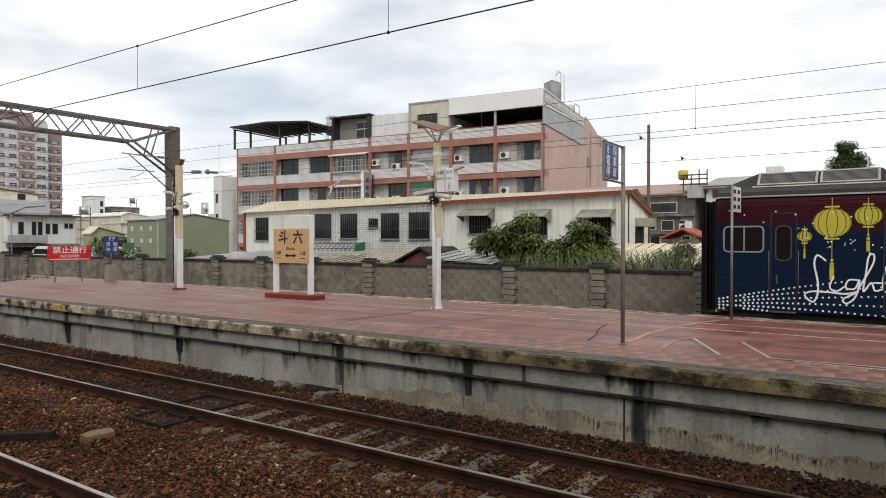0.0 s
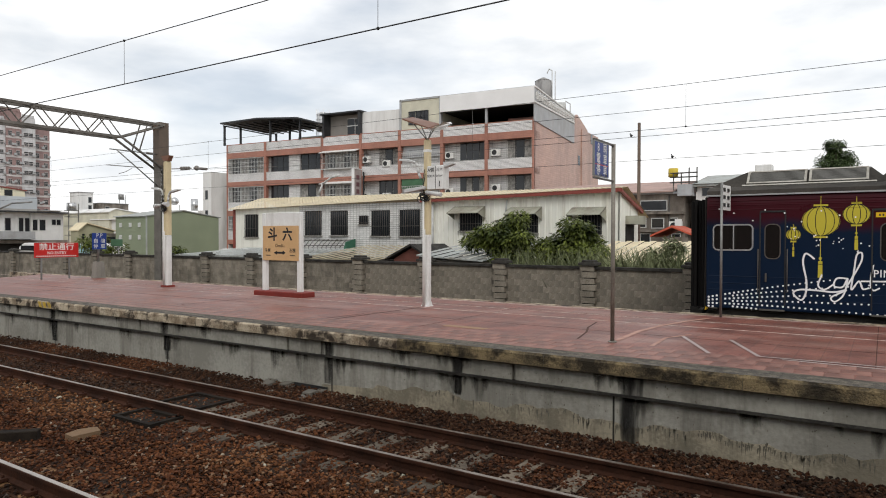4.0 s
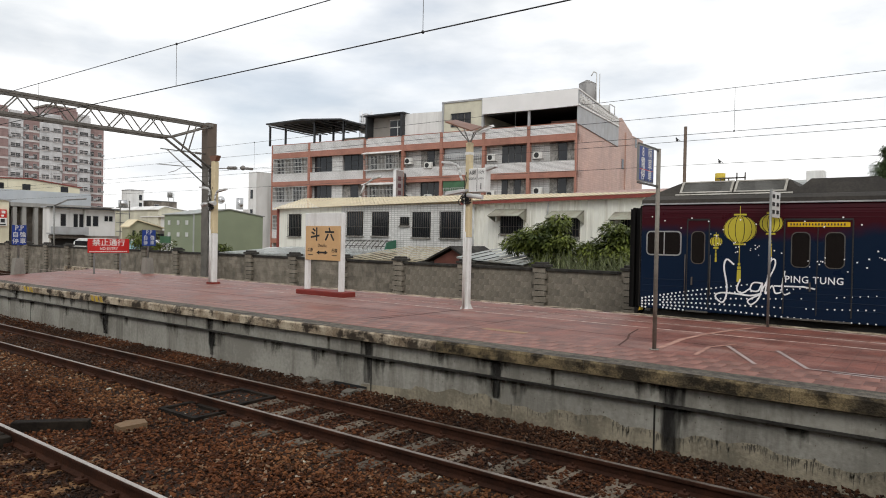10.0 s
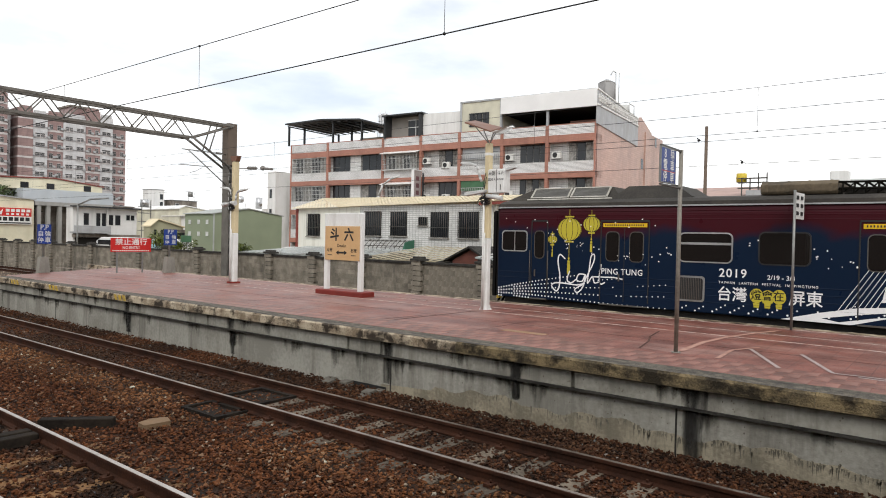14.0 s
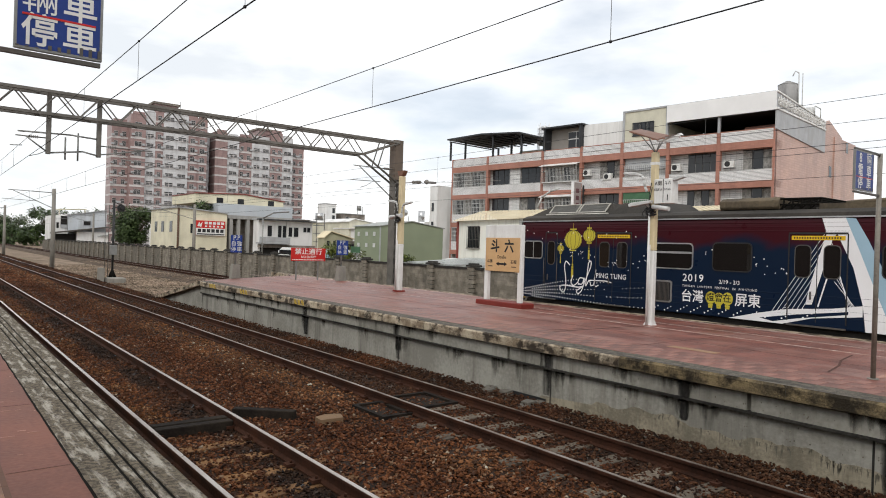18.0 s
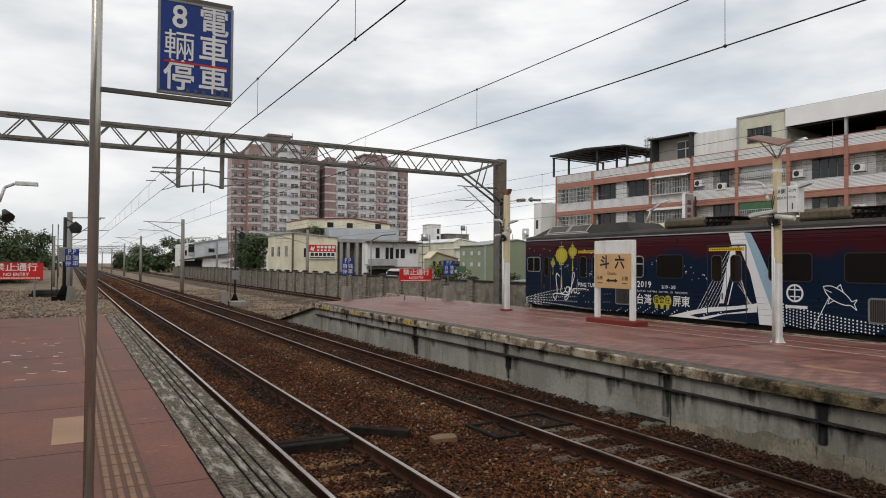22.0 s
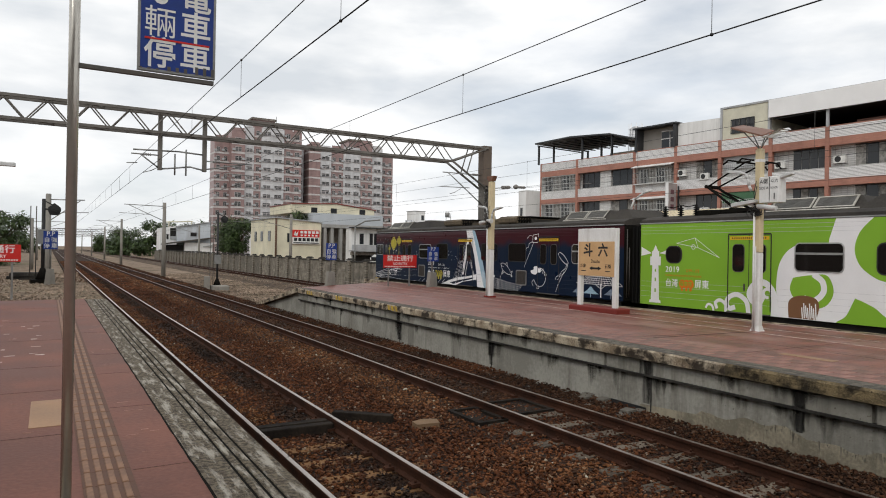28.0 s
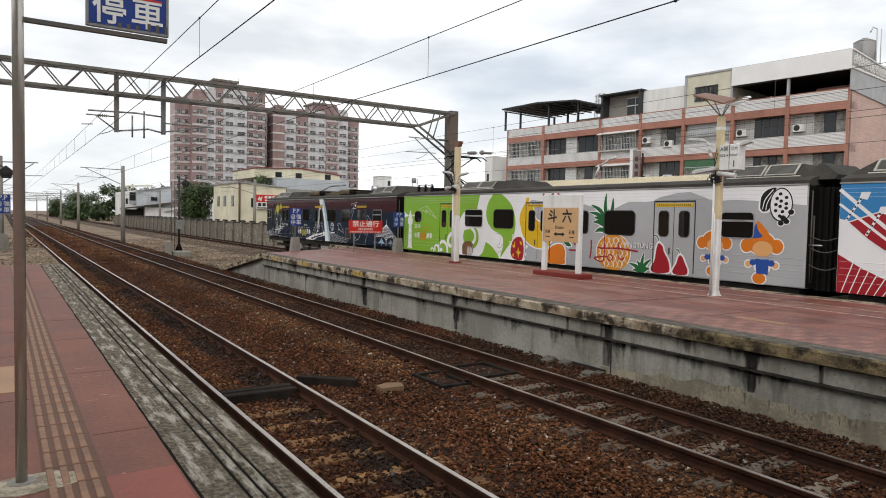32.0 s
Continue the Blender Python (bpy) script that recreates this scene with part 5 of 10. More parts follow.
def signal(x, y, zb, zt, label, flip=1):
    t = thing("railway_signal", x, y, zb, label, "signal", "railway signals")
    part("post", Shape().cyl((x, y, zb), (x, y, zt), 0.07, 10), M_BLACK, t)
    part("base", Shape().box(x - 0.42, x + 0.42, y - 0.3, y + 0.3, zb - 0.12, zb + 0.16).cyl((x, y, zb + 0.16), (x, y, zb + 0.62), 0.26, 10, 0.09), M_SOOT, t)
    cx, cz = x + flip * 0.38, zt - 0.42
    part("head_arm", Shape().cyl((x, y, cz), (cx, y - 0.04, cz), 0.035, 6).cyl((x, y, cz + 0.35), (cx, y - 0.04, cz + 0.15), 0.025, 6), M_BLACK, t)
    hd = part("signal_head", Shape().prism([(cx - 0.15, cz - 0.24), (cx + 0.15, cz - 0.24), (cx + 0.24, cz - 0.05), (cx + 0.22, cz + 0.08), (cx, cz + 0.26), (cx - 0.22, cz + 0.08), (cx - 0.24, cz - 0.05)], 'y', y - 0.14, y - 0.06), M_BLACK, t)
    part("lens_hood", Shape().cyl((cx, y - 0.14, cz), (cx, y - 0.38, cz), 0.11, 10), M_BLACK, hd)
    part("ladder", Shape().cyl((x - 0.25, y + 0.1, zb), (x - 0.25, y + 0.1, zt - 0.3), 0.02, 5).cyl((x - 0.45, y + 0.1, zb), (x - 0.45, y + 0.1, zt - 0.3), 0.02, 5), M_STEELD, t)
    part("box", Shape().cham(x - 0.2, x + 0.2, y - 0.2, y, zb + 1.6, zb + 2.2, 0.02), M_STEEL, t)


signal(9.65, 47, -0.3, 4.7, "black railway signal post with a pentagon head")
signal(-0.21, 33.0, 0.8, 4.25, "black railway signal post near the platform end")
solid("concrete_post", Shape().cham(8.75, 9.1, 46.4, 46.75, -0.42, 0.5, 0.03), M_CONC, "short grey concrete post beside the signal", "post")
st_ = random.Random(6)
for i in range(7):
    ob = solid("concrete_beam", Shape().cham(-0.55, 0.55, -0.09, 0.09, 0.0, 0.15, 0.015), M_CAP, "dark concrete beam in a loose heap past the platform", "beam", group="heap of concrete beams")
    ob.matrix_basis = pose(-1.0 + st_.uniform(-0.15, 0.15), 36.3 + 0.5 * (i % 4) + st_.uniform(-0.06, 0.06), 0.80 + 0.155 * (i // 4), 0, 0, st_.uniform(-14, 14))
solid("relay_cabinet", Shape().cham(9.2, 10.2, 45.8, 46.8, -0.42, -0.1, 0.05), M_CONC, "low grey concrete cable cover", "box")
# left platform fittings
t = thing("lamp_post", -1.9, 20, ZP, "grey lamp post with a speaker on the near platform", "lamp post", "platform lamp posts")
part("post", Shape().cyl((-1.9, 20, ZP), (-1.9, 20, 4.2), 0.06, 10), M_LAMP, t)
part("lamp_arm", Shape().tube([(-1.85, 20, 3.7), (-1.5, 20, 3.8), (-1.4, 20, 4.15), (-1.2, 20, 4.25)], 0.035, 8), M_LAMP, t)
part("lamp_head", Shape().cham(-1.2, -0.72, 19.9, 20.1, 4.22, 4.31, 0.02), M_LAMP, t)
part("speaker", Shape().cyl((-1.4, 20, 3.6), (-1.3, 19.8, 3.42), 0.05, 10, 0.14), M_BLACK, t)

# ---- the train: three coupled cars that pull out ----
def livery_night():
    """Navy side under a maroon dusk with a ragged border."""
    m = mat("navy_and_maroon_livery", (0.012, 0.030, 0.085), 0.32, spec=0.14)
    n, l = m.node_tree.nodes, m.node_tree.links
    b = n["Principled BSDF"]
    co = n.new("ShaderNodeTexCoord")
    sp = n.new("ShaderNodeSeparateXYZ")
    l.new(co.outputs["Object"], sp.inputs["Vector"])
    ns = n.new("ShaderNodeTexNoise")
    ns.inputs["Scale"].default_value, ns.inputs["Detail"].default_value = 0.8, 4
    l.new(co.outputs["Object"], ns.inputs["Vector"])
    ad = n.new("ShaderNodeMath")
    ad.operation = 'MULTIPLY_ADD'
    ad.inputs[1].default_value = 0.9
    l.new(ns.outputs["Fac"], ad.inputs[0])
    l.new(sp.outputs["Z"], ad.inputs[2])
    rp = n.new("ShaderNodeMapRange")
    rp.inputs["From Min"].default_value, rp.inputs["From Max"].default_value = 3.02, 3.24
    l.new(ad.outputs[0], rp.inputs["Value"])
    mx = n.new("ShaderNodeMix")
    mx.data_type = 'RGBA'
    mx.inputs["A"].default_value, mx.inputs["B"].default_value = (0.004, 0.0125, 0.032, 1), (0.044, 0.005, 0.009, 1)
    l.new(rp.outputs["Result"], mx.inputs["Factor"])
    l.new(mx.outputs["Result"], b.inputs["Base Color"])
    return m


L_NIGHT = livery_night()
paint = lambda name, c, r=0.35: mat(name, c, r, scale=1.5, amount=0.25, col2=tuple(v * 0.85 for v in c), spec=0.22)
L_GREEN = paint("lime_green_livery", (0.235, 0.46, 0.04))
L_WHITE = paint("white_livery", (0.86, 0.86, 0.86))
L_GREY = paint("silver_grey_livery", (0.44, 0.445, 0.455))
L_YELLOW = paint("yellow_livery", (0.72, 0.46, 0.02))
L_LANT = paint("lantern_yellow", (0.55, 0.47, 0.05))
L_ORANGE = paint("orange_livery", (0.72, 0.20, 0.02))
L_RED = paint("crimson_livery", (0.36, 0.02, 0.03))
L_BLUE = paint("sky_blue_livery", (0.05, 0.24, 0.52))
L_PALE = paint("pale_blue_livery", (0.34, 0.50, 0.60))
L_DKGREEN = paint("leaf_green_livery", (0.02, 0.13, 0.04))
L_BROWN = paint("brown_livery", (0.20, 0.10, 0.05))
L_BLACK = paint("black_livery", (0.015, 0.015, 0.016))
L_PINE = paint("pineapple_orange", (0.70, 0.30, 0.03))
M_ROOF = mat("sooty_car_roof", (0.056, 0.049, 0.041), 0.85, col2=(0.024, 0.021, 0.018), scale=1.2, fine=20, amount=0.6, bump=0.2)
M_ACBOX = mat("dusty_roof_unit", (0.50, 0.475, 0.42), 0.6, col2=(0.26, 0.24, 0.205), scale=1.5, fine=15, amount=0.6)
M_ACTAN = mat("tan_roof_unit", (0.15, 0.115, 0.072), 0.75, col2=(0.06, 0.047, 0.032), scale=1.5, fine=15, amount=0.6)
M_UNDER = mat("black_underframe", (0.02, 0.019, 0.018), 0.8, col2=(0.04, 0.035, 0.03), scale=2, fine=20)
M_RUBBER = mat("black_rubber", (0.010, 0.0095, 0.009), 0.85, scale=4, bump=0.2, spec=0.15)
M_SILVER = mat("silver_frame", (0.55, 0.55, 0.54), 0.35, 0.8, scale=3)
M_CARGLASS = glass_mat("tinted_car_glass", (0.012, 0.010, 0.009), 0.05)

SX = -1.45   # the side that faces the island platform


def rrect(a0, a1, b0, b1, r, n=4):
    pts = []
    for cx, cy, t0 in ((a1 - r, b1 - r, 0), (a0 + r, b1 - r, 90), (a0 + r, b0 + r, 180), (a1 - r, b0 + r, 270)):
        for i in range(n + 1):
            t = radians(t0 + 90 * i / n)
            pts.append((cx + r * math.cos(t), cy + r * math.sin(t)))
    return pts


class PaintShape(Shape):
    """Flat markings on a car side: o is the distance behind the car's front, z the height."""

    def poly(self, pts):
        b = len(self.v)
        self.v += [(self.x, -o, max(z, 0.985)) for o, z in pts]
        self.x -= 0.00002
        self.face(list(range(b, b + len(pts))))
        return self

    def disc(self, o, z, r, rz=None, n=16):
        return self.poly([(o + r * math.cos(2 * math.pi * i / n), z + (rz or r) * math.sin(2 * math.pi * i / n)) for i in range(n)])

    def stroke(self, pts, w):
        """A brush line through the points."""
        for (o0, z0), (o1, z1) in zip(pts, pts[1:]):
            d = math.hypot(o1 - o0, z1 - z0) or 1
            u, v = -(z1 - z0) / d * w / 2, (o1 - o0) / d * w / 2
            eo, ez = (o1 - o0) / d * w * 0.25, (z1 - z0) / d * w * 0.25
            self.poly([(o0 + u - eo, z0 + v - ez), (o1 + u + eo, z1 + v + ez), (o1 - u + eo, z1 - v + ez), (o0 - u - eo, z0 - v - ez)])
        return self

    def ring(self, o, z, r, w, n=24, a0=0, a1=360):
        return self.stroke([(o + r * math.cos(radians(a0 + (a1 - a0) * i / n)), z + r * math.sin(radians(a0 + (a1 - a0) * i / n))) for i in range(n + 1)], w)

    def words(self, body, o, z, size, squeeze=1.0, align='LEFT', spacing=1.0, shear=0.0):
        text_shape(body, size, 0.0, (0, -1, 0), (0, 0, 1), (self.x, -o, z), squeeze, align, spacing, self, 0, shear)
        return self


LAYERS = [0]


def Paint(lift):
    """A sheet of paint; no two sheets lie in one plane."""
    LAYERS[0] += 1
    s = PaintShape()
    s.x = SX - 0.003 - 0.0013 * lift - (LAYERS[0] * 0.0000073) % 0.0006
    return s


def smooth(pts, n=6):
    """A soft line through the points."""
    out = []
    P = [pts[0]] + list(pts) + [pts[-1]]
    for i in range(1, len(P) - 2):
        for j in range(n):
            t = j / n
            a, b, c, d = P[i - 1], P[i], P[i + 1], P[i + 2]
            out.append(tuple(0.5 * (2 * b[k] + (c[k] - a[k]) * t + (2 * a[k] - 5 * b[k] + 4 * c[k] - d[k]) * t * t + (3 * b[k] - a[k] - 3 * c[k] + d[k]) * t ** 3) for k in (0, 1)))
    return out + [pts[-1]]


def car_window(car, o0, o1, z0, z1, r=0.07, split=None, bar=None, frame=M_SILVER, w=0.03):
    wdw = part("window", Shape().prism(rrect(-o1 - w, -o0 + w, z0 - w, z1 + w, r + w), 'x', SX - 0.014, SX + 0.02), frame, car)
    part("pane", Shape().prism(rrect(-o1, -o0, z0, z1, r), 'x', SX - 0.018, SX), M_CARGLASS, wdw)
    if split:
        part("mullion", Shape().box(SX - 0.024, SX - 0.019, -split - 0.012, -split + 0.012, z0, z1), frame, wdw)
    if bar:
        part("transom", Shape().box(SX - 0.026, SX - 0.019, -o1, -o0, bar - 0.025, bar + 0.025), M_SILVER, wdw)
    return wdw


def car_door(car, o0, o1, leafs, z0=1.08, z1=2.93, mt=None, wz=(2.02, 2.68), strip=True):
    d = part("door", Shape().box(SX - 0.0015, SX + 0.03, -o1, -o0, z0, z1), mt, car)
    s = Shape()
    for o in (o0, o1):
        s.box(SX - 0.012, SX - 0.0045, -o - 0.012, -o + 0.012, z0, z1)
    s.box(SX - 0.016, SX - 0.0045, -o1, -o0, z1 - 0.005, z1 + 0.03)
    part("door_frame", s, M_BLACK, d)
    if leafs > 1:
        part("door_seam", Shape().box(SX - 0.007, SX - 0.0045, -(o0 + o1) / 2 - 0.008, -(o0 + o1) / 2 + 0.008, z0, z1), M_BLACK, d)
    wl = (o1 - o0) / leafs
    for i in range(leafs):
        c = o0 + wl * (i + 0.5)
        hw = min(0.15, wl * 0.28)
        wd = part("door_window", Shape().prism(rrect(-c - hw - 0.02, -c + hw + 0.02, wz[0] - 0.02, wz[1] + 0.02, 0.11), 'x', SX - 0.010, SX), M_STEELD, d)
        part("pane", Shape().prism(rrect(-c - hw, -c + hw, wz[0], wz[1], 0.09), 'x', SX - 0.014, SX), M_CARGLASS, wd)
    s = Shape().box(SX - 0.03, SX - 0.0045, -(o0 + o1) / 2 + 0.10, -(o0 + o1) / 2 + 0.13, 1.55, 1.72)
    part("door_handle", s, M_STEELD, d)
    part("door_step", Shape().box(SX - 0.05, SX + 0.02, -o1, -o0, z0 - 0.10, z0 - 0.07), M_STEELD, d)
    if strip:
        ys = part("warning_strip", Shape().box(SX - 0.009, SX - 0.0046, -o1 + 0.05, -o0 - 0.05, 2.80, 2.89), L_YELLOW, d, "yellow strip with small writing")
        s = Shape()
        for i in range(18):
            o = o0 + 0.1 + i * (o1 - o0 - 0.2) / 18
            s.box(SX - 0.011, SX - 0.0092, -o - 0.025, -o, 2.825, 2.865)
        part("writing", s, M_BLACK, ys)
    return d


def bellows(car, y, d):
    s = Shape()
    for i in range(5):
        s.box(-1.12 - 0.06 * (i % 2), 1.12, y + d * (0.02 + 0.075 * i), y + d * (0.075 + 0.075 * i), 0.95, 3.2 + 0.03 * (i % 2))
    part("gangway_bellows", s, M_RUBBER, car)
    e0, e1 = sorted((y + d * 0.004, y + d * 0.012))
    end = part("end_wall", Shape().box(-1.44, 1.44, e0, e1, 1.0, 3.26), M_SOOT, car, "sooty black end wall")
    for x, z0, z1 in ((-1.34, 1.1, 3.15), (-1.24, 1.1, 2.6)):
        part("end_pipe", Shape().cyl((x, y + d * 0.03, z0), (x, y + d * 0.03, z1), 0.018, 6), M_STEELD, end)


M_LOUV = mat("grey_louvre_slat", (0.17, 0.165, 0.15), 0.6, scale=2, fine=20)


def hood(o0, o1, o2, o3):
    """A roof cover of trapezoid section with sloping ends."""
    s = Shape()
    rings = ((o0, 0.12), (o1, 1.0), (o2, 1.0), (o3, 0.12))
    for o, k in rings:
        for x, z in ((-1.12, 3.40), (-1.0 + 0.28 * (k - 0.12) / 0.88, 3.47 + 0.33 * k), (0.72, 3.47 + 0.33 * k), (1.12, 3.40)):
            s.v.append((x, -o, z))
    for r in range(3):
        for i in range(4):
            a, b = r * 4 + i, r * 4 + (i + 1) % 4
            s.face([a, b, b + 4, a + 4])
    s.face([3, 2, 1, 0])
    s.face([12, 13, 14, 15])
    return s


def louvre_unit(car, o0, o1, o2, nose=0.5, lab="sooty roof unit with two framed louvre panels"):
    """Louvre panels from o0 to o1 on the slope of the cover, then a plain dark hood down to o2."""
    u = part("roof_unit", hood(o0 - nose, o0, o1, o1 + 0.3), M_ROOF, car, lab)

    def slab(a, b, s0, s1, d0, d1):
        """A bar on the slope, between the heights s0 and s1, raised by d0 to d1."""
        f = lambda k, d: (-1.01 + 0.28 * k - 0.76 * d, 3.512 + 0.288 * k + 0.65 * d)
        return Shape().prism([f(s0, d0), f(s1, d0), f(s1, d1), f(s0, d1)], 'y', -b, -a)

    mid = o0 + (o1 - o0) * 0.52
    for a, b in ((o0 + 0.03, mid - 0.02), (mid + 0.02, o1 - 0.03)):
        fr = part("louvre_frame", slab(a, b, 0.06, 0.94, 0.004, 0.012), M_SOOT, u)
        for c, d, e, g in ((a, b, 0.04, 0.12), (a, b, 0.88, 0.97), (a, a + 0.045, 0.12, 0.88), (b - 0.045, b, 0.12, 0.88)):
            part("frame_bar", slab(c, d, e, g, 0.012, 0.035), M_ACBOX, fr, "dusty light metal bar")
        for i in range(9):
            k = 0.15 + 0.08 * i
            part("slat", slab(a + 0.05, b - 0.05, k, k + 0.045, 0.013, 0.026), M_LOUV, fr)
    part("edge_strip", slab(o0 - 0.05, o1 + 0.1, -0.13, -0.04, 0.004, 0.03), M_ACBOX, u)
    part("hood", hood(o1 + 0.1, o1 + 0.38, o2 - 0.45, o2), M_ROOF, u, "plain sooty hood")
    return u


def tan_unit(car, o0, o1):
    a = o0 + (o1 - o0) * 0.61
    u = part("roof_unit", Shape().prism([(-1.0, 3.50), (-1.05, 3.56), (-1.05, 3.70), (-0.92, 3.78), (0.92, 3.78), (1.05, 3.70), (1.05, 3.56), (1.0, 3.50)], 'y', -a, -o0), M_ACTAN, car, "rust-brown box on the roof", bevel=0.02)
    for i in range(4):
        y = -o0 - 0.12 - i * (a - o0 - 0.24) / 3
        part("box_strap", Shape().prism([(-1.056, 3.55), (-1.056, 3.705), (-0.92, 3.786), (-0.9, 3.77), (-1.03, 3.69), (-1.03, 3.55)], 'y', y - 0.02, y + 0.02), M_ACTAN, u)
    for i in range(5):
        y = -a - 0.06 - i * (o1 - a - 0.1) / 4
        part("rack_hoop", Shape().tube([(-0.98, y, 3.47), (-0.95, y - 0.02, 3.72), (0.9, y - 0.02, 3.72)], 0.022, 5), M_SOOT, u)
        if i < 4:
            part("rack_brace", Shape().cyl((-0.97, y, 3.5), (-0.95, y - (o1 - a - 0.1) / 4, 3.7), 0.014, 5), M_SOOT, u)
    for z in (3.73, 3.60, 3.5):
        part("rack_rail", Shape().cyl((-0.965, -a, z), (-0.965, -o1, z - 0.01), 0.022, 6), M_SOOT, u)
    part("rack_core", Shape().box(-0.85, 0.85, -o1 + 0.08, -a - 0.02, 3.47, 3.63), M_ROOF, u)
    for i in range(4):
        y = -o0 - 0.1 - i * (o1 - o0 - 0.2) / 3
        part("insulator_foot", Shape().cyl((-0.95, y, 3.42), (-0.95, y, 3.52), 0.04, 8), M_ROOF, u)


WHEELSETS = []


def car_shell(car, length, side, y_bogies):
    part("body", Shape().prism([(SX, 0.98), (SX, 3.12), (SX + 0.03, 3.27), (-SX - 0.03, 3.27), (-SX, 3.12), (-SX, 0.98)], 'y', -length, 0), side, car, bevel=0.03)
    s = Shape().prism([(SX + 0.01, 3.275), (SX + 0.03, 3.38), (-1.2, 3.46), (-0.7, 3.52), (0.7, 3.52), (1.2, 3.46), (-SX - 0.03, 3.38), (-SX - 0.01, 3.275)], 'y', -length, 0)
    part("roof", s, M_ROOF, car, "sooty dark grey roof")
    part("gutter", Shape().box(SX - 0.02, SX + 0.02, -length, 0, 3.27, 3.30), M_SILVER, car, "thin silver gutter line")
    s = Shape()
    for z in (1.22, 1.36, 1.50, 1.64, 2.99, 3.08, 3.17):
        s.prism([(SX - 0.0055, z), (SX, z + 0.010), (SX, z - 0.010)], 'y', -length + 0.05, -0.05)
    part("side_ribs", s, side, car)
    und = part("underframe", Shape().box(-1.3, 1.3, -length + 0.2, -0.2, 0.72, 0.98), M_UNDER, car)
    r = random.Random(int(length * 100))
    y = -3.9
    while y > -length + 4.6:
        w = r.uniform(0.7, 1.6)
        part("equipment_box", Shape().cham(-1.25, 1.25, y - w, y, 0.28 + r.uniform(0, 0.1), 0.72, 0.03), r.choice([M_UNDER, M_ACBOX, M_UNDER]), und)
        y -= w + r.uniform(0.15, 0.5)
    for yb in y_bogies:
        bg = part("bogie_frame", Shape().box(-1.12, -1.0, -yb - 1.5, -yb + 1.5, 0.38, 0.56).box(1.0, 1.12, -yb - 1.5, -yb + 1.5, 0.38, 0.56).box(-1.0, 1.0, -yb - 0.2, -yb + 0.2, 0.4, 0.6).cyl((-1.06, -yb - 0.2, 0.5), (-1.06, -yb - 0.2, 0.75), 0.13, 10).cyl((-1.06, -yb + 0.2, 0.5), (-1.06, -yb + 0.2, 0.75), 0.13, 10), M_UNDER, und)
        for dy in (-1.05, 1.05):
            ws = Shape()
            for sx in (-0.6, 0.53):
                ws.cyl((sx, 0, 0), (sx + 0.07, 0, 0), 0.43, 20)
                ws.cyl((sx - 0.01, 0, 0), (sx + 0.08, 0, 0), 0.14, 10)
            ws.cyl((-0.6, 0, 0), (0.6, 0, 0), 0.07, 8)
            me = new("wheelset", mesh_of("wheelset", ws, M_RAIL))
            me.parent = car
            me.location = (0, -yb + dy, 0.43)
            WHEELSETS.append((me, -yb + dy))


rd = random.Random(11)
CAR1 = thing("train_car", XB, 4.22, 0, "navy and maroon electric train car painted with yellow lanterns", "train", "train cars", local=True)
car_shell(CAR1, 17.48, L_NIGHT, (2.6, 14.9))
bellows(CAR1, 0, 1)
bellows(CAR1, -17.48, -1)
s = Shape().box(-0.2, 0.2, 0, 0.45, 0.55, 0.8).box(-0.12, 0.12, 0.45, 0.62, 0.5, 0.85)
part("coupler", s, M_UNDER, CAR1)
s = Shape()
for i, x in enumerate((-1.2, -1.0, 1.0, 1.2)):
    s.tube([(x, 0.02, 1.0), (x, 0.14, 0.8), (x, 0.10, 0.55)], 0.03, 6)
part("brake_hoses", s, M_RUBBER, CAR1)
s = Shape()
for i in range(3):
    s.prism([(-1.44 + 0.09 * i, 0.92), (-1.40 + 0.09 * i, 0.92), (-1.36 + 0.09 * i, 1.04), (-1.40 + 0.09 * i, 1.04)], 'y', 0.002, 0.02)
part("hazard_stripes", s, L_YELLOW, CAR1)
part("end_wall", Shape().box(SX + 0.02, -SX - 0.02, 0.0, 0.03, 1.0, 3.25), M_UNDER, CAR1)
car_window(CAR1, 0.16, 0.87, 2.19, 2.67, 0.07, split=0.53)
car_door(CAR1, 1.02, 1.47, 1, mt=L_NIGHT, strip=False)
for o in (0.99, 1.51):
    part("handrail", Shape().cyl((SX - 0.04, -o, 1.35), (SX - 0.04, -o, 2.2), 0.010, 6), M_STEELD, CAR1)
for o0, o1 in ((2.90, 4.06), (8.10, 9.26), (13.44, 14.56)):
    car_door(CAR1, o0, o1, 2, mt=L_NIGHT)
car_window(CAR1, 4.76, 5.82, 2.08, 2.67, 0.09, bar=2.46)
car_window(CAR1, 6.37, 7.27, 2.08, 2.70, 0.09, frame=M_BLACK)
car_window(CAR1, 9.90, 10.95, 2.08, 2.70, 0.09, frame=M_BLACK)
car_window(CAR1, 11.71, 12.73, 2.08, 2.70, 0.09, frame=M_BLACK)
car_window(CAR1, 15.22, 16.06, 2.08, 2.67, 0.09, bar=2.46)
for o in (4.68, 12.18):
    gr = part("side_grille", Shape().prism(rrect(-o - 0.62, -o, 1.21, 1.76, 0.07), 'x', SX - 0.016, SX), M_STEEL, CAR1)
    s = Shape().prism(rrect(-o - 0.58, -o - 0.04, 1.25, 1.72, 0.05), 'x', SX - 0.018, SX)
    part("grille_back", s, M_BLACK, gr)
    for i in range(14):
        part("grille_bar", Shape().box(SX - 0.026, SX - 0.019, -o - 0.07 - i * 0.036, -o - 0.06 - i * 0.036, 1.25, 1.72), M_STEELD, gr)
louvre_unit(CAR1, 0.66, 2.86, 4.84, 0.62)
tan_unit(CAR1, 6.25, 8.55)
tan_unit(CAR1, 10.4, 12.35)
louvre_unit(CAR1, 14.3, 16.2, 17.4)
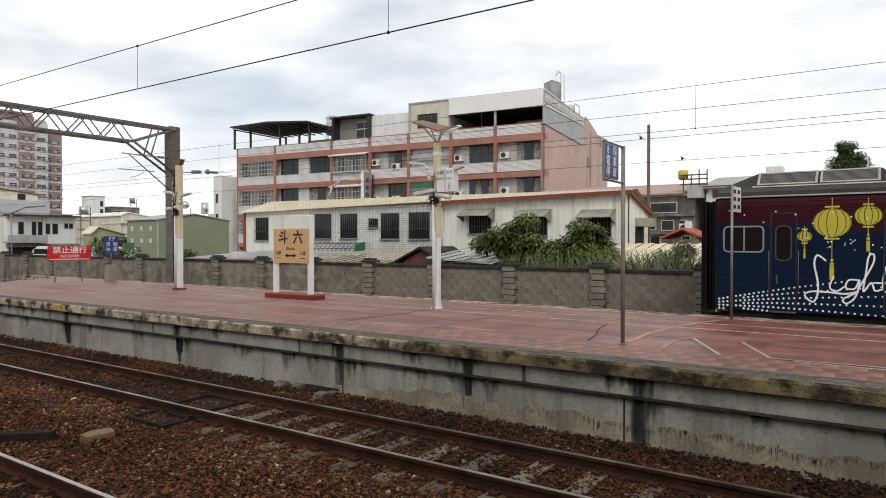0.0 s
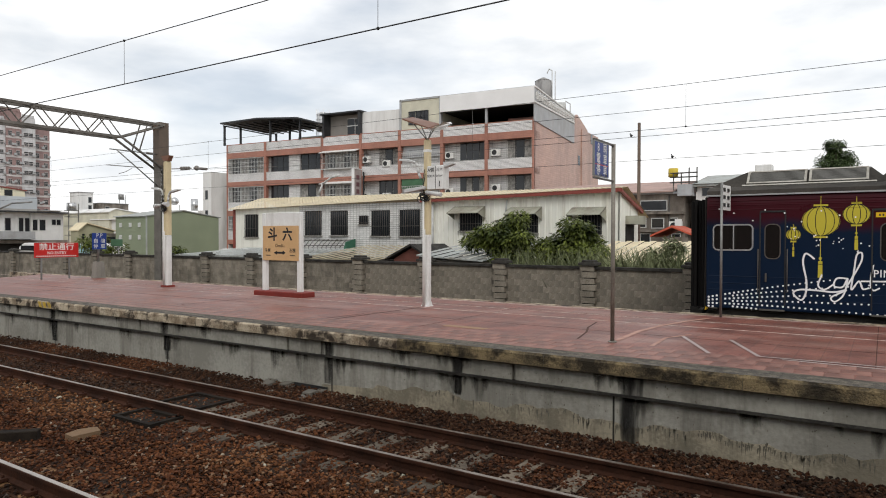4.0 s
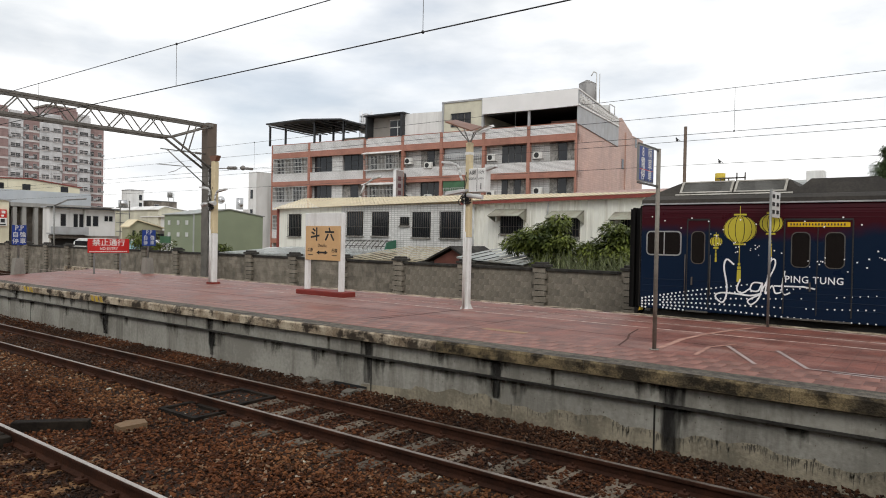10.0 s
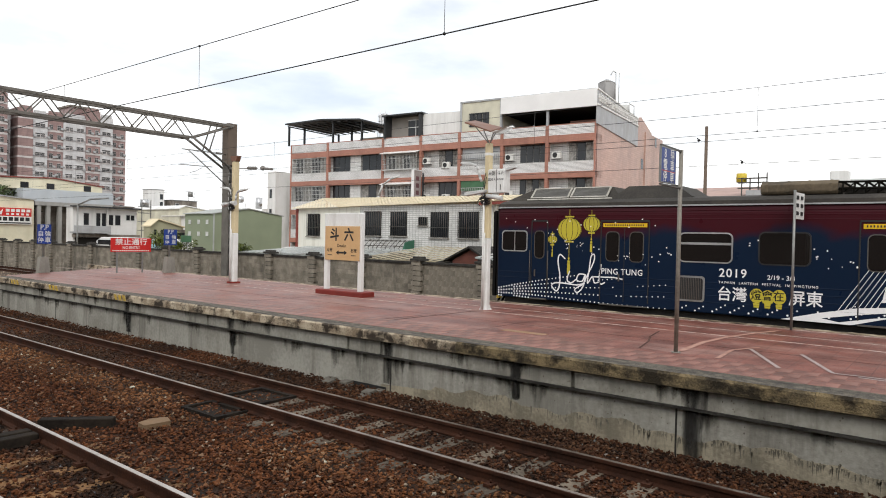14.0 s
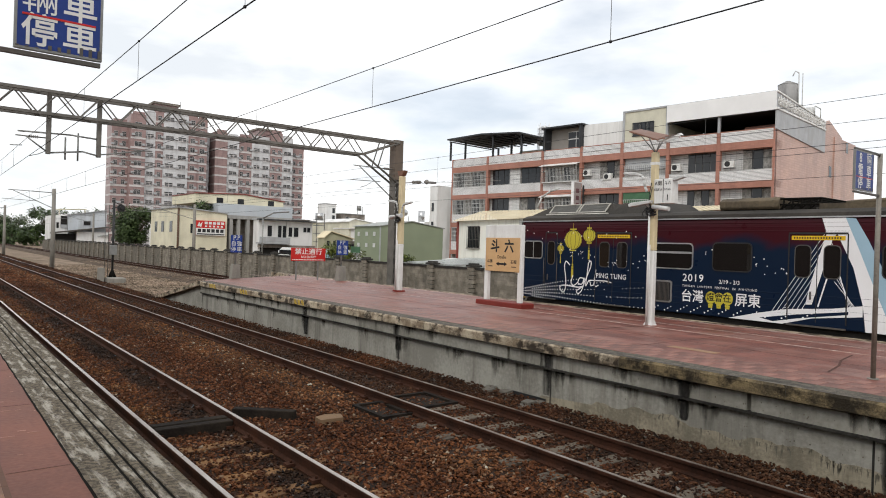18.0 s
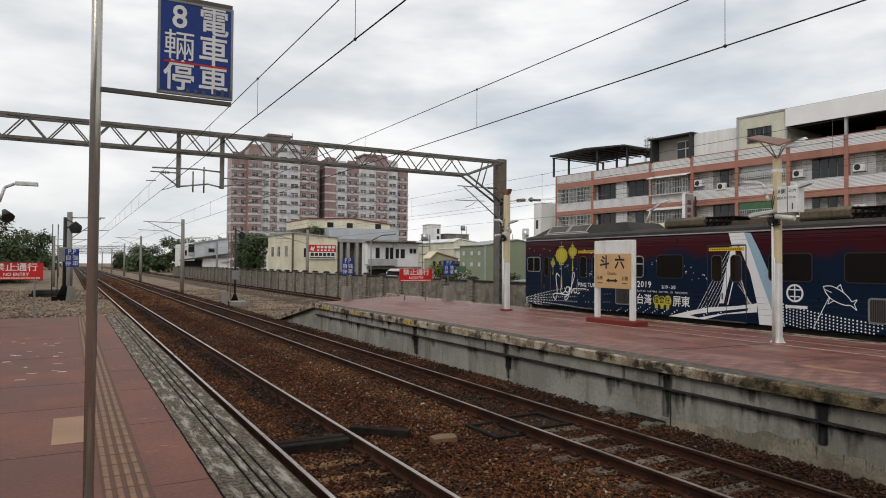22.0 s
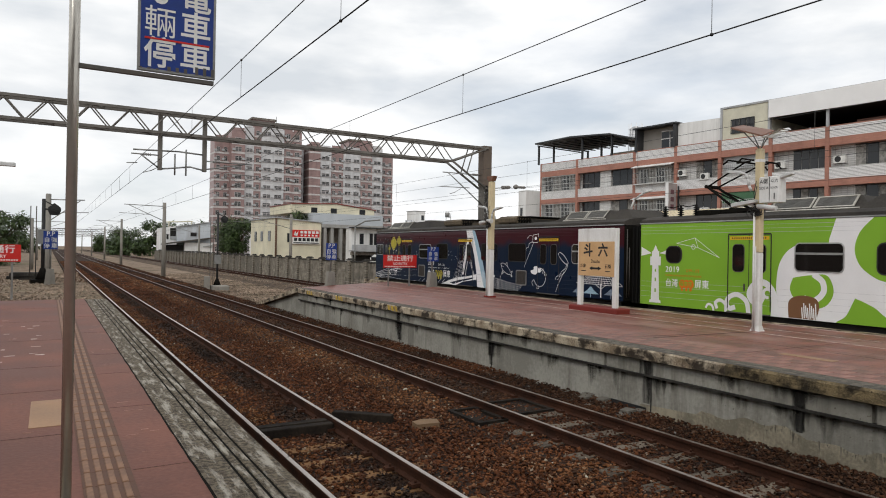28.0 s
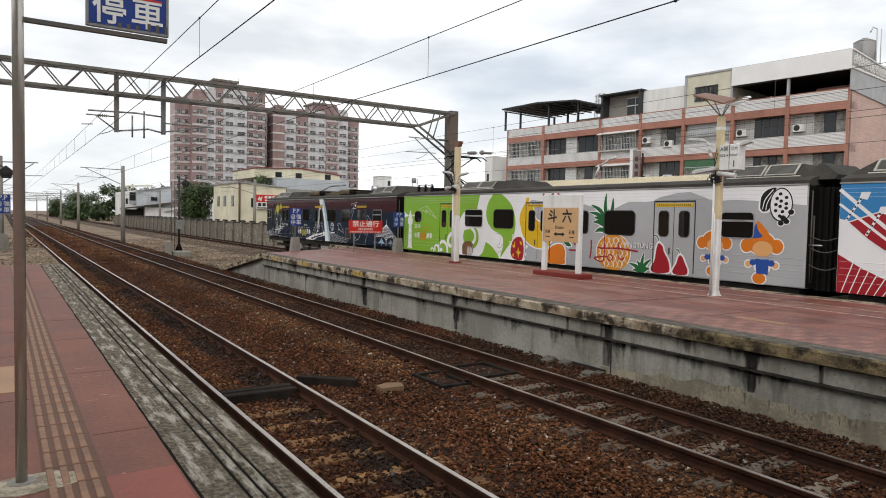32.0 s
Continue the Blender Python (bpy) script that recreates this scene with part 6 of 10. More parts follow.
part("roof_duct", Shape().box(-1.0, -0.6, -10.4, -8.5, 3.47, 3.60).cyl((-0.9, -9.0, 3.6), (-0.9, -10.2, 3.66), 0.05, 8), M_ACTAN, CAR1)

# lanterns
for o, z, r, hz, zl, zt, w in ((2.07, 2.74, 0.32, 0.285, 1.98, 1.66, 0.035), (2.65, 2.865, 0.225, 0.19, 2.46, 2.2, 0.026), (1.61, 2.485, 0.135, 0.115, 2.24, 2.06, 0.016)):
    lan, rib = Paint(1), Paint(2)
    lan.disc(o, z, r, hz, 28).poly([(o - r * 0.38, z + hz), (o + r * 0.38, z + hz), (o + r * 0.38, z + hz + 0.035), (o - r * 0.38, z + hz + 0.035)])
    lan.poly([(o - r * 0.38, z - hz), (o + r * 0.38, z - hz), (o + r * 0.38, z - hz - 0.035), (o - r * 0.38, z - hz - 0.035)])
    lan.stroke([(o, z + hz), (o, z + hz + 0.6 * r)], 0.012).stroke([(o, z - hz), (o, zl)], 0.012).disc(o, zl + 0.05, w * 0.8)
    lan.poly([(o - w, zl), (o + w, zl), (o + w * 1.15, zt), (o - w * 1.15, zt)])
    for f in (-0.97, -0.72, -0.28, 0.28, 0.72, 0.97):
        rib.stroke([(o + r * f * math.cos(t), z + hz * math.sin(t)) for t in np.linspace(-1.45, 1.45, 9)], 0.012)
    rib.stroke([(o - w, zl - 0.06), (o + w, zl - 0.06)], 0.012)
    one = part("lantern_painting", lan, L_LANT, CAR1, "painted yellow paper lantern")
    part("lantern_ribs", rib, L_BLACK, one)
# white script, words and dots
w = Paint(1)
w.stroke(smooth([(1.97, 2.02), (1.83, 2.12), (1.78, 1.95), (1.84, 1.6), (1.83, 1.35), (1.75, 1.22), (1.62, 1.34), (1.72, 1.42), (2.0, 1.42), (2.3, 1.40), (2.5, 1.45)]), 0.034)
w.stroke(smooth([(2.10, 1.72), (2.04, 1.52), (2.14, 1.44), (2.30, 1.55)]), 0.03)
w.stroke(smooth([(2.52, 1.66), (2.35, 1.66), (2.30, 1.52), (2.44, 1.50), (2.52, 1.66), (2.46, 1.36), (2.32, 1.22), (2.26, 1.30), (2.5, 1.44)]), 0.03)
w.stroke(smooth([(2.50, 1.5), (2.72, 1.95), (2.74, 2.14), (2.66, 2.10), (2.62, 1.8), (2.58, 1.46), (2.70, 1.62), (2.76, 1.48), (2.86, 1.5)]), 0.03)
w.stroke(smooth([(2.92, 1.92), (2.88, 1.6), (2.92, 1.46), (3.02, 1.5)]), 0.03).stroke([(2.74, 1.62), (3.25, 1.63), (3.45, 1.60)], 0.03)
part("white_script", w, L_WHITE, CAR1)
for body, o, z, size, sq, sp_ in (("PING TUNG", 2.92, 1.76, 0.19, 0.92, 1.1), ("2019", 5.58, 1.85, 0.25, 1.0, 1.15), ("2/19 - 3/3", 6.52, 1.80, 0.13, 1.0, 1.0), ("TAIWAN  LANTERN  FESTIVAL  IN  PINGTUNG", 5.58, 1.655, 0.075, 0.9, 1.35), ("台灣", 5.55, 1.40, 0.32, 0.95, 1.0), ("屏東", 6.92, 1.40, 0.32, 0.95, 1.0)):
    part("white_lettering", Paint(1).words(body, o, z, size, sq, spacing=sp_), L_WHITE, CAR1)
for i in range(3):
    y2 = Paint(1)
    y2.disc(6.33 + i * 0.21, 1.42 - 0.02 * (i % 2), 0.13, 0.15)
    y2.poly([(6.27 + i * 0.21, 1.27), (6.39 + i * 0.21, 1.27), (6.38 + i * 0.21, 1.18), (6.28 + i * 0.21, 1.18)])
    part("small_lantern", y2, L_LANT, CAR1)
part("lantern_characters", Paint(2).words("燈會在", 6.22, 1.42, 0.215, 0.97), L_BLACK, CAR1)
dots = Paint(1)
for row in range(0, 13, 2):
    o = 0.06 + 0.03 * (row % 4)
    while o < 4.55:
        z = 1.09 + (row - 5.0) * 0.014 + o * (row - 4.6) * 0.026 + 0.02 * math.sin(1.4 * o)
        if 1.0 < z < 1.62 and not (row % 4 and o < 0.5) and not (2.9 < o < 4.1 and rd.random() < 0.35):
            dots.disc(o, z, max(0.010, 0.024 - 0.003 * o * (0.4 + 0.06 * row)), n=8)
        o += 0.078 + 0.012 * o
for j in range(11):
    for i in range(6):
        o, z = 4.75 + 0.36 * j + 0.085 * i, 1.01 + 0.05 * i + 0.01 * j
        if not (4.6 < o < 5.4 and z > 1.16) and not (5.4 < o < 7.7 and z > 1.2):
            dots.disc(o, z, 0.021 - 0.0015 * i, n=8)
for row in range(7):
    o = 10.0
    while o < 12.6 - 0.1 * row:
        dots.disc(o, 1.62 - 0.2 * (o - 10.0) ** 0.8 - row * 0.07 + 0.05 * math.sin(o), 0.02, n=7)
        o += 0.085
for i in range(90):
    o = rd.uniform(1.5, 8.2)
    dots.disc(o, 2.32 + 0.22 * math.sin(1.3 * o) + rd.gauss(0, 0.07), rd.uniform(0.01, 0.019), n=6)
for i in range(14):
    o = 0.2 + 0.9 * i / 3 + rd.uniform(0, 0.1)
    dots.disc(o, 2.98 - 0.1 * (i % 3) + rd.uniform(-0.05, 0.05), 0.017, n=6)
part("painted_dots", dots, L_WHITE, CAR1, kind="stuff")
# the painted bridge: pylon, sail, deck and stays
part("bridge_sail", Paint(1).poly([(9.0, 3.26), (9.2, 3.26), (9.5, 2.66), (9.78, 2.0), (10.1, 0.98), (9.62, 0.98), (9.56, 1.5), (9.37, 2.24), (9.05, 2.94), (8.96, 2.81), (8.90, 2.5), (8.85, 2.94), (8.75, 3.26)]), L_WHITE, CAR1, "white painted bridge sail")
part("bridge_leg", Paint(1.2).poly([(8.80, 3.2), (8.96, 2.81), (8.81, 2.23), (8.6, 1.45), (8.47, 1.44), (8.52, 1.7), (8.68, 2.36), (8.85, 2.94)]), L_WHITE, CAR1)
part("bridge_shade", Paint(2).poly([(9.2, 3.26), (9.39, 3.24), (9.62, 2.82), (9.92, 2.18), (10.14, 1.6), (10.3, 0.98), (10.1, 0.98), (9.9, 1.5), (9.68, 2.05), (9.45, 2.65)]), L_PALE, CAR1)
part("bridge_deck", Paint(1.4).poly([(6.78, 0.99), (7.5, 1.18), (8.09, 1.31), (9.0, 1.4), (9.56, 1.5), (9.56, 1.28), (8.6, 1.16), (8.0, 0.985)]), L_WHITE, CAR1)
part("deck_gap", Paint(1.8).poly([(7.5, 1.07), (8.2, 1.2), (9.3, 1.36), (9.3, 1.30), (8.3, 1.13), (7.8, 1.02)]), L_NIGHT, CAR1)
for i in range(7):
    part("bridge_stay", Paint(1).stroke([(8.84 - 0.035 * i, 2.98 - 0.2 * i), (7.75 + 0.11 * i, 1.2 + 0.025 * i)], 0.010), L_WHITE, CAR1)
for i in range(6):
    part("bridge_stay", Paint(1).stroke([(8.95 + 0.015 * i, 2.75 - 0.16 * i), (9.3 + 0.03 * i, 1.42)], 0.010), L_WHITE, CAR1)
part("bridge_mast", Paint(1).stroke([(8.93, 2.2), (8.72, 1.42)], 0.03), L_WHITE, CAR1)
# white line drawings
d = Paint(1)
d.ring(10.54, 1.79, 0.19, 0.045).stroke([(10.40, 1.87), (10.68, 1.87)], 0.03).stroke([(10.54, 1.96), (10.54, 1.64)], 0.03).stroke([(10.42, 1.71), (10.66, 1.71)], 0.03)
for i in range(6):
    d.stroke([(10.32 + 0.09 * i, 1.47), (10.38 + 0.09 * i, 1.47)], 0.07)
part("white_emblem", d, L_WHITE, CAR1)
part("fish_drawing", Paint(1).stroke(smooth([(11.22, 1.97), (11.4, 1.98), (11.62, 1.88), (11.78, 1.74), (11.84, 1.66), (11.95, 1.7), (11.9, 1.6), (11.94, 1.48), (11.82, 1.57), (11.66, 1.58), (11.42, 1.68), (11.28, 1.82), (11.22, 1.97)]), 0.018).stroke([(11.5, 1.93), (11.6, 2.02), (11.66, 1.86)], 0.016).stroke([(11.36, 1.72), (11.32, 1.58), (11.46, 1.66)], 0.016).stroke([(11.26, 1.9), (11.4, 1.84)], 0.014), L_WHITE, CAR1)
part("fish_string", Paint(1).stroke([(11.34, 1.72), (11.04, 1.13), (10.98, 1.0)], 0.014), L_WHITE, CAR1)
part("kite_drawing", Paint(1).stroke([(13.12, 2.76), (13.15, 3.02), (13.46, 3.06), (13.42, 2.76), (13.12, 2.76)], 0.018).stroke(smooth([(13.14, 2.98), (12.96, 3.0), (12.86, 2.94), (12.8, 2.9)]), 0.018).stroke(smooth([(13.1, 2.78), (12.94, 2.72), (12.9, 2.6), (12.78, 2.56), (12.75, 2.43)]), 0.018).disc(13.3, 2.9, 0.07, 0.06), L_WHITE, CAR1)
part("kite_string", Paint(1).stroke([(13.2, 2.78), (12.65, 1.86)], 0.014), L_WHITE, CAR1)
part("round_drawing", Paint(1).ring(13.55, 1.54, 0.32, 0.02, 28, -160, 125).stroke(smooth([(13.22, 1.46), (13.12, 1.34), (13.18, 1.24)]), 0.02).stroke([(13.42, 1.25), (13.4, 1.14), (13.5, 1.14), (13.52, 1.24)], 0.018).disc(13.72, 1.7, 0.022).stroke(smooth([(13.62, 1.76), (13.66, 1.8), (13.7, 1.76)]), 0.014).ring(13.86, 1.64, 0.05, 0.018, 12), L_WHITE, CAR1)
part("white_ears", Paint(1).poly(smooth([(13.3, 1.62), (13.1, 1.66), (13.04, 1.76), (13.2, 1.8), (13.22, 1.9), (13.38, 1.92), (13.46, 1.84), (13.6, 1.84), (13.58, 1.72), (13.44, 1.7), (13.3, 1.62)])), L_WHITE, CAR1)
part("squid_drawing", Paint(1).stroke(smooth([(14.52, 2.38), (14.6, 2.42), (14.78, 2.34), (14.95, 2.18), (15.02, 2.06), (14.9, 2.04), (14.7, 2.16), (14.56, 2.3), (14.52, 2.38)]), 0.018).stroke(smooth([(14.96, 2.06), (14.9, 1.9), (14.72, 1.8), (14.6, 1.66), (14.44, 1.6), (14.38, 1.5)]), 0.016).stroke(smooth([(15.0, 2.02), (14.94, 1.86), (14.8, 1.72), (14.62, 1.62), (14.5, 1.5)]), 0.016), L_WHITE, CAR1)
part("squid_string", Paint(1).stroke([(14.82, 1.78), (14.5, 1.3), (14.42, 1.08)], 0.014), L_WHITE, CAR1)
d = Paint(1)
d.stroke([(16.55, 1.96), (16.55, 2.22)], 0.025)
for i in range(8):
    t = i / 7
    d.stroke([(16.55 - 1.12 * t, 2.0 - 0.55 * t ** 0.7), (16.55 + 0.90 * t, 2.0 - 0.58 * t ** 0.7)], 0.014)
for i in range(15):
    u = -1.12 + 2.02 * i / 14
    d.stroke([(16.55, 2.02), (16.55 + u, 1.44)], 0.012)
d.stroke([(16.55, 1.45), (16.55, 1.05)], 0.05).stroke([(16.35, 1.42), (16.55, 1.3), (16.75, 1.42)], 0.02)
part("pavilion_drawing", d, L_WHITE, CAR1)
L_DIMB = paint("dim_blue_grey_livery", (0.20, 0.25, 0.32))
for o, r, mt_ in ((15.46, 0.2, L_DIMB), (16.1, 0.36, L_PALE), (16.98, 0.3, L_DIMB), (17.28, 0.16, L_DIMB)):
    part("small_pavilion", Paint(1).poly([(o - r, 1.13), (o - r * 0.4, 1.17 + r * 0.22), (o, 1.15 + r * 0.62), (o + r * 0.4, 1.17 + r * 0.22), (o + r, 1.13)]).stroke([(o, 1.13), (o, 1.02)], 0.03), mt_, CAR1)

# second car: green and grey with fruit
CAR2 = thing("train_car", XB, 4.22 - 18.13, 0, "lime green and silver electric train car painted with fruit", "train", "train cars", local=True)
car_shell(CAR2, 17.63, L_GREY, (2.6, 15.0))
bellows(CAR2, 0, 1)
bellows(CAR2, -17.63, -1)
for z in (1.52, 1.90, 2.16):
    part("jumper_cable", Shape().tube([(-1.36, -17.64 - 0.66 * i / 8, z - 0.10 * math.sin(math.pi * i / 8)) for i in range(9)], 0.013, 6), M_STEELD, CAR2)
part("end_grab_bar", Shape().cyl((-1.40, -17.645, 1.95), (-1.40, -17.95, 1.95), 0.016, 8), M_SILVER, CAR2, "short silver bar")
part("green_panel", Paint(0).poly([(0.02, 0.93), (7.9, 0.93), (7.9, 3.26), (0.02, 3.26)]), L_GREEN, CAR2)
sweep = smooth([(5.58, 3.26), (5.44, 2.82), (5.38, 2.68), (4.9, 2.71), (4.53, 2.58), (4.28, 2.23), (4.21, 1.71), (4.24, 1.24), (4.06, 0.95)])
part("white_sweep", Paint(1).poly(sweep + [(8.2, 0.95), (8.2, 1.65), (8.3, 2.98), (8.3, 3.26)]), L_WHITE, CAR2, "white swirl on the green side")
ridge = [(8.28, 2.96), (8.49, 3.04), (8.95, 2.99), (9.45, 2.96), (9.91, 2.93), (10.34, 2.95), (10.83, 2.89), (11.13, 2.82), (11.7, 2.74), (12.1, 2.75), (12.39, 2.86), (12.62, 2.94), (13.17, 2.93), (13.43, 2.95), (13.68, 3.05), (14.26, 3.16), (14.63, 3.17), (14.82, 3.10), (15.04, 3.03), (15.21, 2.96), (15.5, 2.94), (15.9, 2.96), (16.4, 2.93), (17.0, 2.88), (17.6, 2.82)]
part("white_sky_field", Paint(1).poly([(8.28, 3.26)] + ridge + [(17.6, 3.26)]), L_WHITE, CAR2)
ring_pts = smooth([(6.36, 3.26), (6.09, 2.97), (5.98, 2.64), (6.02, 2.38), (6.15, 2.17), (6.43, 1.97), (6.75, 1.87), (6.97, 1.72), (6.99, 1.4), (6.87, 1.04), (7.19, 1.35), (7.5, 1.67), (7.65, 2.08), (7.62, 2.48), (7.44, 2.85), (7.16, 3.09), (6.85, 3.26)])
part("green_round", Paint(2).poly(ring_pts), L_GREEN, CAR2)
part("green_corner", Paint(2).poly(smooth([(6.0, 1.54), (6.25, 1.44), (6.48, 1.3), (6.75, 0.96), (5.66, 0.96), (5.82, 1.15), (6.0, 1.54)])), L_GREEN, CAR2)
part("green_hook", Paint(2).poly(smooth([(4.62, 1.92), (5.0, 1.99), (5.4, 2.0), (5.55, 1.66), (5.42, 1.36), (5.15, 1.24), (4.9, 1.28), (4.68, 1.42), (4.55, 1.66), (4.62, 1.92)])), L_GREEN, CAR2)
part("white_hook", Paint(3).stroke(smooth([(5.12, 2.0), (5.3, 1.86), (5.33, 1.64), (5.18, 1.46), (4.96, 1.38), (4.88, 1.48)]), 0.13), L_WHITE, CAR2)
for pts, wd in (([(4.16, 0.98), (4.15, 1.5), (3.93, 1.76), (3.66, 1.72), (3.52, 1.5), (3.6, 1.32), (3.78, 1.3), (3.86, 1.42)], 0.15), ([(3.5, 0.98), (3.44, 1.28), (3.2, 1.44), (2.98, 1.38), (2.88, 1.22), (2.97, 1.09), (3.1, 1.12)], 0.12), ([(2.86, 0.98), (2.85, 1.17), (2.7, 1.27), (2.56, 1.2), (2.6, 1.07)], 0.085), ([(2.5, 0.99), (2.46, 1.11), (2.34, 1.14), (2.27, 1.05)], 0.06)):
    part("white_scroll", Paint(3).stroke(smooth(pts), wd), L_WHITE, CAR2)
part("scroll_eye", Paint(3).ring(3.99, 1.52, 0.10, 0.07, 16, 30, 280), L_WHITE, CAR2)
tw_ = Paint(3)
tw_.poly([(0.36, 1.05), (0.78, 1.05), (0.76, 1.13), (0.38, 1.13)]).poly([(0.42, 1.13), (0.72, 1.13), (0.68, 2.1), (0.46, 2.1)]).poly([(0.38, 2.1), (0.76, 2.1), (0.76, 2.35), (0.38, 2.35)]).poly([(0.44, 2.35), (0.70, 2.35), (0.70, 2.5), (0.44, 2.5)]).poly([(0.48, 2.5), (0.66, 2.5), (0.57, 2.68)])
tw_.poly([(0.44, 2.44), (0.05, 2.62), (0.05, 2.36)]).poly([(0.70, 2.44), (1.35, 2.66), (1.35, 2.36)])
lh = part("painted_lighthouse", tw_, L_WHITE, CAR2)
part("lighthouse_windows", Paint(4).poly([(0.55, 1.35), (0.6, 1.35), (0.6, 1.45), (0.55, 1.45)]).poly([(0.55, 1.65), (0.6, 1.65), (0.6, 1.75), (0.55, 1.75)]).poly([(0.55, 1.92), (0.6, 1.92), (0.6, 2.0), (0.55, 2.0)]), L_GREEN, lh)
part("white_year", Paint(3).words("2019", 0.93, 2.0, 0.22, 1.0, spacing=1.1), L_WHITE, CAR2)
part("white_characters", Paint(3).words("台灣", 0.93, 1.62, 0.23, 0.95), L_WHITE, CAR2)
part("white_characters", Paint(3).words("屏東", 1.90, 1.62, 0.24, 0.95), L_WHITE, CAR2)
part("kite_drawing", Paint(3).stroke([(1.3, 2.72), (1.9, 2.86), (2.65, 2.35), (2.0, 2.6), (1.3, 2.72)], 0.012).stroke([(1.9, 2.86), (2.0, 2.6)], 0.012).ring(1.85, 2.62, 0.06, 0.015), L_WHITE, CAR2)
L_OLIVE = paint("olive_line", (0.30, 0.27, 0.20))
part("fine_outline", Paint(3).stroke(smooth([(6.6, 1.86), (6.78, 1.84), (6.84, 1.68), (6.8, 1.5), (6.66, 1.42), (6.82, 1.36), (7.0, 1.52)]), 0.016).stroke(smooth([(6.62, 1.1), (6.8, 1.22), (6.95, 1.26), (7.1, 1.38)]), 0.014).stroke(smooth([(7.1, 1.85), (7.2, 1.7), (7.12, 1.55), (7.22, 1.44)]), 0.014), L_OLIVE, CAR2)
part("orange_date", Paint(3).words("2/19 - 3/3", 1.62, 1.98, 0.11), L_ORANGE, CAR2)
part("orange_words", Paint(3).words("TAIWAN LANTERN FESTIVAL IN PINGTUNG", 0.93, 1.835, 0.065, 0.85, spacing=1.1), L_ORANGE, CAR2)
for i in range(3):
    part("orange_lantern", Paint(3).disc(1.50 + 0.14 * i, 1.62, 0.10, 0.12).disc(1.5 + 0.14 * i, 1.47, 0.04), L_ORANGE, CAR2)
part("lantern_characters", Paint(4).words("燈會在", 1.42, 1.62, 0.14, 0.97), L_GREEN, CAR2)
part("painted_brown_hut", Paint(4).poly(smooth([(4.53, 1.0), (4.53, 1.38), (4.78, 1.52), (5.12, 1.49), (5.24, 1.31), (5.17, 1.0)])), L_BROWN, CAR2)
bs = Paint(5)
for i in range(8):
    bs.stroke([(4.86 + 0.045 * i, 1.0 + 0.02 * (i % 3)), (4.84 + 0.045 * i, 1.25 + 0.05 * ((i * 5) % 3))], 0.026)
part("hut_figures", bs, L_WHITE, CAR2)


def outlined(name, pts, mt, lift, label="", w=0.045, soft=True):
    """A painted shape with its white outline."""
    pts = smooth(pts + pts[:1]) if soft else pts + pts[:1]
    one = part(name, Paint(lift).poly(pts[:-1]), mt, CAR2, label)
    part("outline", Paint(lift + 0.4).stroke(pts, w), L_WHITE, one)
    return one


# bananas, dragon fruit, mango
bn = outlined("painted_bananas", [(8.16, 3.13), (8.35, 3.13), (8.36, 2.96), (8.55, 2.82), (8.66, 2.52), (8.78, 2.38), (8.94, 2.34), (9.16, 2.42), (9.28, 2.53), (9.48, 2.55), (9.59, 2.38), (9.47, 2.23), (9.62, 2.12), (9.62, 1.86), (9.43, 1.63), (9.3, 1.48), (8.94, 1.43), (8.55, 1.49), (8.15, 1.71), (7.93, 2.06), (7.85, 2.41), (7.93, 2.68), (8.14, 2.98)], L_YELLOW, 2, "painted yellow bananas")
tips = Paint(3)
for o, z in ((9.60, 2.40), (9.65, 2.02), (9.62, 1.84), (9.43, 1.6)):
    tips.disc(o, z, 0.03, 0.05, 8)
part("banana_tips", tips, L_BLACK, bn)
part("banana_seams", Paint(3).stroke(smooth([(8.7, 2.4), (8.9, 2.16), (9.2, 2.18), (9.48, 2.24)]), 0.014).stroke(smooth([(8.6, 2.2), (8.85, 1.95), (9.15, 1.84), (9.4, 1.66)]), 0.014), L_ORANGE, bn)
df = outlined("painted_dragon_fruit", [(7.36, 1.6), (7.53, 1.62), (7.5, 1.86), (7.68, 1.8), (7.75, 1.96), (7.86, 1.84), (7.93, 2.14), (8.0, 1.82), (8.18, 1.74), (8.12, 1.56), (8.34, 1.48), (8.16, 1.34), (8.27, 1.2), (8.12, 1.1), (8.02, 0.99), (7.61, 1.0), (7.42, 1.06), (7.34, 1.26), (7.42, 1.36)], L_WHITE, 2, "painted crimson dragon fruit", 0.03, False)
part("fruit_flesh", Paint(3).poly(smooth([(7.44, 1.4), (7.55, 1.66), (7.8, 1.78), (8.02, 1.74), (8.12, 1.45), (8.11, 1.15), (8.0, 1.0), (7.61, 1.02), (7.44, 1.18), (7.44, 1.4)])), L_RED, df)
part("fruit_scales", Paint(4).poly([(7.72, 1.26), (7.8, 1.3), (7.84, 1.45), (7.88, 1.3), (8.0, 1.27), (7.9, 1.2), (7.86, 1.06), (7.81, 1.2)]).poly([(7.5, 1.5), (7.6, 1.5), (7.66, 1.66), (7.68, 1.46), (7.6, 1.38)]).poly([(7.9, 1.66), (8.02, 1.6), (8.0, 1.5), (7.94, 1.54)]).poly([(7.5, 1.14), (7.6, 1.22), (7.62, 1.08)]), L_YELLOW, df)
mg = outlined("painted_mango", [(9.2, 1.22), (9.31, 1.42), (9.45, 1.54), (9.72, 1.64), (10.0, 1.63), (10.14, 1.42), (10.13, 1.2), (10.08, 0.99), (9.28, 0.99)], L_ORANGE, 2, "painted orange mango")
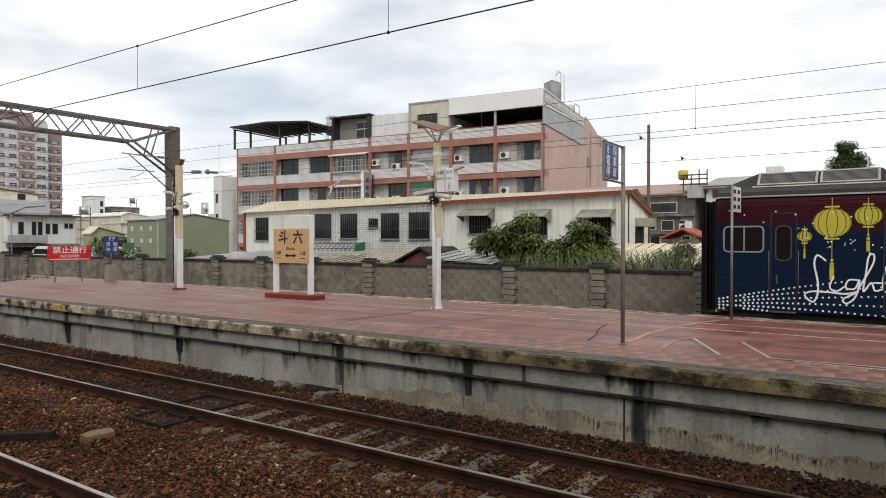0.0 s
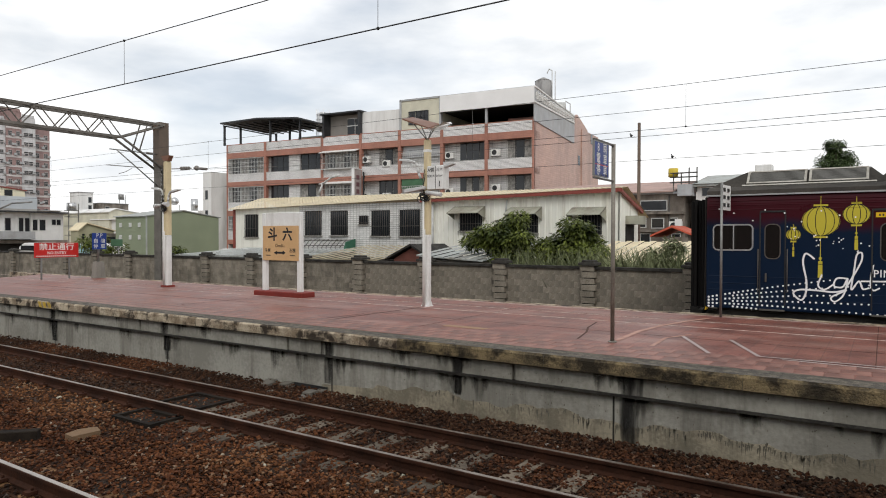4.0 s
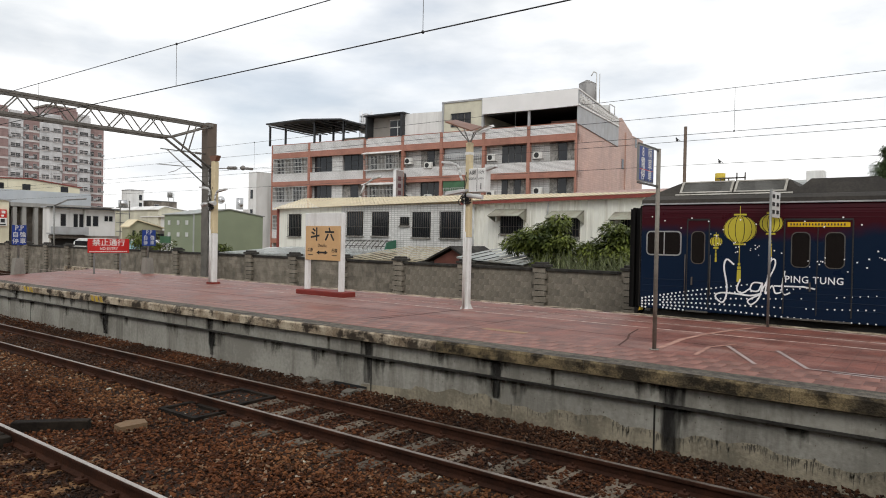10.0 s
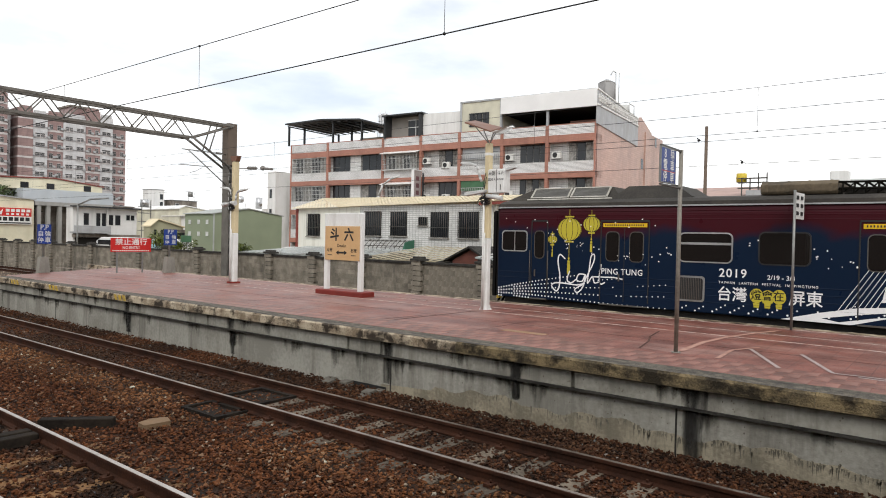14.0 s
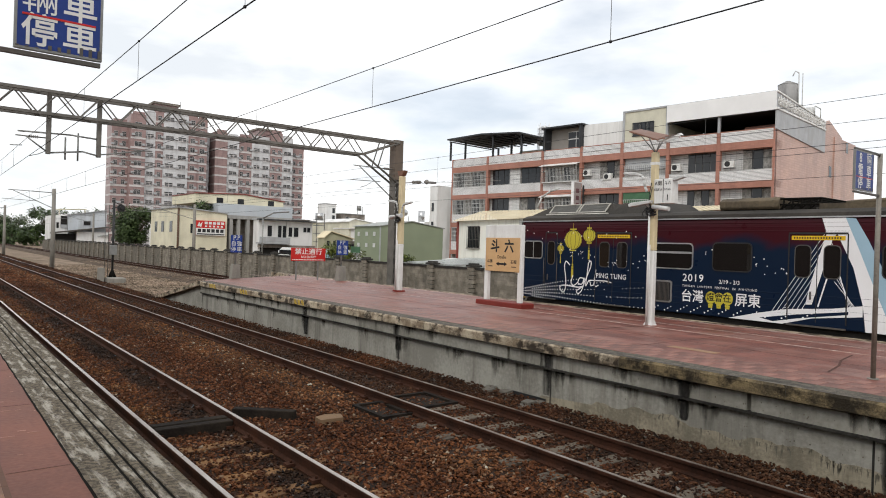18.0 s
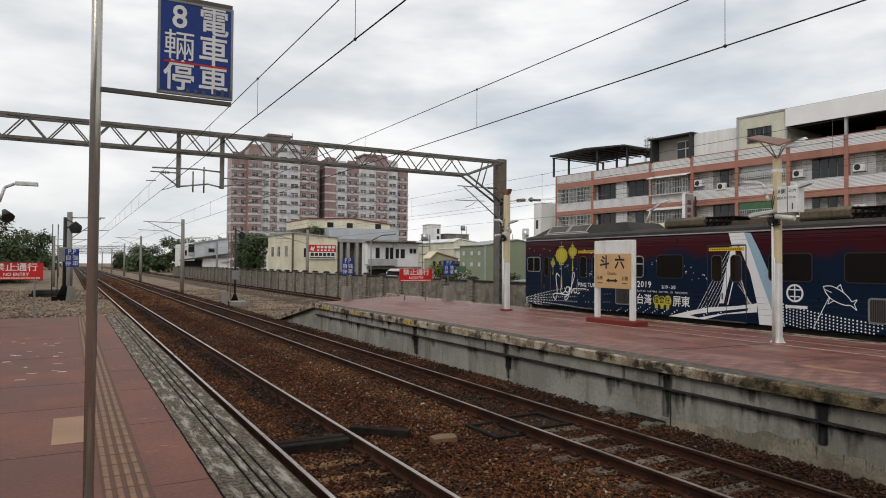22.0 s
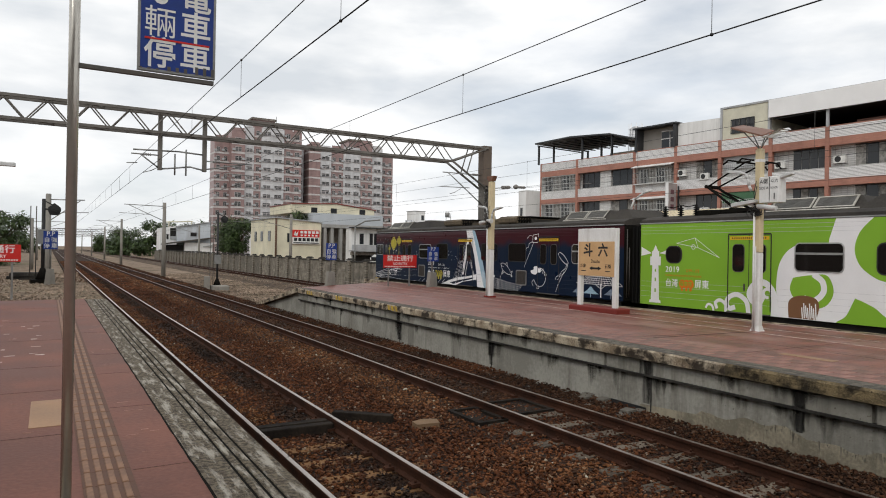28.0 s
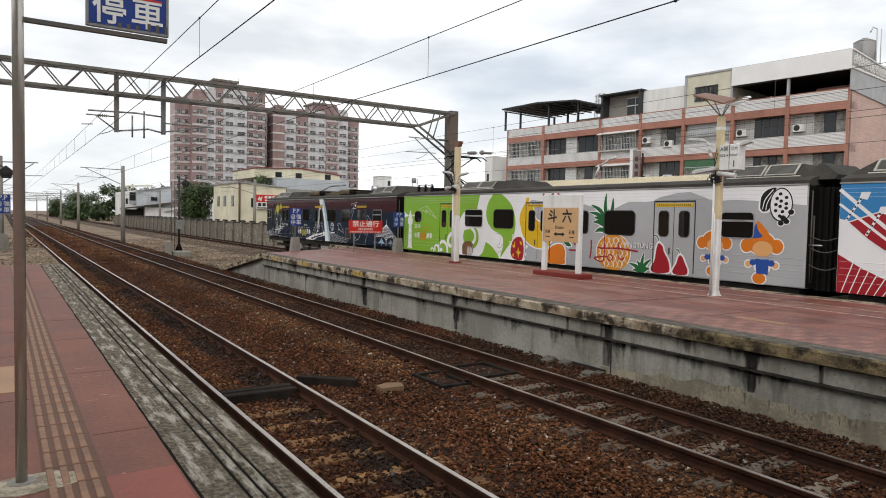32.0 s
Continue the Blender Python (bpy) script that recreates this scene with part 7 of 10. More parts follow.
part("mango_leaf", Paint(3).poly(smooth([(10.08, 1.68), (10.2, 1.74), (10.38, 1.6), (10.2, 1.58), (10.08, 1.68)])).stroke([(10.04, 1.62), (10.14, 1.8), (10.22, 1.96)], 0.035), L_DKGREEN, mg)
part("leaf_outline", Paint(2).stroke([(10.04, 1.62), (10.14, 1.8), (10.22, 1.98)], 0.075).poly(smooth([(10.04, 1.68), (10.2, 1.79), (10.43, 1.6), (10.2, 1.54), (10.04, 1.68)])), L_WHITE, mg)
for o, z in ((9.05, 3.2), (9.17, 3.1), (9.45, 3.17), (9.56, 3.06), (9.6, 2.94), (9.64, 2.81), (9.7, 2.69), (9.8, 3.16), (9.5, 3.2), (9.74, 3.2)):
    by = part("painted_berry", Paint(3).disc(o, z, 0.045, 0.06, 10), L_RED, CAR2)
    part("outline", Paint(2.5).disc(o, z, 0.062, 0.08, 10), L_WHITE, by)
# pineapple with its script, wax apples
pn = part("painted_pineapple", Paint(2).disc(12.08, 1.49, 0.64, 0.53, 30), L_PINE, CAR2, "painted golden pineapple")
lat = Paint(2.4)
for i in range(-7, 8):
    for sgn in (-1, 1):
        run = [(12.08 + 0.17 * i + sgn * 0.5 * v, 1.49 + v) for v in np.linspace(-0.52, 0.52, 13)]
        run = [pt for pt in run if ((pt[0] - 12.08) / 0.63) ** 2 + ((pt[1] - 1.49) / 0.52) ** 2 < 1]
        if len(run) > 1:
            lat.stroke([(o + 0.03 * (k % 2), z) for k, (o, z) in enumerate(run)], 0.02)
part("pineapple_lattice", lat, L_WHITE, pn)
part("outline", Paint(2.2).stroke([(12.08 + 0.65 * math.cos(v), 1.49 + 0.54 * math.sin(v)) for v in np.linspace(-0.6, 3.75, 30)], 0.03), L_WHITE, pn)


def blade(tip, base, w, bend, owner, lift=3):
    (o0, z0), (o1, z1) = base, tip
    d = math.hypot(o1 - o0, z1 - z0)
    u, v = -(z1 - z0) / d, (o1 - o0) / d
    mid = ((o0 + o1) / 2 + u * bend, (z0 + z1) / 2 + v * bend)
    shape = lambda k: smooth([(o0 - u * w * k, z0 - v * w * k), (mid[0] - u * w * k, mid[1] - v * w * k), (o1 + (o1 - o0) / d * 0.02 * (k > 1), z1 + (z1 - z0) / d * 0.02 * (k > 1)), (mid[0] + u * w * k, mid[1] + v * w * k), (o0 + u * w * k, z0 + v * w * k)], 4)
    lf = part("painted_leaf", Paint(lift).poly(shape(1)), L_DKGREEN, owner)
    part("outline", Paint(lift - 0.5).poly(shape(1.55)), L_WHITE, lf)


for tip, base, bend in (((11.77, 3.21), (11.78, 2.5), 0.04), ((12.03, 3.07), (11.9, 2.5), -0.05), ((11.17, 2.86), (11.74, 2.5), -0.06), ((11.09, 2.64), (11.72, 2.4), -0.07), ((11.26, 2.35), (11.72, 2.26), -0.05), ((11.35, 2.06), (11.72, 2.12), -0.04), ((12.05, 2.8), (11.92, 2.4), -0.03), ((11.3, 2.5), (11.74, 2.3), -0.05)):
    blade(tip, base, 0.06, bend, pn, 3 + 0.2 * bend)
part("leaf_core", Paint(3.2).poly([(11.68, 2.04), (11.66, 2.5), (11.8, 2.62), (11.94, 2.5), (11.96, 2.0)]), L_DKGREEN, pn)
for tip, bend in (((13.2, 1.54), 0.03), ((12.68, 1.22), -0.05), ((13.46, 1.38), 0.06), ((12.82, 1.04), -0.03), ((13.42, 1.12), 0.04), ((12.95, 1.32), -0.04)):
    blade(tip, (13.14, 0.99), 0.055, bend, CAR2)
for pts, wd in (([(11.22, 1.80), (11.22, 1.5), (11.18, 1.27)], 0.05), ([(11.75, 1.96), (11.76, 1.6), (11.72, 1.24), (11.55, 1.2), (11.36, 1.29), (11.6, 1.33), (11.85, 1.36)], 0.04), ([(11.5, 1.6), (11.72, 1.59), (12.32, 1.61), (12.98, 1.56)], 0.05), ([(11.85, 1.33), (11.95, 1.24), (12.08, 1.32), (11.98, 1.42), (11.85, 1.33)], 0.035), ([(12.3, 1.78), (12.27, 1.45), (12.38, 1.3), (12.5, 1.36)], 0.04)):
    part("red_script", Paint(4).stroke(smooth(pts), wd), L_RED, CAR2)
part("dark_word", Paint(4).words("PINGTUNG", 12.5, 1.715, 0.215, 0.93), paint("grey_shadow_paint", (0.07, 0.07, 0.075)), CAR2)
part("white_word", Paint(5).words("PINGTUNG", 12.49, 1.722, 0.205, 0.96), L_WHITE, CAR2)
for stem, body in (([(13.49, 1.99), (13.56, 2.03), (13.64, 1.98), (13.7, 1.84)], [(13.7, 1.86), (13.83, 1.76), (13.89, 1.6), (14.02, 1.41), (14.08, 1.22), (14.05, 1.05), (13.76, 0.99), (13.48, 1.02), (13.42, 1.16), (13.54, 1.36), (13.58, 1.62), (13.63, 1.8)]), ([(14.25, 1.67), (14.31, 1.67), (14.37, 1.55)], [(14.37, 1.57), (14.47, 1.5), (14.57, 1.31), (14.64, 1.16), (14.6, 1.03), (14.39, 0.99), (14.18, 1.02), (14.13, 1.13), (14.24, 1.32), (14.3, 1.5)])):
    fr_ = outlined("painted_wax_apple", body, L_RED, 3, "painted crimson wax apple", 0.05)
    part("stem_outline", Paint(2.6).stroke(smooth(stem), 0.07), L_WHITE, fr_)
    part("stem", Paint(3.6).stroke(smooth(stem), 0.035), L_DKGREEN, fr_)
lg = Paint(3).ring(10.62, 1.79, 0.165, 0.035).stroke([(10.5, 1.86), (10.74, 1.86)], 0.03).stroke([(10.62, 1.92), (10.62, 1.66)], 0.03).stroke([(10.52, 1.76), (10.72, 1.76)], 0.03).stroke([(10.5, 1.69), (10.74, 1.69)], 0.03)
part("red_emblem", lg, L_RED, CAR2)
for i in range(6):
    part("red_bar", Paint(3).stroke([(10.3 + 0.095 * i, 1.47), (10.36 + 0.095 * i, 1.47)], 0.05 if i < 3 else 0.08), L_RED, CAR2)
# two plain orange figures and the seed pod
L_TAN = paint("tan_livery", (0.80, 0.42, 0.17))
L_NAVYP = paint("royal_blue_livery", (0.03, 0.09, 0.36))
for o, z, k, side in ((15.34, 1.92, 1.0, -1), (16.58, 1.90, 1.08, 1)):
    hd = Paint(3)
    hd.disc(o, z + 0.04 * k, 0.31 * k, 0.24 * k, 24).disc(o - 0.33 * k, z - 0.02, 0.14 * k, 0.15 * k, 16).disc(o + 0.35 * k, z - 0.02, 0.14 * k, 0.15 * k, 16)
    if side > 0:
        hd.poly(smooth([(o - 0.12, z + 0.2), (o - 0.12, z + 0.56), (o + 0.1, z + 0.38), (o + 0.25, z + 0.18)]))
    hd.disc(o - 0.02, z - 0.72 * k, 0.15 * k, 0.12 * k, 14)
    fg = part("orange_figure", hd, L_ORANGE, CAR2, "plain painted orange figure with a blue top")
    ou = Paint(2.5)
    ou.disc(o, z + 0.04 * k, 0.34 * k, 0.27 * k, 24).disc(o - 0.33 * k, z - 0.02, 0.17 * k, 0.18 * k, 16).disc(o + 0.35 * k, z - 0.02, 0.17 * k, 0.18 * k, 16).disc(o - 0.02, z - 0.72 * k, 0.18 * k, 0.15 * k, 14).disc(o + 0.05, z - 0.46 * k, 0.2 * k, 0.17 * k, 14).disc(o - 0.28 * k, z - 0.42 * k, 0.1 * k, 0.1 * k, 10).disc(o + 0.34 * k, z - 0.42 * k, 0.1 * k, 0.1 * k, 10)
    part("outline", ou, L_WHITE, fg)
    part("pale_oval", Paint(4).disc(o + 0.04, z - 0.08 * k, 0.23 * k, 0.17 * k, 20), L_TAN, fg)
    part("blue_top", Paint(4).poly([(o - 0.12 * k, z - 0.3 * k), (o + 0.2 * k, z - 0.3 * k), (o + 0.18 * k, z - 0.62 * k), (o - 0.08 * k, z - 0.62 * k)]).disc(o - 0.17 * k, z - 0.38 * k, 0.08 * k, 0.07 * k, 8).disc(o + 0.25 * k, z - 0.38 * k, 0.08 * k, 0.07 * k, 8), L_NAVYP, fg)
    part("pale_mitt", Paint(4).disc(o - 0.28 * k, z - 0.42 * k, 0.07 * k, 0.07 * k, 10), L_TAN, fg)
    part("pale_mitt", Paint(4).disc(o + 0.34 * k, z - 0.42 * k, 0.07 * k, 0.07 * k, 10), L_TAN, fg)
    if side > 0:
        part("blue_flash", Paint(4).poly(smooth([(o - 0.22, z + 0.26), (o - 0.14, z + 0.5), (o - 0.08, z + 0.34), (o + 0.02, z + 0.2), (o - 0.2, z + 0.16), (o - 0.22, z + 0.26)])), L_NAVYP, fg)
pod = part("seed_pod", Paint(3).disc(17.02, 2.84, 0.26, 0.37, 26), L_WHITE, CAR2, "painted white pod with black seeds")
part("pod_rim", Paint(3.5).stroke([(17.02 + 0.26 * math.cos(v), 2.84 + 0.37 * math.sin(v)) for v in np.linspace(0, 6.3, 30)], 0.028), L_BLACK, pod)
dk = part("dark_pod", Paint(2.6).poly(smooth([(16.52, 2.76), (16.54, 3.02), (16.68, 3.18), (16.9, 3.22), (16.78, 3.02), (16.74, 2.74), (16.6, 2.68), (16.52, 2.76)])), L_BLACK, CAR2)
part("pod_ridge", Paint(3).stroke(smooth([(16.58, 2.74), (16.64, 2.96), (16.82, 3.18)]), 0.022).stroke(smooth([(16.66, 2.72), (16.7, 2.9), (16.84, 3.12)]), 0.022), L_WHITE, dk)
part("outline", Paint(2.2).poly(smooth([(16.48, 2.72), (16.5, 3.04), (16.66, 3.22), (16.94, 3.25), (16.82, 3.02), (16.78, 2.7), (16.6, 2.64), (16.48, 2.72)])), L_WHITE, dk)
for o, z in ((17.0, 3.08), (17.14, 3.0), (16.92, 2.98), (17.02, 2.92), (16.9, 2.84), (17.14, 2.86), (17.0, 2.8), (16.9, 2.7), (17.06, 2.68), (17.14, 2.76), (17.0, 2.58)):
    part("seed", Paint(4).disc(o, z, 0.045, 0.04, 8), L_BLACK, pod)
for o, z in ((17.26, 2.67), (17.16, 2.46), (17.03, 2.42), (17.08, 2.54)):
    sd = part("loose_seed", Paint(4.5).disc(o, z, 0.07, 0.06, 10), L_BLACK, CAR2)
    part("outline", Paint(2.8).disc(o, z, 0.095, 0.085, 10), L_WHITE, sd)
car_window(CAR2, 0.96, 1.46, 2.20, 2.62, 0.16, frame=M_BLACK)
car_window(CAR2, 4.68, 5.74, 2.09, 2.70, 0.09, bar=2.48)
car_window(CAR2, 6.45, 7.53, 2.08, 2.70, 0.12, frame=M_BLACK)
car_window(CAR2, 10.27, 11.05, 2.02, 2.66, 0.09, frame=M_BLACK)
car_window(CAR2, 11.74, 12.83, 2.02, 2.67, 0.12, frame=M_BLACK)
car_window(CAR2, 15.54, 16.37, 2.06, 2.65, 0.09, bar=2.46)
car_door(CAR2, 2.91, 4.07, 2, mt=L_GREEN)
car_door(CAR2, 8.20, 9.40, 2, mt=L_GREY)
car_door(CAR2, 13.50, 14.78, 2, mt=L_GREY)
part("destination_display", Shape().prism(rrect(-10.72, -10.28, 2.95, 3.09, 0.05), 'x', SX - 0.02, SX), M_BLACK, CAR2)
louvre_unit(CAR2, 3.7, 5.75, 7.2, 0.15)
louvre_unit(CAR2, 15.4, 17.1, 18.0)
for o in (0.5, 1.04, 1.56):
    s = Shape().cyl((-1.0, -o, 3.42), (-1.0, -o, 3.78), 0.035, 8)
    for i in range(5):
        s.cyl((-1.0, -o, 3.47 + 0.055 * i), (-1.0, -o, 3.505 + 0.055 * i), 0.10, 10, 0.05)
    part("roof_insulator", s, M_RUBBER, CAR2, "ribbed black insulator")
part("roof_box", Shape().cham(-1.1, -0.7, -2.1, -1.66, 3.42, 3.62, 0.02), M_SOOT, CAR2)
part("roof_lead", Shape().tube([(-1.0, -0.5, 3.78), (-1.0, -0.8, 3.73), (-1.0, -1.04, 3.79), (-1.0, -1.3, 3.74), (-1.0, -1.56, 3.78)], 0.014, 5), M_SOOT, CAR2)
pg = part("pantograph_frame", Shape().box(-0.7, 0.7, -3.0, -2.92, 3.56, 3.64).box(-0.7, 0.7, -1.78, -1.7, 3.56, 3.64).box(-0.7, -0.62, -2.92, -1.78, 3.56, 3.64).box(0.62, 0.7, -2.92, -1.78, 3.56, 3.64).cyl((-0.55, -2.3, 3.64), (0.55, -2.3, 3.66), 0.06, 8), M_SOOT, CAR2)
for x in (-0.6, 0.6):
    for y in (-2.9, -1.8):
        part("frame_foot", Shape().cyl((x, y, 3.46), (x, y, 3.58), 0.07, 8), M_RUBBER, pg)
for x in (-0.35, 0.35):
    part("lower_arm", Shape().cyl((x, -2.3, 3.66), (x * 0.6, -1.3, 4.34), 0.036, 6), M_SOOT, pg)
    part("upper_arm", Shape().cyl((x * 0.6, -1.3, 4.34), (x, -2.55, 4.88), 0.022, 6), M_SOOT, pg)
    part("arm_stay", Shape().cyl((x, -2.85, 3.62), (x * 0.6, -1.5, 4.22), 0.020, 6), M_SOOT, pg)
part("knee", Shape().cyl((-0.3, -1.3, 4.34), (0.3, -1.3, 4.34), 0.05, 8), M_SOOT, pg)
for y in (-2.35, -2.75):
    part("collector_strip", Shape().tube([(-0.95, y, 4.80), (-0.75, y, 4.93), (0.75, y, 4.93), (0.95, y, 4.80)], 0.022, 6), M_SOOT, pg)
part("head_link", Shape().box(-0.4, -0.36, -2.75, -2.35, 4.87, 4.91).box(0.36, 0.4, -2.75, -2.35, 4.87, 4.91), M_SOOT, pg)

# third car: only its first metres come into view
CAR3 = thing("train_car", XB, 4.22 - 18.13 - 18.28, 0, "sky blue, white and crimson electric train car", "train", "train cars", local=True)
car_shell(CAR3, 17.6, L_WHITE, (2.6, 15.0))
bellows(CAR3, 0, 1)
part("blue_panel", Paint(1).poly([(0.02, 3.26), (6.0, 3.26), (6.0, 2.95), (2.4, 2.93), (0.9, 2.74), (0.22, 2.49), (0.02, 2.54)]), L_BLUE, CAR3)
part("crimson_panel", Paint(1).poly([(0.02, 0.95), (0.02, 1.79), (0.5, 1.52), (0.96, 1.32), (2.0, 1.16), (6.0, 1.1), (6.0, 0.95)]), L_RED, CAR3)
part("crimson_wave", Paint(2).poly([(0.22, 2.46), (0.9, 2.71), (2.4, 2.9), (6, 2.92), (6, 1.9), (2.4, 1.75), (1.4, 1.76), (0.89, 1.93), (0.6, 2.13)]), L_RED, CAR3)
q = Paint(3)
for i in range(11):
    q.stroke([(0.12 + 0.16 * i, 0.98), (0.34 + 0.16 * i, 1.66 - 0.065 * i)], 0.022)
part("white_ribs", q, L_WHITE, CAR3)
part("white_cable", Paint(3).stroke([(0.02, 3.14), (0.91, 2.37), (2.2, 1.5)], 0.075), L_WHITE, CAR3)
part("white_cable", Paint(3).stroke([(0.02, 2.84), (0.92, 2.14), (1.9, 1.5)], 0.055), L_WHITE, CAR3)
for o0, z0, o1, z1 in ((0.45, 2.99, 0.16, 2.51), (0.82, 2.69, 0.56, 2.21), (1.25, 2.42, 1.0, 1.95)):
    q = Paint(4).stroke([(o1, z1), (o0, z0)], 0.05)
    q.poly([(o0 - 0.06, z0 - 0.03), (o0 - 0.02, z0 + 0.1), (o0 + 0.16, z0 + 0.1), (o0 + 0.1, z0 - 0.06)])
    lantern = part("rope_fitting", q, L_WHITE, CAR3)
    q = Paint(5)
    for i in range(6):
        q.disc(o1 + (o0 - o1) * (i + 0.4) / 6, z1 + (z0 - z1) * (i + 0.4) / 6, 0.024, n=6)
    part("dark_beads", q, L_BLACK, lantern)
car_window(CAR3, 4.7, 5.8, 2.09, 2.70, 0.09, bar=2.48)
car_door(CAR3, 2.91, 4.07, 2, mt=L_WHITE)
louvre_unit(CAR3, 0.4, 2.6, 3.8, 0.4)

# ---- rear boundary wall ----
WX = 18.8
w = thing("wall_rear", WX, 0, -0.42, "weathered grey cement block wall with pilasters along the railway", "wall", "", "structure")
part("wall_core", Shape().box(WX + 0.02, WX + 0.16, -40, 150, -0.42, 1.50), M_MORTAR, w)
part("coping", Shape().box(WX - 0.05, WX + 0.23, -40, 150, 1.50, 1.58), M_CAP, w)
PIL = [5.41 + 2.92 * i for i in range(-4, 48)]
bl = Shape().cham(0.0155, 0.03, -0.197, 0.197, -0.0925, 0.0925, 0.002)
ME_BLOCK = mesh_of("block", bl, M_BLOCK)
far_blocks = Shape()
nb = 0
rbk = random.Random(8)
for r in range(10):
    z = -0.40 + 0.1 + 0.19 * r
    y = -12 + 0.2 * (r % 2)
    while y < 70:
        if not any(abs(y - c) < 0.18 for c in PIL):
            if 5.6 < y < 17.6 and nb < 300 and r > 3:
                piece("block", ME_BLOCK, w, rbk.uniform(-0.0015, 0.0015), y, z + 0.42)
                nb += 1
            else:
                dx = rbk.uniform(-0.004, 0.004)
                far_blocks.box(WX + 0.0155 + dx * 0.4, WX + 0.03, y - 0.196, y + 0.196, z - 0.092, z + 0.092)
        y += 0.4
part("blocks", far_blocks, M_BLOCK, w, kind="stuff")
pl = Shape().box(-0.085, 0.2, -0.17, 0.17, -0.42, 1.6, 1)
for r in range(11):
    z = -0.42 + 0.185 * r
    pl.cham(-0.13, 0.25, -0.24 if r % 2 else -0.19, 0.19 if r % 2 else 0.24, z + 0.014, z + 0.172, 0.010)
ME_PIL = mesh_of("pilaster", pl, [M_BLOCK, M_CAP])
pc = Shape().cham(-0.19, 0.30, -0.27, 0.27, 1.615, 1.70, 0.02).cham(-0.12, 0.22, -0.19, 0.19, 1.70, 1.77, 0.02)
ME_PCAP = mesh_of("pilaster_cap", pc, M_CAP)
for y in PIL:
    o = piece("pilaster", ME_PIL, w, 0, y, 0.42)
    piece("pilaster_cap", ME_PCAP, w, 0, y, 0.42)

# ---- materials of the town ----
def tile_mat(name, col, joint, sx, sz, rough=0.4):
    """Small glazed wall tiles with joints."""
    m = mat(name, col, rough, scale=0.6, amount=0.4, stain=tuple(c * 0.45 for c in col), stain_amt=0.5, stain_scale=(0.5, 0.5, 0.12))
    n, l = m.node_tree.nodes, m.node_tree.links
    b = n["Principled BSDF"]
    src = b.inputs["Base Color"].links[0].from_socket
    co = n.new("ShaderNodeTexCoord")
    sp = n.new("ShaderNodeSeparateXYZ")
    l.new(co.outputs["Object"], sp.inputs["Vector"])
    ad = n.new("ShaderNodeMath")
    ad.operation = 'ADD'
    l.new(sp.outputs["X"], ad.inputs[0])
    l.new(sp.outputs["Y"], ad.inputs[1])
    cb = n.new("ShaderNodeCombineXYZ")
    l.new(ad.outputs[0], cb.inputs["X"])
    l.new(sp.outputs["Z"], cb.inputs["Y"])
    bk = n.new("ShaderNodeTexBrick")
    bk.inputs["Scale"].default_value = 1.0
    bk.inputs["Brick Width"].default_value, bk.inputs["Row Height"].default_value = sx, sz
    bk.inputs["Mortar Size"].default_value = min(sx, sz) * 0.09
    bk.inputs["Color1"].default_value, bk.inputs["Color2"].default_value, bk.inputs["Mortar"].default_value = (1, 1, 1, 1), (0.86, 0.86, 0.86, 1), (*joint, 1)
    bk.offset = 0.0
    l.new(cb.outputs["Vector"], bk.inputs["Vector"])
    mx = n.new("ShaderNodeMix")
    mx.data_type, mx.blend_type = 'RGBA', 'MULTIPLY'
    mx.inputs["Factor"].default_value = 1
    l.new(src, mx.inputs["A"])
    l.new(bk.outputs["Color"], mx.inputs["B"])
    l.new(mx.outputs["Result"], b.inputs["Base Color"])
    return m


T_WHITE = tile_mat("white_glazed_tile", (0.80, 0.79, 0.77), (0.50, 0.49, 0.48), 0.45, 0.16)
T_HOUSE = tile_mat("white_square_tile", (0.84, 0.83, 0.80), (0.45, 0.44, 0.42), 0.22, 0.11)
T_PINK = tile_mat("pink_wall_tile", (0.60, 0.385, 0.31), (0.80, 0.76, 0.74), 0.6, 0.2)
T_ORANGE = tile_mat("terracotta_band_tile", (0.46, 0.215, 0.155), (0.85, 0.8, 0.8), 0.3, 0.1)
T_TPINK = tile_mat("dusty_pink_tower_tile", (0.37, 0.25, 0.235), (0.85, 0.83, 0.83), 1.2, 0.6)
T_TGREY = tile_mat("pale_tower_tile", (0.71, 0.705, 0.71), (0.85, 0.84, 0.84), 1.2, 0.6)
M_CREAMW = mat("cream_corrugated_cladding", (0.84, 0.83, 0.75), 0.55, col2=(0.74, 0.73, 0.65), scale=0.8, amount=0.5, stain=(0.34, 0.30, 0.22), stain_amt=0.5, stain_scale=(2.6, 2.6, 0.15), edge=(0.52, 0.7))
M_CREAMR = mat("cream_metal_roof", (0.74, 0.64, 0.44), 0.6, col2=(0.62, 0.52, 0.34), scale=1, stain=(0.42, 0.34, 0.23), stain_amt=0.5)
M_FASCIA = mat("maroon_fascia", (0.26, 0.06, 0.045), 0.5, scale=2)
M_GREYM = mat("grey_sheet_metal", (0.44, 0.45, 0.46), 0.5, 0.1, scale=1, stain=(0.28, 0.26, 0.24), stain_amt=0.5)
M_AWN = mat("grey_green_tin_awning", (0.38, 0.375, 0.30), 0.65, scale=1.5, stain=(0.14, 0.10, 0.075), stain_amt=0.7)
M_PALER = mat("pale_tin_roof", (0.42, 0.44, 0.42), 0.6, 0.1, scale=1.2, stain=(0.20, 0.17, 0.13), stain_amt=0.7)
M_TANR = mat("tan_tin_roof", (0.42, 0.36, 0.24), 0.65, scale=1.5, stain=(0.15, 0.10, 0.07), stain_amt=0.7)
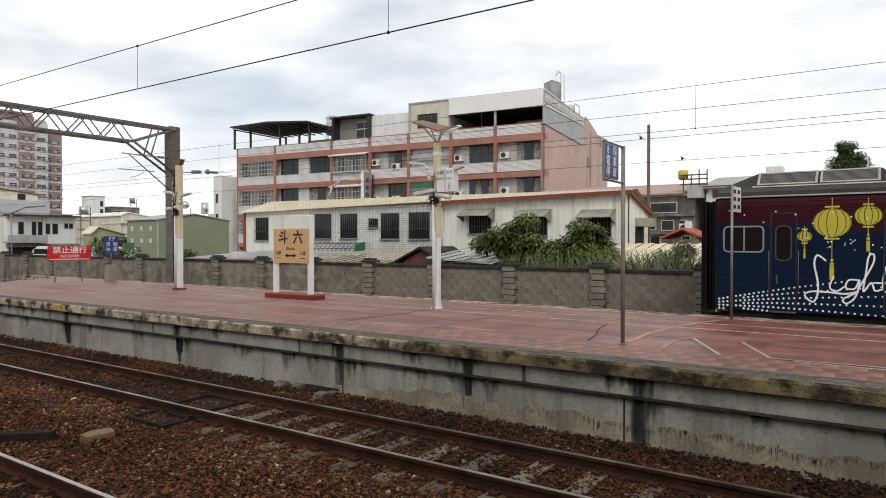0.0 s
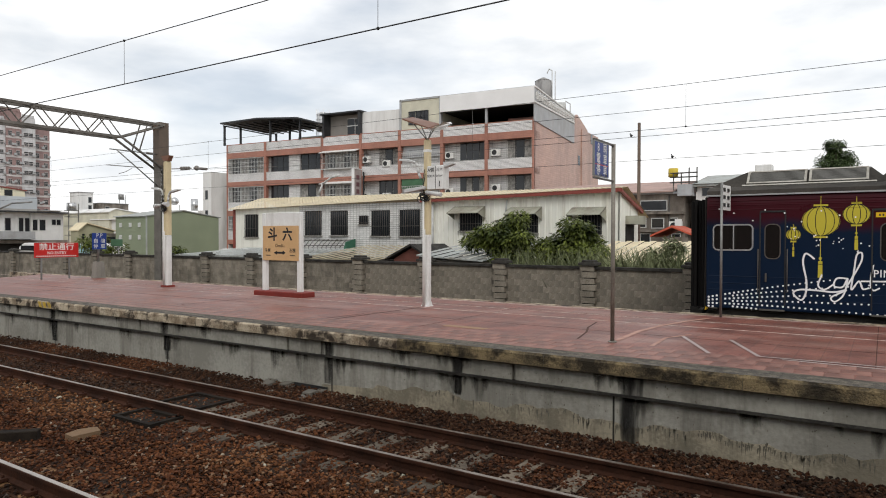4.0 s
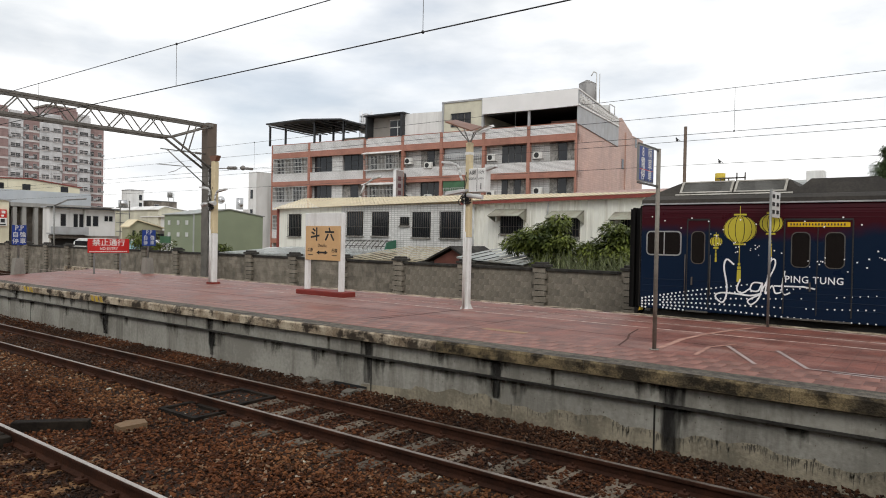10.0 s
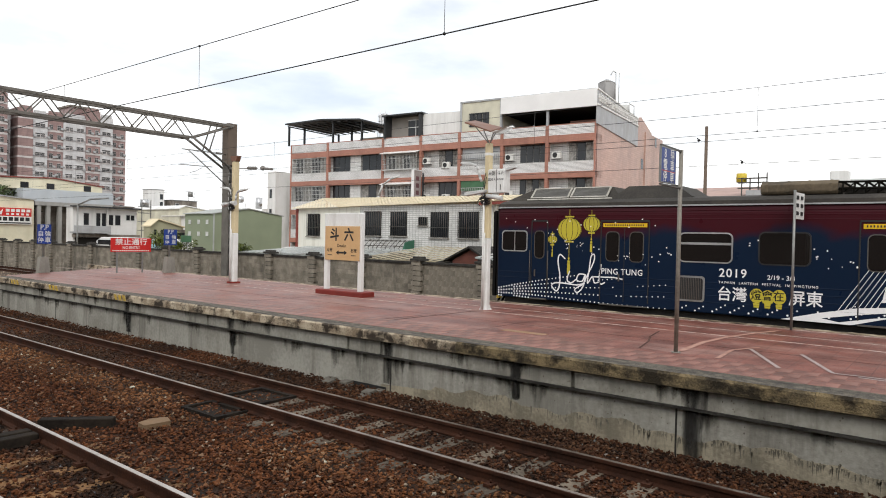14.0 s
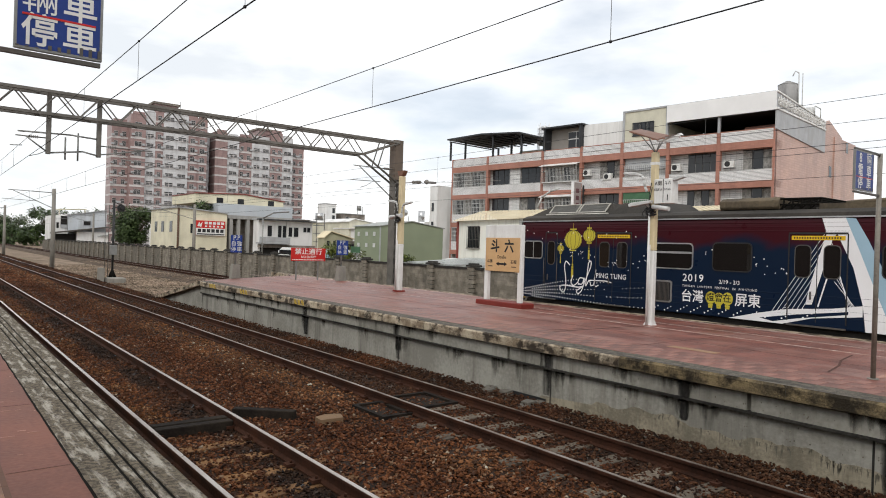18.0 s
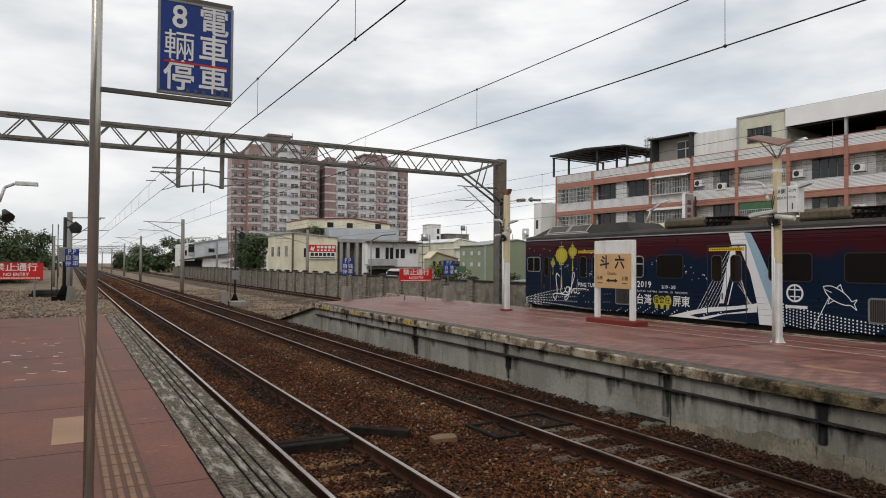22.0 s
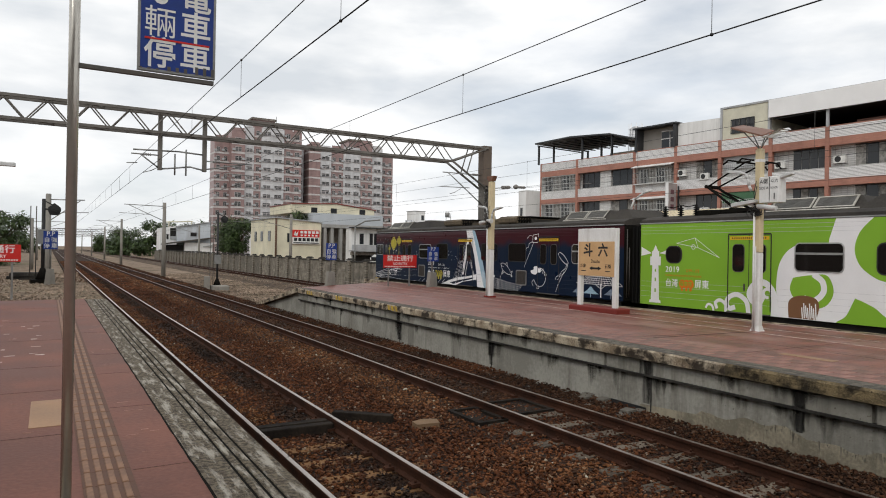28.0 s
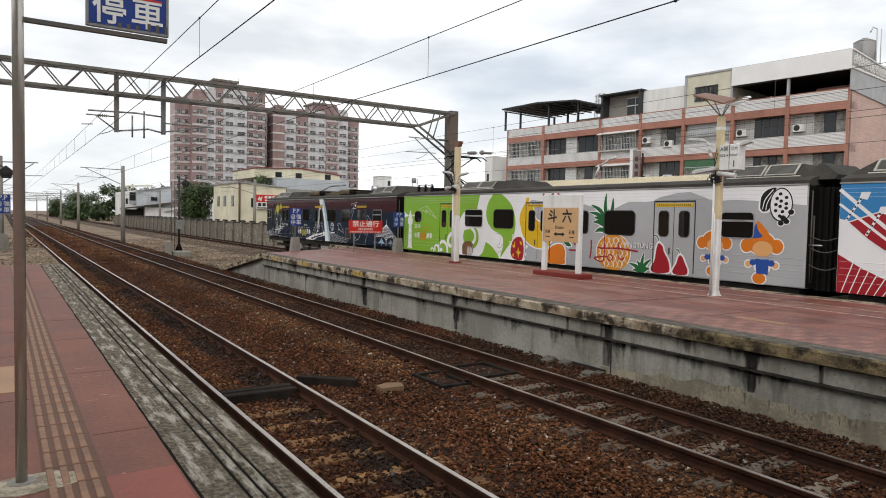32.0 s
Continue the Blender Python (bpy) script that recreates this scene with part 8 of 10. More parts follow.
M_WHITEW = mat("white_wall_paint", (0.80, 0.79, 0.77), 0.7, scale=0.5, col2=(0.68, 0.67, 0.65), stain=(0.38, 0.36, 0.33), stain_amt=0.45, stain_scale=(0.9, 0.9, 0.12))
M_CREAMB = mat("cream_rooftop_wall", (0.68, 0.65, 0.52), 0.7, scale=0.8, stain=(0.4, 0.37, 0.3), stain_amt=0.3)
# near-black that puts the shade of unlit rooms into the colour
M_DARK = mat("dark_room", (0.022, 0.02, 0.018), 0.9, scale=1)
M_DKSTEEL = mat("charcoal_steel", (0.05, 0.052, 0.055), 0.5, 0.3, scale=2)
M_CURT = mat("grey_curtain", (0.34, 0.325, 0.30), 0.9, col2=(0.15, 0.145, 0.135), scale=5, amount=0.9)
M_ACW = mat("white_air_conditioner", (0.74, 0.73, 0.69), 0.5, scale=4)
M_GREENB = mat("sage_green_wall", (0.25, 0.285, 0.19), 0.7, scale=0.6, col2=(0.21, 0.24, 0.16))
M_YELB = mat("pale_cream_wall", (0.76, 0.705, 0.53), 0.7, scale=0.5, stain=(0.55, 0.48, 0.33), stain_amt=0.4)
M_SHUT = mat("green_shutter", (0.07, 0.16, 0.085), 0.6, scale=2)
M_GREYW = mat("old_grey_render", (0.27, 0.235, 0.20), 0.9, scale=0.9, col2=(0.14, 0.12, 0.10), amount=0.8, stain=(0.06, 0.054, 0.047), stain_amt=0.8, stain_scale=(0.9, 0.9, 0.22), edge=(0.46, 0.66))
M_REDROOF = mat("red_tin_roof", (0.55, 0.11, 0.06), 0.6, scale=1)
M_TANK = mat("grey_water_tank", (0.34, 0.33, 0.32), 0.6, scale=1, stain=(0.1, 0.09, 0.09), stain_amt=0.7, stain_scale=(1, 1, 0.3))
M_STTANK = mat("steel_water_tank", (0.60, 0.60, 0.60), 0.3, 0.9, scale=3)


M_FASW = mat("clean_white_sheet", (0.82, 0.81, 0.80), 0.5, col2=(0.74, 0.73, 0.72), scale=0.7, amount=0.5)


def ac_unit(bld, x, y, z, name="air_conditioner"):
    a = part(name, Shape().cham(x - 0.32, x, y - 0.42, y + 0.42, z, z + 0.6, 0.03), M_ACW, bld, "white air conditioner box")
    part("fan", Shape().cyl((x - 0.325, y + 0.1, z + 0.3), (x - 0.33, y + 0.1, z + 0.3), 0.23, 14), M_BLACK, a)
    part("shelf", Shape().box(x - 0.35, x + 0.1, y - 0.45, y + 0.45, z - 0.04, z - 0.005), M_STEELD, a)


def grille(bld, x, y0, y1, z0, z1, step=0.16, m=None, bars_h=(0.5,)):
    s = Shape()
    y = y0
    while y <= y1 + 0.001:
        s.box(x - 0.012, x + 0.012, y - 0.012, y + 0.012, z0, z1)
        y += step
    for f in (0,) + tuple(bars_h) + (1,):
        z = z0 + (z1 - z0) * f
        s.box(x - 0.018, x + 0.018, y0, y1, z - 0.018, z + 0.018)
    return part("window_grille", s, m or M_LAMP, bld)


def sliding_window(bld, x, y0, y1, z0, z1, n=3, curtain=True, frame=M_DKSTEEL):
    wd = part("window", Shape().box(x, x + 0.04, y0, y1, z0, z0 + 0.07), frame, bld)
    part("head_rail", Shape().box(x, x + 0.04, y0, y1, z1 - 0.07, z1), frame, wd)
    for i in range(n):
        a, b = y0 + (y1 - y0) * i / n, y0 + (y1 - y0) * (i + 1) / n
        part("pane", Shape().box(x + 0.012, x + 0.022, a + 0.04, b - 0.04, z0 + 0.07, z1 - 0.07), M_GLASS if (i % 2 or not curtain) else M_CURT, wd)
        part("stile", Shape().box(x, x + 0.04, a, a + 0.05, z0, z1), frame, wd)
    return wd


# ---- the apartment building ----
M_SLATBACK = mat("grey_slat_backing", (0.34, 0.33, 0.325), 0.8, scale=0.8)
M_BSLAT = mat("white_slat_tile", (0.84, 0.83, 0.825), 0.45, col2=(0.70, 0.69, 0.68), scale=0.9, fine=12, amount=0.7, stain=(0.42, 0.38, 0.34), stain_amt=0.4, stain_scale=(0.6, 0.6, 0.3))
ME_BSLAT = mesh_of("slat", Shape().cham(-0.02, 0.014, -0.5, 0.5, -0.5, 0.5, 0.004), M_BSLAT)
ap = thing("apartment_building", 52, 26.1, -0.42, "five-storey apartment building with terracotta bands and white tiled balconies", "building", rz=5.63)
G = 0.42   # its own floor lies this much under the rail heads
SP = [0.0, 4.45, 8.89, 13.42, 17.87, 22.55, 30.1, 35.65]
# near-black mass: the shade behind the balconies is in its colour
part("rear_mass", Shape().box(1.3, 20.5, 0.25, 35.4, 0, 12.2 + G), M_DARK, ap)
part("side_wall", Shape().box(0.0, 20.5, 0.0, 0.24, 0, 12.5 + G), T_PINK, ap, "pink tiled side wall")
part("side_wall_high", Shape().prism([(11.3, 12.5 + G), (11.3, 14.6 + G), (12.6, 15.0 + G), (16.4, 13.9 + G), (16.4, 12.5 + G)], 'y', 0.0, 0.24), T_PINK, ap)
part("rear_block", Shape().box(14.0, 20.4, -0.1, 8, 0, 13.7 + G), T_PINK, ap)
part("far_wall", Shape().box(0, 20.5, 35.42, 35.66, 0, 12.5 + G), T_WHITE, ap)
for lv, (zb0, zb1, ztop) in enumerate(((11.04, 11.64, 12.5), (7.94, 8.47, 9.3), (4.8, 5.33, 6.2), (1.7, 2.2, 3.1))):
    part("floor_band", Shape().box(-0.06, 1.4, 0, 35.65, zb0 + G, zb1 + G), T_ORANGE, ap)
    for i in range(7):
        pnl = part("balcony_panel", Shape().box(0.0, 0.12, SP[i] + 0.14, SP[i + 1] - 0.14, zb1 + G, ztop + G), M_SLATBACK, ap, "balcony front of white horizontal slats")
        for k in range(8):
            sl_ = piece("slat", ME_BSLAT, pnl, -0.012, (SP[i] + SP[i + 1]) / 2, zb1 + G + (ztop - zb1) * (k + 0.5) / 8)
            sl_.scale = (1, SP[i + 1] - SP[i] - 0.28, (ztop - zb1) / 8 * 0.72)
    part("parapet_cap", Shape().box(-0.05, 0.16, 0, 35.65, ztop + G, ztop + 0.07 + G), T_ORANGE if lv == 0 else T_WHITE, ap)
for y in SP:
    part("pillar", Shape().box(-0.09, 0.3, max(y - 0.15, 0.0), min(y + 0.15, 35.65), 0, 12.58 + G), T_ORANGE, ap)
for zb, zt in ((9.37, 11.04), (6.27, 7.94), (3.17, 4.8)):
    zb, zt = zb + G, zt + G
    low = zb < 7.5
    # each bay as the balconies were closed in
    part("bay_wall", Shape().box(0.75, 0.9, 0.2, 35.5, zb - 0.9, zt), T_WHITE, ap)
    sliding_window(ap, 0.68, 0.35, 2.75, zb - 0.1, zt, 3)
    ac_unit(ap, 0.2 if not low else 0.3, 3.55, zb + 0.25)
    sliding_window(ap, 0.68, 4.8, 7.4, zb - 0.1, zt, 4, curtain=low)
    ac_unit(ap, 0.2, 8.1, zb + 0.25 - (0.2 if low else 0))
    if low:
        part("shutter", Shape().box(0.02, 0.1, 9.1, 13.2, zb + 0.75, zt), M_SHUT, ap, "green roller shutter")
    else:
        part("shutter", Shape().box(0.3, 0.36, 9.1, 13.2, zb + 0.6, zt), M_GREYM, ap)
    grille(ap, -0.05, 9.1, 13.2, zb - 0.3, zb + 1.0, 0.2)
    sliding_window(ap, 0.68, 13.8, 16.2, zb - 0.1, zt, 3, curtain=not low)
    ac_unit(ap, 0.25, 17.2, zb + (0.35 if not low else -0.1))
    ac_unit(ap, 0.25, 14.9, zb - 0.15)
    part("bay_box", Shape().box(-0.45, 0.0, 18.1, 22.35, zb - 0.15, zb - 0.08), M_LAMP, ap)
    grille(ap, -0.42, 18.1, 22.35, zb - 0.1, zt - 0.2, 0.17, bars_h=(0.35, 0.7))
    part("bay_awning", Shape().prism([(-0.75, zt - 0.2), (0.0, zt + 0.05), (0.0, zt + 0.10), (-0.75, zt - 0.14)], 'y', 17.95, 22.45), M_WHITEW, ap)
    sliding_window(ap, 0.4, 18.3, 22.2, zb, zt - 0.2, 4, frame=M_LAMP)
    sliding_window(ap, 0.5, 22.8, 25.7, zb - 0.1, zt, 3, curtain=low)
    part("bay_pier", Shape().box(0.35, 0.7, 25.75, 27.2, zb - 0.2, zt), T_WHITE, ap)
    sliding_window(ap, 0.5, 27.25, 29.8, zb - 0.1, zt, 3, curtain=False)
    grille(ap, -0.03, 30.35, 35.4, zb - 0.2, zt - 0.05, 0.21, bars_h=(0.25, 0.5, 0.75))
    sliding_window(ap, 0.5, 30.4, 35.4, zb - 0.1, zt, 4, frame=M_LAMP)
# roof: canopy, rooms, fascia, tanks
Z = 12.5 + G
cn = part("roof_canopy", Shape().prism([(22.3, Z + 1.25), (25.4, Z + 2.1), (30.8, Z + 2.45), (36.2, Z + 2.35), (36.2, Z + 2.5), (30.8, Z + 2.62), (25.4, Z + 2.25), (22.3, Z + 1.4)], 'x', -0.5, 7.0), M_DKSTEEL, ap, "dark steel roof canopy on posts")
s = Shape()
for i in range(13):
    y = 22.6 + i * 1.1
    s.box(-0.4, 6.9, y, y + 0.08, Z + 1.0 + min(1.1, 0.28 * i), Z + 1.12 + min(1.1, 0.28 * i))
part("canopy_purlin", s, M_DKSTEEL, cn)
for y, x in ((35.9, -0.2), (35.2, 1.5), (29.4, -0.1), (29.0, 2.5), (25.4, -0.1), (34.5, 6.5), (25.4, 6.5)):
    part("canopy_post", Shape().box(x, x + 0.18, y - 0.09, y + 0.09, Z, Z + 2.2), M_DKSTEEL, cn)
part("roof_shed", Shape().box(4.0, 8, 22.6, 29, Z - 0.2, Z + 1.0), M_CREAMB, ap)
s = Shape().box(0.9, 6, 17.9, 22.4, Z - 0.2, Z + 2.2)
part("roof_room", s, mat("dim_taupe_wall", (0.34, 0.315, 0.285), 0.8, scale=0.7), ap)
part("room_roof", Shape().box(-0.3, 6.2, 17.7, 22.6, Z + 2.2, Z + 2.34), M_DKSTEEL, ap)
for y in (17.88, 22.2):
    part("room_jamb", Shape().box(-0.2, 0.9, y, y + 0.22, Z, Z + 2.2), M_DKSTEEL, ap)
sliding_window(ap, 0.84, 18.15, 20.1, Z + 0.15, Z + 1.85, 2, curtain=False, frame=M_FASW)
part("window_transom", Shape().box(0.82, 0.88, 18.15, 20.1, Z + 1.05, Z + 1.13), M_FASW, ap)
part("roof_wall", Shape().prism([(13.42, Z - 0.2), (17.87, Z - 0.2), (17.87, Z + 2.22), (13.42, Z + 2.12)], 'x', 0.3, 6), M_WHITEW, ap)
part("stair_block", Shape().box(0.0, 7, 9.1, 13.2, Z - 0.2, Z + 2.75), M_CREAMB, ap, "cream stair block with grey edges")
s = Shape()
for y in (8.95, 13.2):
    s.box(-0.08, 0.2, y, y + 0.2, Z, Z + 2.85)
s.box(-0.08, 0.2, 8.95, 13.4, Z + 2.75, Z + 2.9)
part("stair_block_trim", s, M_GREYM, ap)
sliding_window(ap, -0.05, 10.3, 12.4, Z + 0.5, Z + 1.7, 3, curtain=False, frame=M_DKSTEEL)
grille(ap, -0.08, 10.3, 12.4, Z + 0.5, Z + 1.7, 0.42, M_DKSTEEL)
part("terrace_fascia", Shape().box(-0.35, -0.2, -0.1, 8.95, Z + 1.34, Z + 2.8), M_FASW, ap, "white metal fascia over the roof terrace")
part("terrace_roof", Shape().prism([(-0.3, Z + 2.72), (11, Z + 2.2), (11, Z + 2.3), (-0.3, Z + 2.84)], 'y', 0, 8.95), M_GREYM, ap)
# near-black back and sheet: the terrace's shade is painted into their colour
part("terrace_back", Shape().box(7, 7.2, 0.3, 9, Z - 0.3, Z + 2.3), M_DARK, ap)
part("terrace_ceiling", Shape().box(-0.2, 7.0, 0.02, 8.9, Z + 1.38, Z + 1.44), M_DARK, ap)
part("terrace_post", Shape().box(-0.1, 0.1, 4.35, 4.55, Z, Z + 1.4), M_GREYM, ap)
part("terrace_clutter", Shape().box(2.5, 4, 1.0, 3.4, Z - 0.2, Z + 0.75).box(3, 4, 4.8, 6.2, Z - 0.2, Z + 0.5), T_ORANGE, ap)
part("terrace_side", Shape().prism([(-0.2, Z - 0.1), (11.3, Z - 0.6), (11.3, Z + 1.35), (-0.2, Z + 1.4)], 'y', -0.1, 0.0), M_GREYM, ap, "grey corrugated side sheet")
sc = part("scroll_fence", Shape().prism([(-0.3, Z + 1.4), (11.2, Z + 1.35), (11.2, Z + 1.48), (-0.3, Z + 1.55)], 'y', -0.18, -0.1).prism([(-0.3, Z + 2.72), (11.2, Z + 2.05), (11.2, Z + 2.15), (-0.3, Z + 2.84)], 'y', -0.18, -0.1), M_WHITE, ap, "white ornamental scroll fence")
s = Shape()
for i in range(18):
    x = 0.2 + i * 0.62
    h = 1.15 - 0.035 * i
    s.tube([(x + 0.27 * math.cos(a) * (1 - a / 14), -0.14, Z + 1.45 + h * 0.5 + 0.42 * math.sin(a) * (1 - a / 14)) for a in np.linspace(0, 9, 14)], 0.045, 5)
    s.cyl((x + 0.31, -0.14, Z + 1.5), (x + 0.31, -0.14, Z + 1.45 + h), 0.03, 5)
part("scroll_work", s, M_WHITE, sc, kind="stuff")
part("fence_sheet", Shape().prism([(-0.28, Z + 1.5), (11.2, Z + 1.42), (11.2, Z + 2.08), (-0.28, Z + 2.74)], "y", -0.11, -0.095), M_GREYM, sc)
for x, z in ((13.2, 9.9), (13.2, 6.5), (17.6, 12.6)):
    part("side_window", Shape().box(x - 0.35, x + 0.35, -0.12 if x > 14 else -0.02, 0.05, z + G, z + 1.0 + G), M_GLASS, ap)
tk = part("water_tank", Shape().cyl((5.5, 1.15, Z + 2.4), (5.5, 1.15, Z + 4.5), 0.78, 18).cyl((5.5, 1.15, Z + 4.5), (5.5, 1.15, Z + 4.72), 0.8, 18, 0.4).cyl((5.5, 1.15, Z + 4.7), (5.5, 1.15, Z + 4.82), 0.22, 10), M_TANK, ap, "stained round water tank")
part("tank_ladder", Shape().tube([(5.5, 0.3, Z + 2.3), (5.5, 0.3, Z + 5.4), (5.5, 0.6, Z + 5.6), (5.5, 0.8, Z + 5.2)], 0.05, 5).tube([(5.8, 0.1, Z + 2.3), (5.8, 0.1, Z + 5.4)], 0.04, 5), M_LAMP, tk)
part("pipe_rack", Shape().tube([(8, -0.2, Z + 2.2), (8, -0.2, Z + 3.0), (9.5, -0.2, Z + 3.0), (9.5, -0.2, Z + 2.2)], 0.05, 5).cyl((8.7, 0.5, Z + 2.2), (8.7, 0.5, Z + 3.0), 0.5, 12), M_LAMP, ap)
stk = part("steel_tank", Shape().cyl((4, 25.6, Z + 1.4), (4, 25.6, Z + 3.3), 0.62, 16).cyl((4, 25.6, Z + 3.3), (4, 25.6, Z + 3.5), 0.62, 16, 0.25), M_STTANK, ap, "steel water tank in a wire cage")
for k in range(4):
    zc = Z + 1.55 + 0.55 * k
    part("tank_hoop", Shape().tube([(4 + 0.7 * math.cos(v), 25.6 + 0.7 * math.sin(v), zc) for v in np.linspace(0, 6.3, 17)], 0.03, 5), M_FASW, stk)
for k in range(8):
    v = 0.785 * k
    part("cage_bar", Shape().cyl((4 + 0.7 * math.cos(v), 25.6 + 0.7 * math.sin(v), Z + 0.8), (4 + 0.7 * math.cos(v), 25.6 + 0.7 * math.sin(v), Z + 3.75), 0.028, 5), M_FASW, stk)
bsn = part("hanging_sign", Shape().box(-1.55, -0.35, 17.55, 17.75, 5.0 + G, 9.0 + G), mat("greyed_sign_face", (0.40, 0.35, 0.335), 0.7, scale=1.2), ap, "tall grey hanging sign with maroon characters")
part("sign_frame", Shape().box(-1.62, -1.55, 17.5, 17.8, 4.9 + G, 9.05 + G).box(-1.62, -0.3, 17.5, 17.8, 9.0 + G, 9.08 + G), M_FASW, bsn)
M_MAROON = mat("faded_maroon", (0.16, 0.07, 0.08), 0.7, scale=3)
for i in range(5):
    part("faded_character", Shape().box(-1.18, -0.68, 17.54, 17.55, 5.3 + G + 0.68 * i, 5.72 + G + 0.68 * i), M_MAROON, bsn)
for i in range(6):
    part("bracket_rung", Shape().box(-0.3, -0.05, 17.3, 17.4, 5.2 + G + 0.62 * i, 5.3 + G + 0.62 * i), M_DKSTEEL, bsn)
part("bracket_rail", Shape().box(-0.32, -0.24, 17.28, 17.42, 4.9 + G, 8.8 + G), M_DKSTEEL, bsn)
nb_ = thing("white_building", 47, 62.5, -0.42, "narrow white-tiled building beside the apartment building", "building")
part("wall", Shape().box(47.2, 60, 62.6, 64.0, -0.42, 9.6), M_WHITEW, nb_)
part("wall_step", Shape().box(47.0, 60, 64.0, 64.7, -0.42, 5.4), M_WHITEW, nb_)
for z in (2.4, 4.4, 6.6):
    part("window", Shape().box(47.16, 47.22, 63.2, 63.6, z, z + 1.0), M_GLASS, nb_)

# ---- the low house behind the wall ----
ho = thing("low_house", 27, 10.2, -0.42, "low cream house with barred windows and a cream metal roof", "house")


def corrugated(name, parent, x, y0, y1, z0, z1f, z1b, m, pitch=0.28):
    """A ribbed sheet wall that faces the railway; its top runs from z1f to z1b."""
    s = Shape()
    y = y0
    while y < y1 - 0.01:
        e = min(y + pitch, y1)
        za, zb = (z1f + (z1b - z1f) * (v - y0) / (y1 - y0) for v in (y, e))
        k = len(s.v)
        c = y + (e - y) * 0.78
        s.v += [(x, y, z0), (x, c, z0), (x - 0.035, c + 0.02, z0), (x - 0.035, e, z0), (x, y, za), (x, c, za), (x - 0.035, c + 0.02, za), (x - 0.035, e, zb)]
        for a in range(3):
            s.face([k + a, k + a + 1, k + a + 5, k + a + 4])
        y = e
    return part(name, s, m, parent)


part("house_core", Shape().box(27.05, 29.2, 10.25, 33.9, -0.42, 3.6), M_CREAMW, ho)
corrugated("cladding", ho, 27.0, 10.2, 20.0, -0.42, 4.40, 4.22, M_CREAMW)
part("tile_wall", Shape().box(26.98, 27.2, 20.0, 28.5, -0.42, 4.2), T_HOUSE, ho, "white square-tiled wall")
part("panel_wall", Shape().box(26.99, 27.2, 28.5, 34.0, -0.42, 4.15), M_CREAMW, ho)
part("corner_trim", Shape().box(26.93, 27.1, 33.9, 34.08, -0.42, 4.1), M_FASCIA, ho)
part("gable_wall", Shape().prism([(27.0, -0.42), (27.0, 4.42), (29.3, 3.7), (29.3, -0.42)], 'y', 10.15, 10.25), M_CREAMW, ho)
s = Shape()
n = 160
for i in range(n):
    f0, f1 = i / n, (i + 1) / n
    ya, yb = 10.0 + 24.3 * f0, 10.0 + 24.3 * f1
    ea, eb = 4.46 - 0.38 * f0, 4.46 - 0.38 * f1
    rxa, rxb = 27.4 + 1.9 * f0, 27.4 + 1.9 * f1
    rza, rzb = 4.55 + 0.35 * f0, 4.55 + 0.35 * f1
    up = 0.014 * (i % 2)
    k = len(s.v)
    s.v += [(26.65, ya, ea + up), (26.65, yb, eb + up), (rxb, yb, rzb + up), (rxa, ya, rza + up), (rxb + 3, yb, rzb - 1.2), (rxa + 3, ya, rza - 1.2)]
    s.face([k, k + 1, k + 2, k + 3])
    s.face([k + 3, k + 2, k + 4, k + 5])
part("roof", s, M_CREAMR, ho, "cream ribbed metal roof")
s = Shape()
s.v = [(26.64, 10.0, 4.30), (26.64, 20.0, 4.13), (26.64, 20.0, 4.26), (26.64, 10.0, 4.45), (26.70, 10.0, 4.30), (26.70, 20.0, 4.13), (26.70, 20.0, 4.26), (26.70, 10.0, 4.45)]
for f in ((0, 1, 2, 3), (4, 5, 6, 7), (0, 1, 5, 4), (3, 2, 6, 7)):
    s.face(list(f))
part("fascia", s, M_FASCIA, ho)
part("gable_trim", Shape().prism([(26.6, 4.42), (26.6, 4.30), (29.5, 3.5), (29.5, 3.64)], 'y', 9.98, 10.1), M_FASCIA, ho)
part("downpipe", Shape().tube([(26.9, 19.4, 4.1), (26.92, 19.4, 1.2)], 0.05, 8), M_LAMP, ho)
part("downpipe", Shape().tube([(26.9, 15.35, 4.15), (26.9, 15.4, 3.6), (26.9, 15.2, 2.6)], 0.04, 8), M_LAMP, ho)


def barred(parent, x, y0, y1, z0, z1, step=0.14):
    wd = part("window", Shape().box(x - 0.01, x + 0.05, y0, y1, z0, z1), M_DARK, parent)
    part("pane", Shape().box(x - 0.016, x - 0.011, y0 + 0.05, y1 - 0.05, z0 + 0.05, z1 - 0.05), M_GLASS, wd)
    y = y0
    while y <= y1 + 0.001:
        part("window_bar", Shape().cyl((x - 0.09, y, z0 - 0.02), (x - 0.09, y, z1 + 0.02), 0.012, 4), M_STEELD, wd)
        y += step
    for z in (z0, (z0 + z1) / 2 - 0.15, z1):
        part("window_rail", Shape().box(x - 0.1, x - 0.08, y0, y1, z - 0.012, z + 0.012), M_STEELD, wd)
    part("sill", Shape().box(x - 0.12, x, y0 - 0.05, y1 + 0.05, z0 - 0.07, z0 - 0.025), M_CONC, wd)


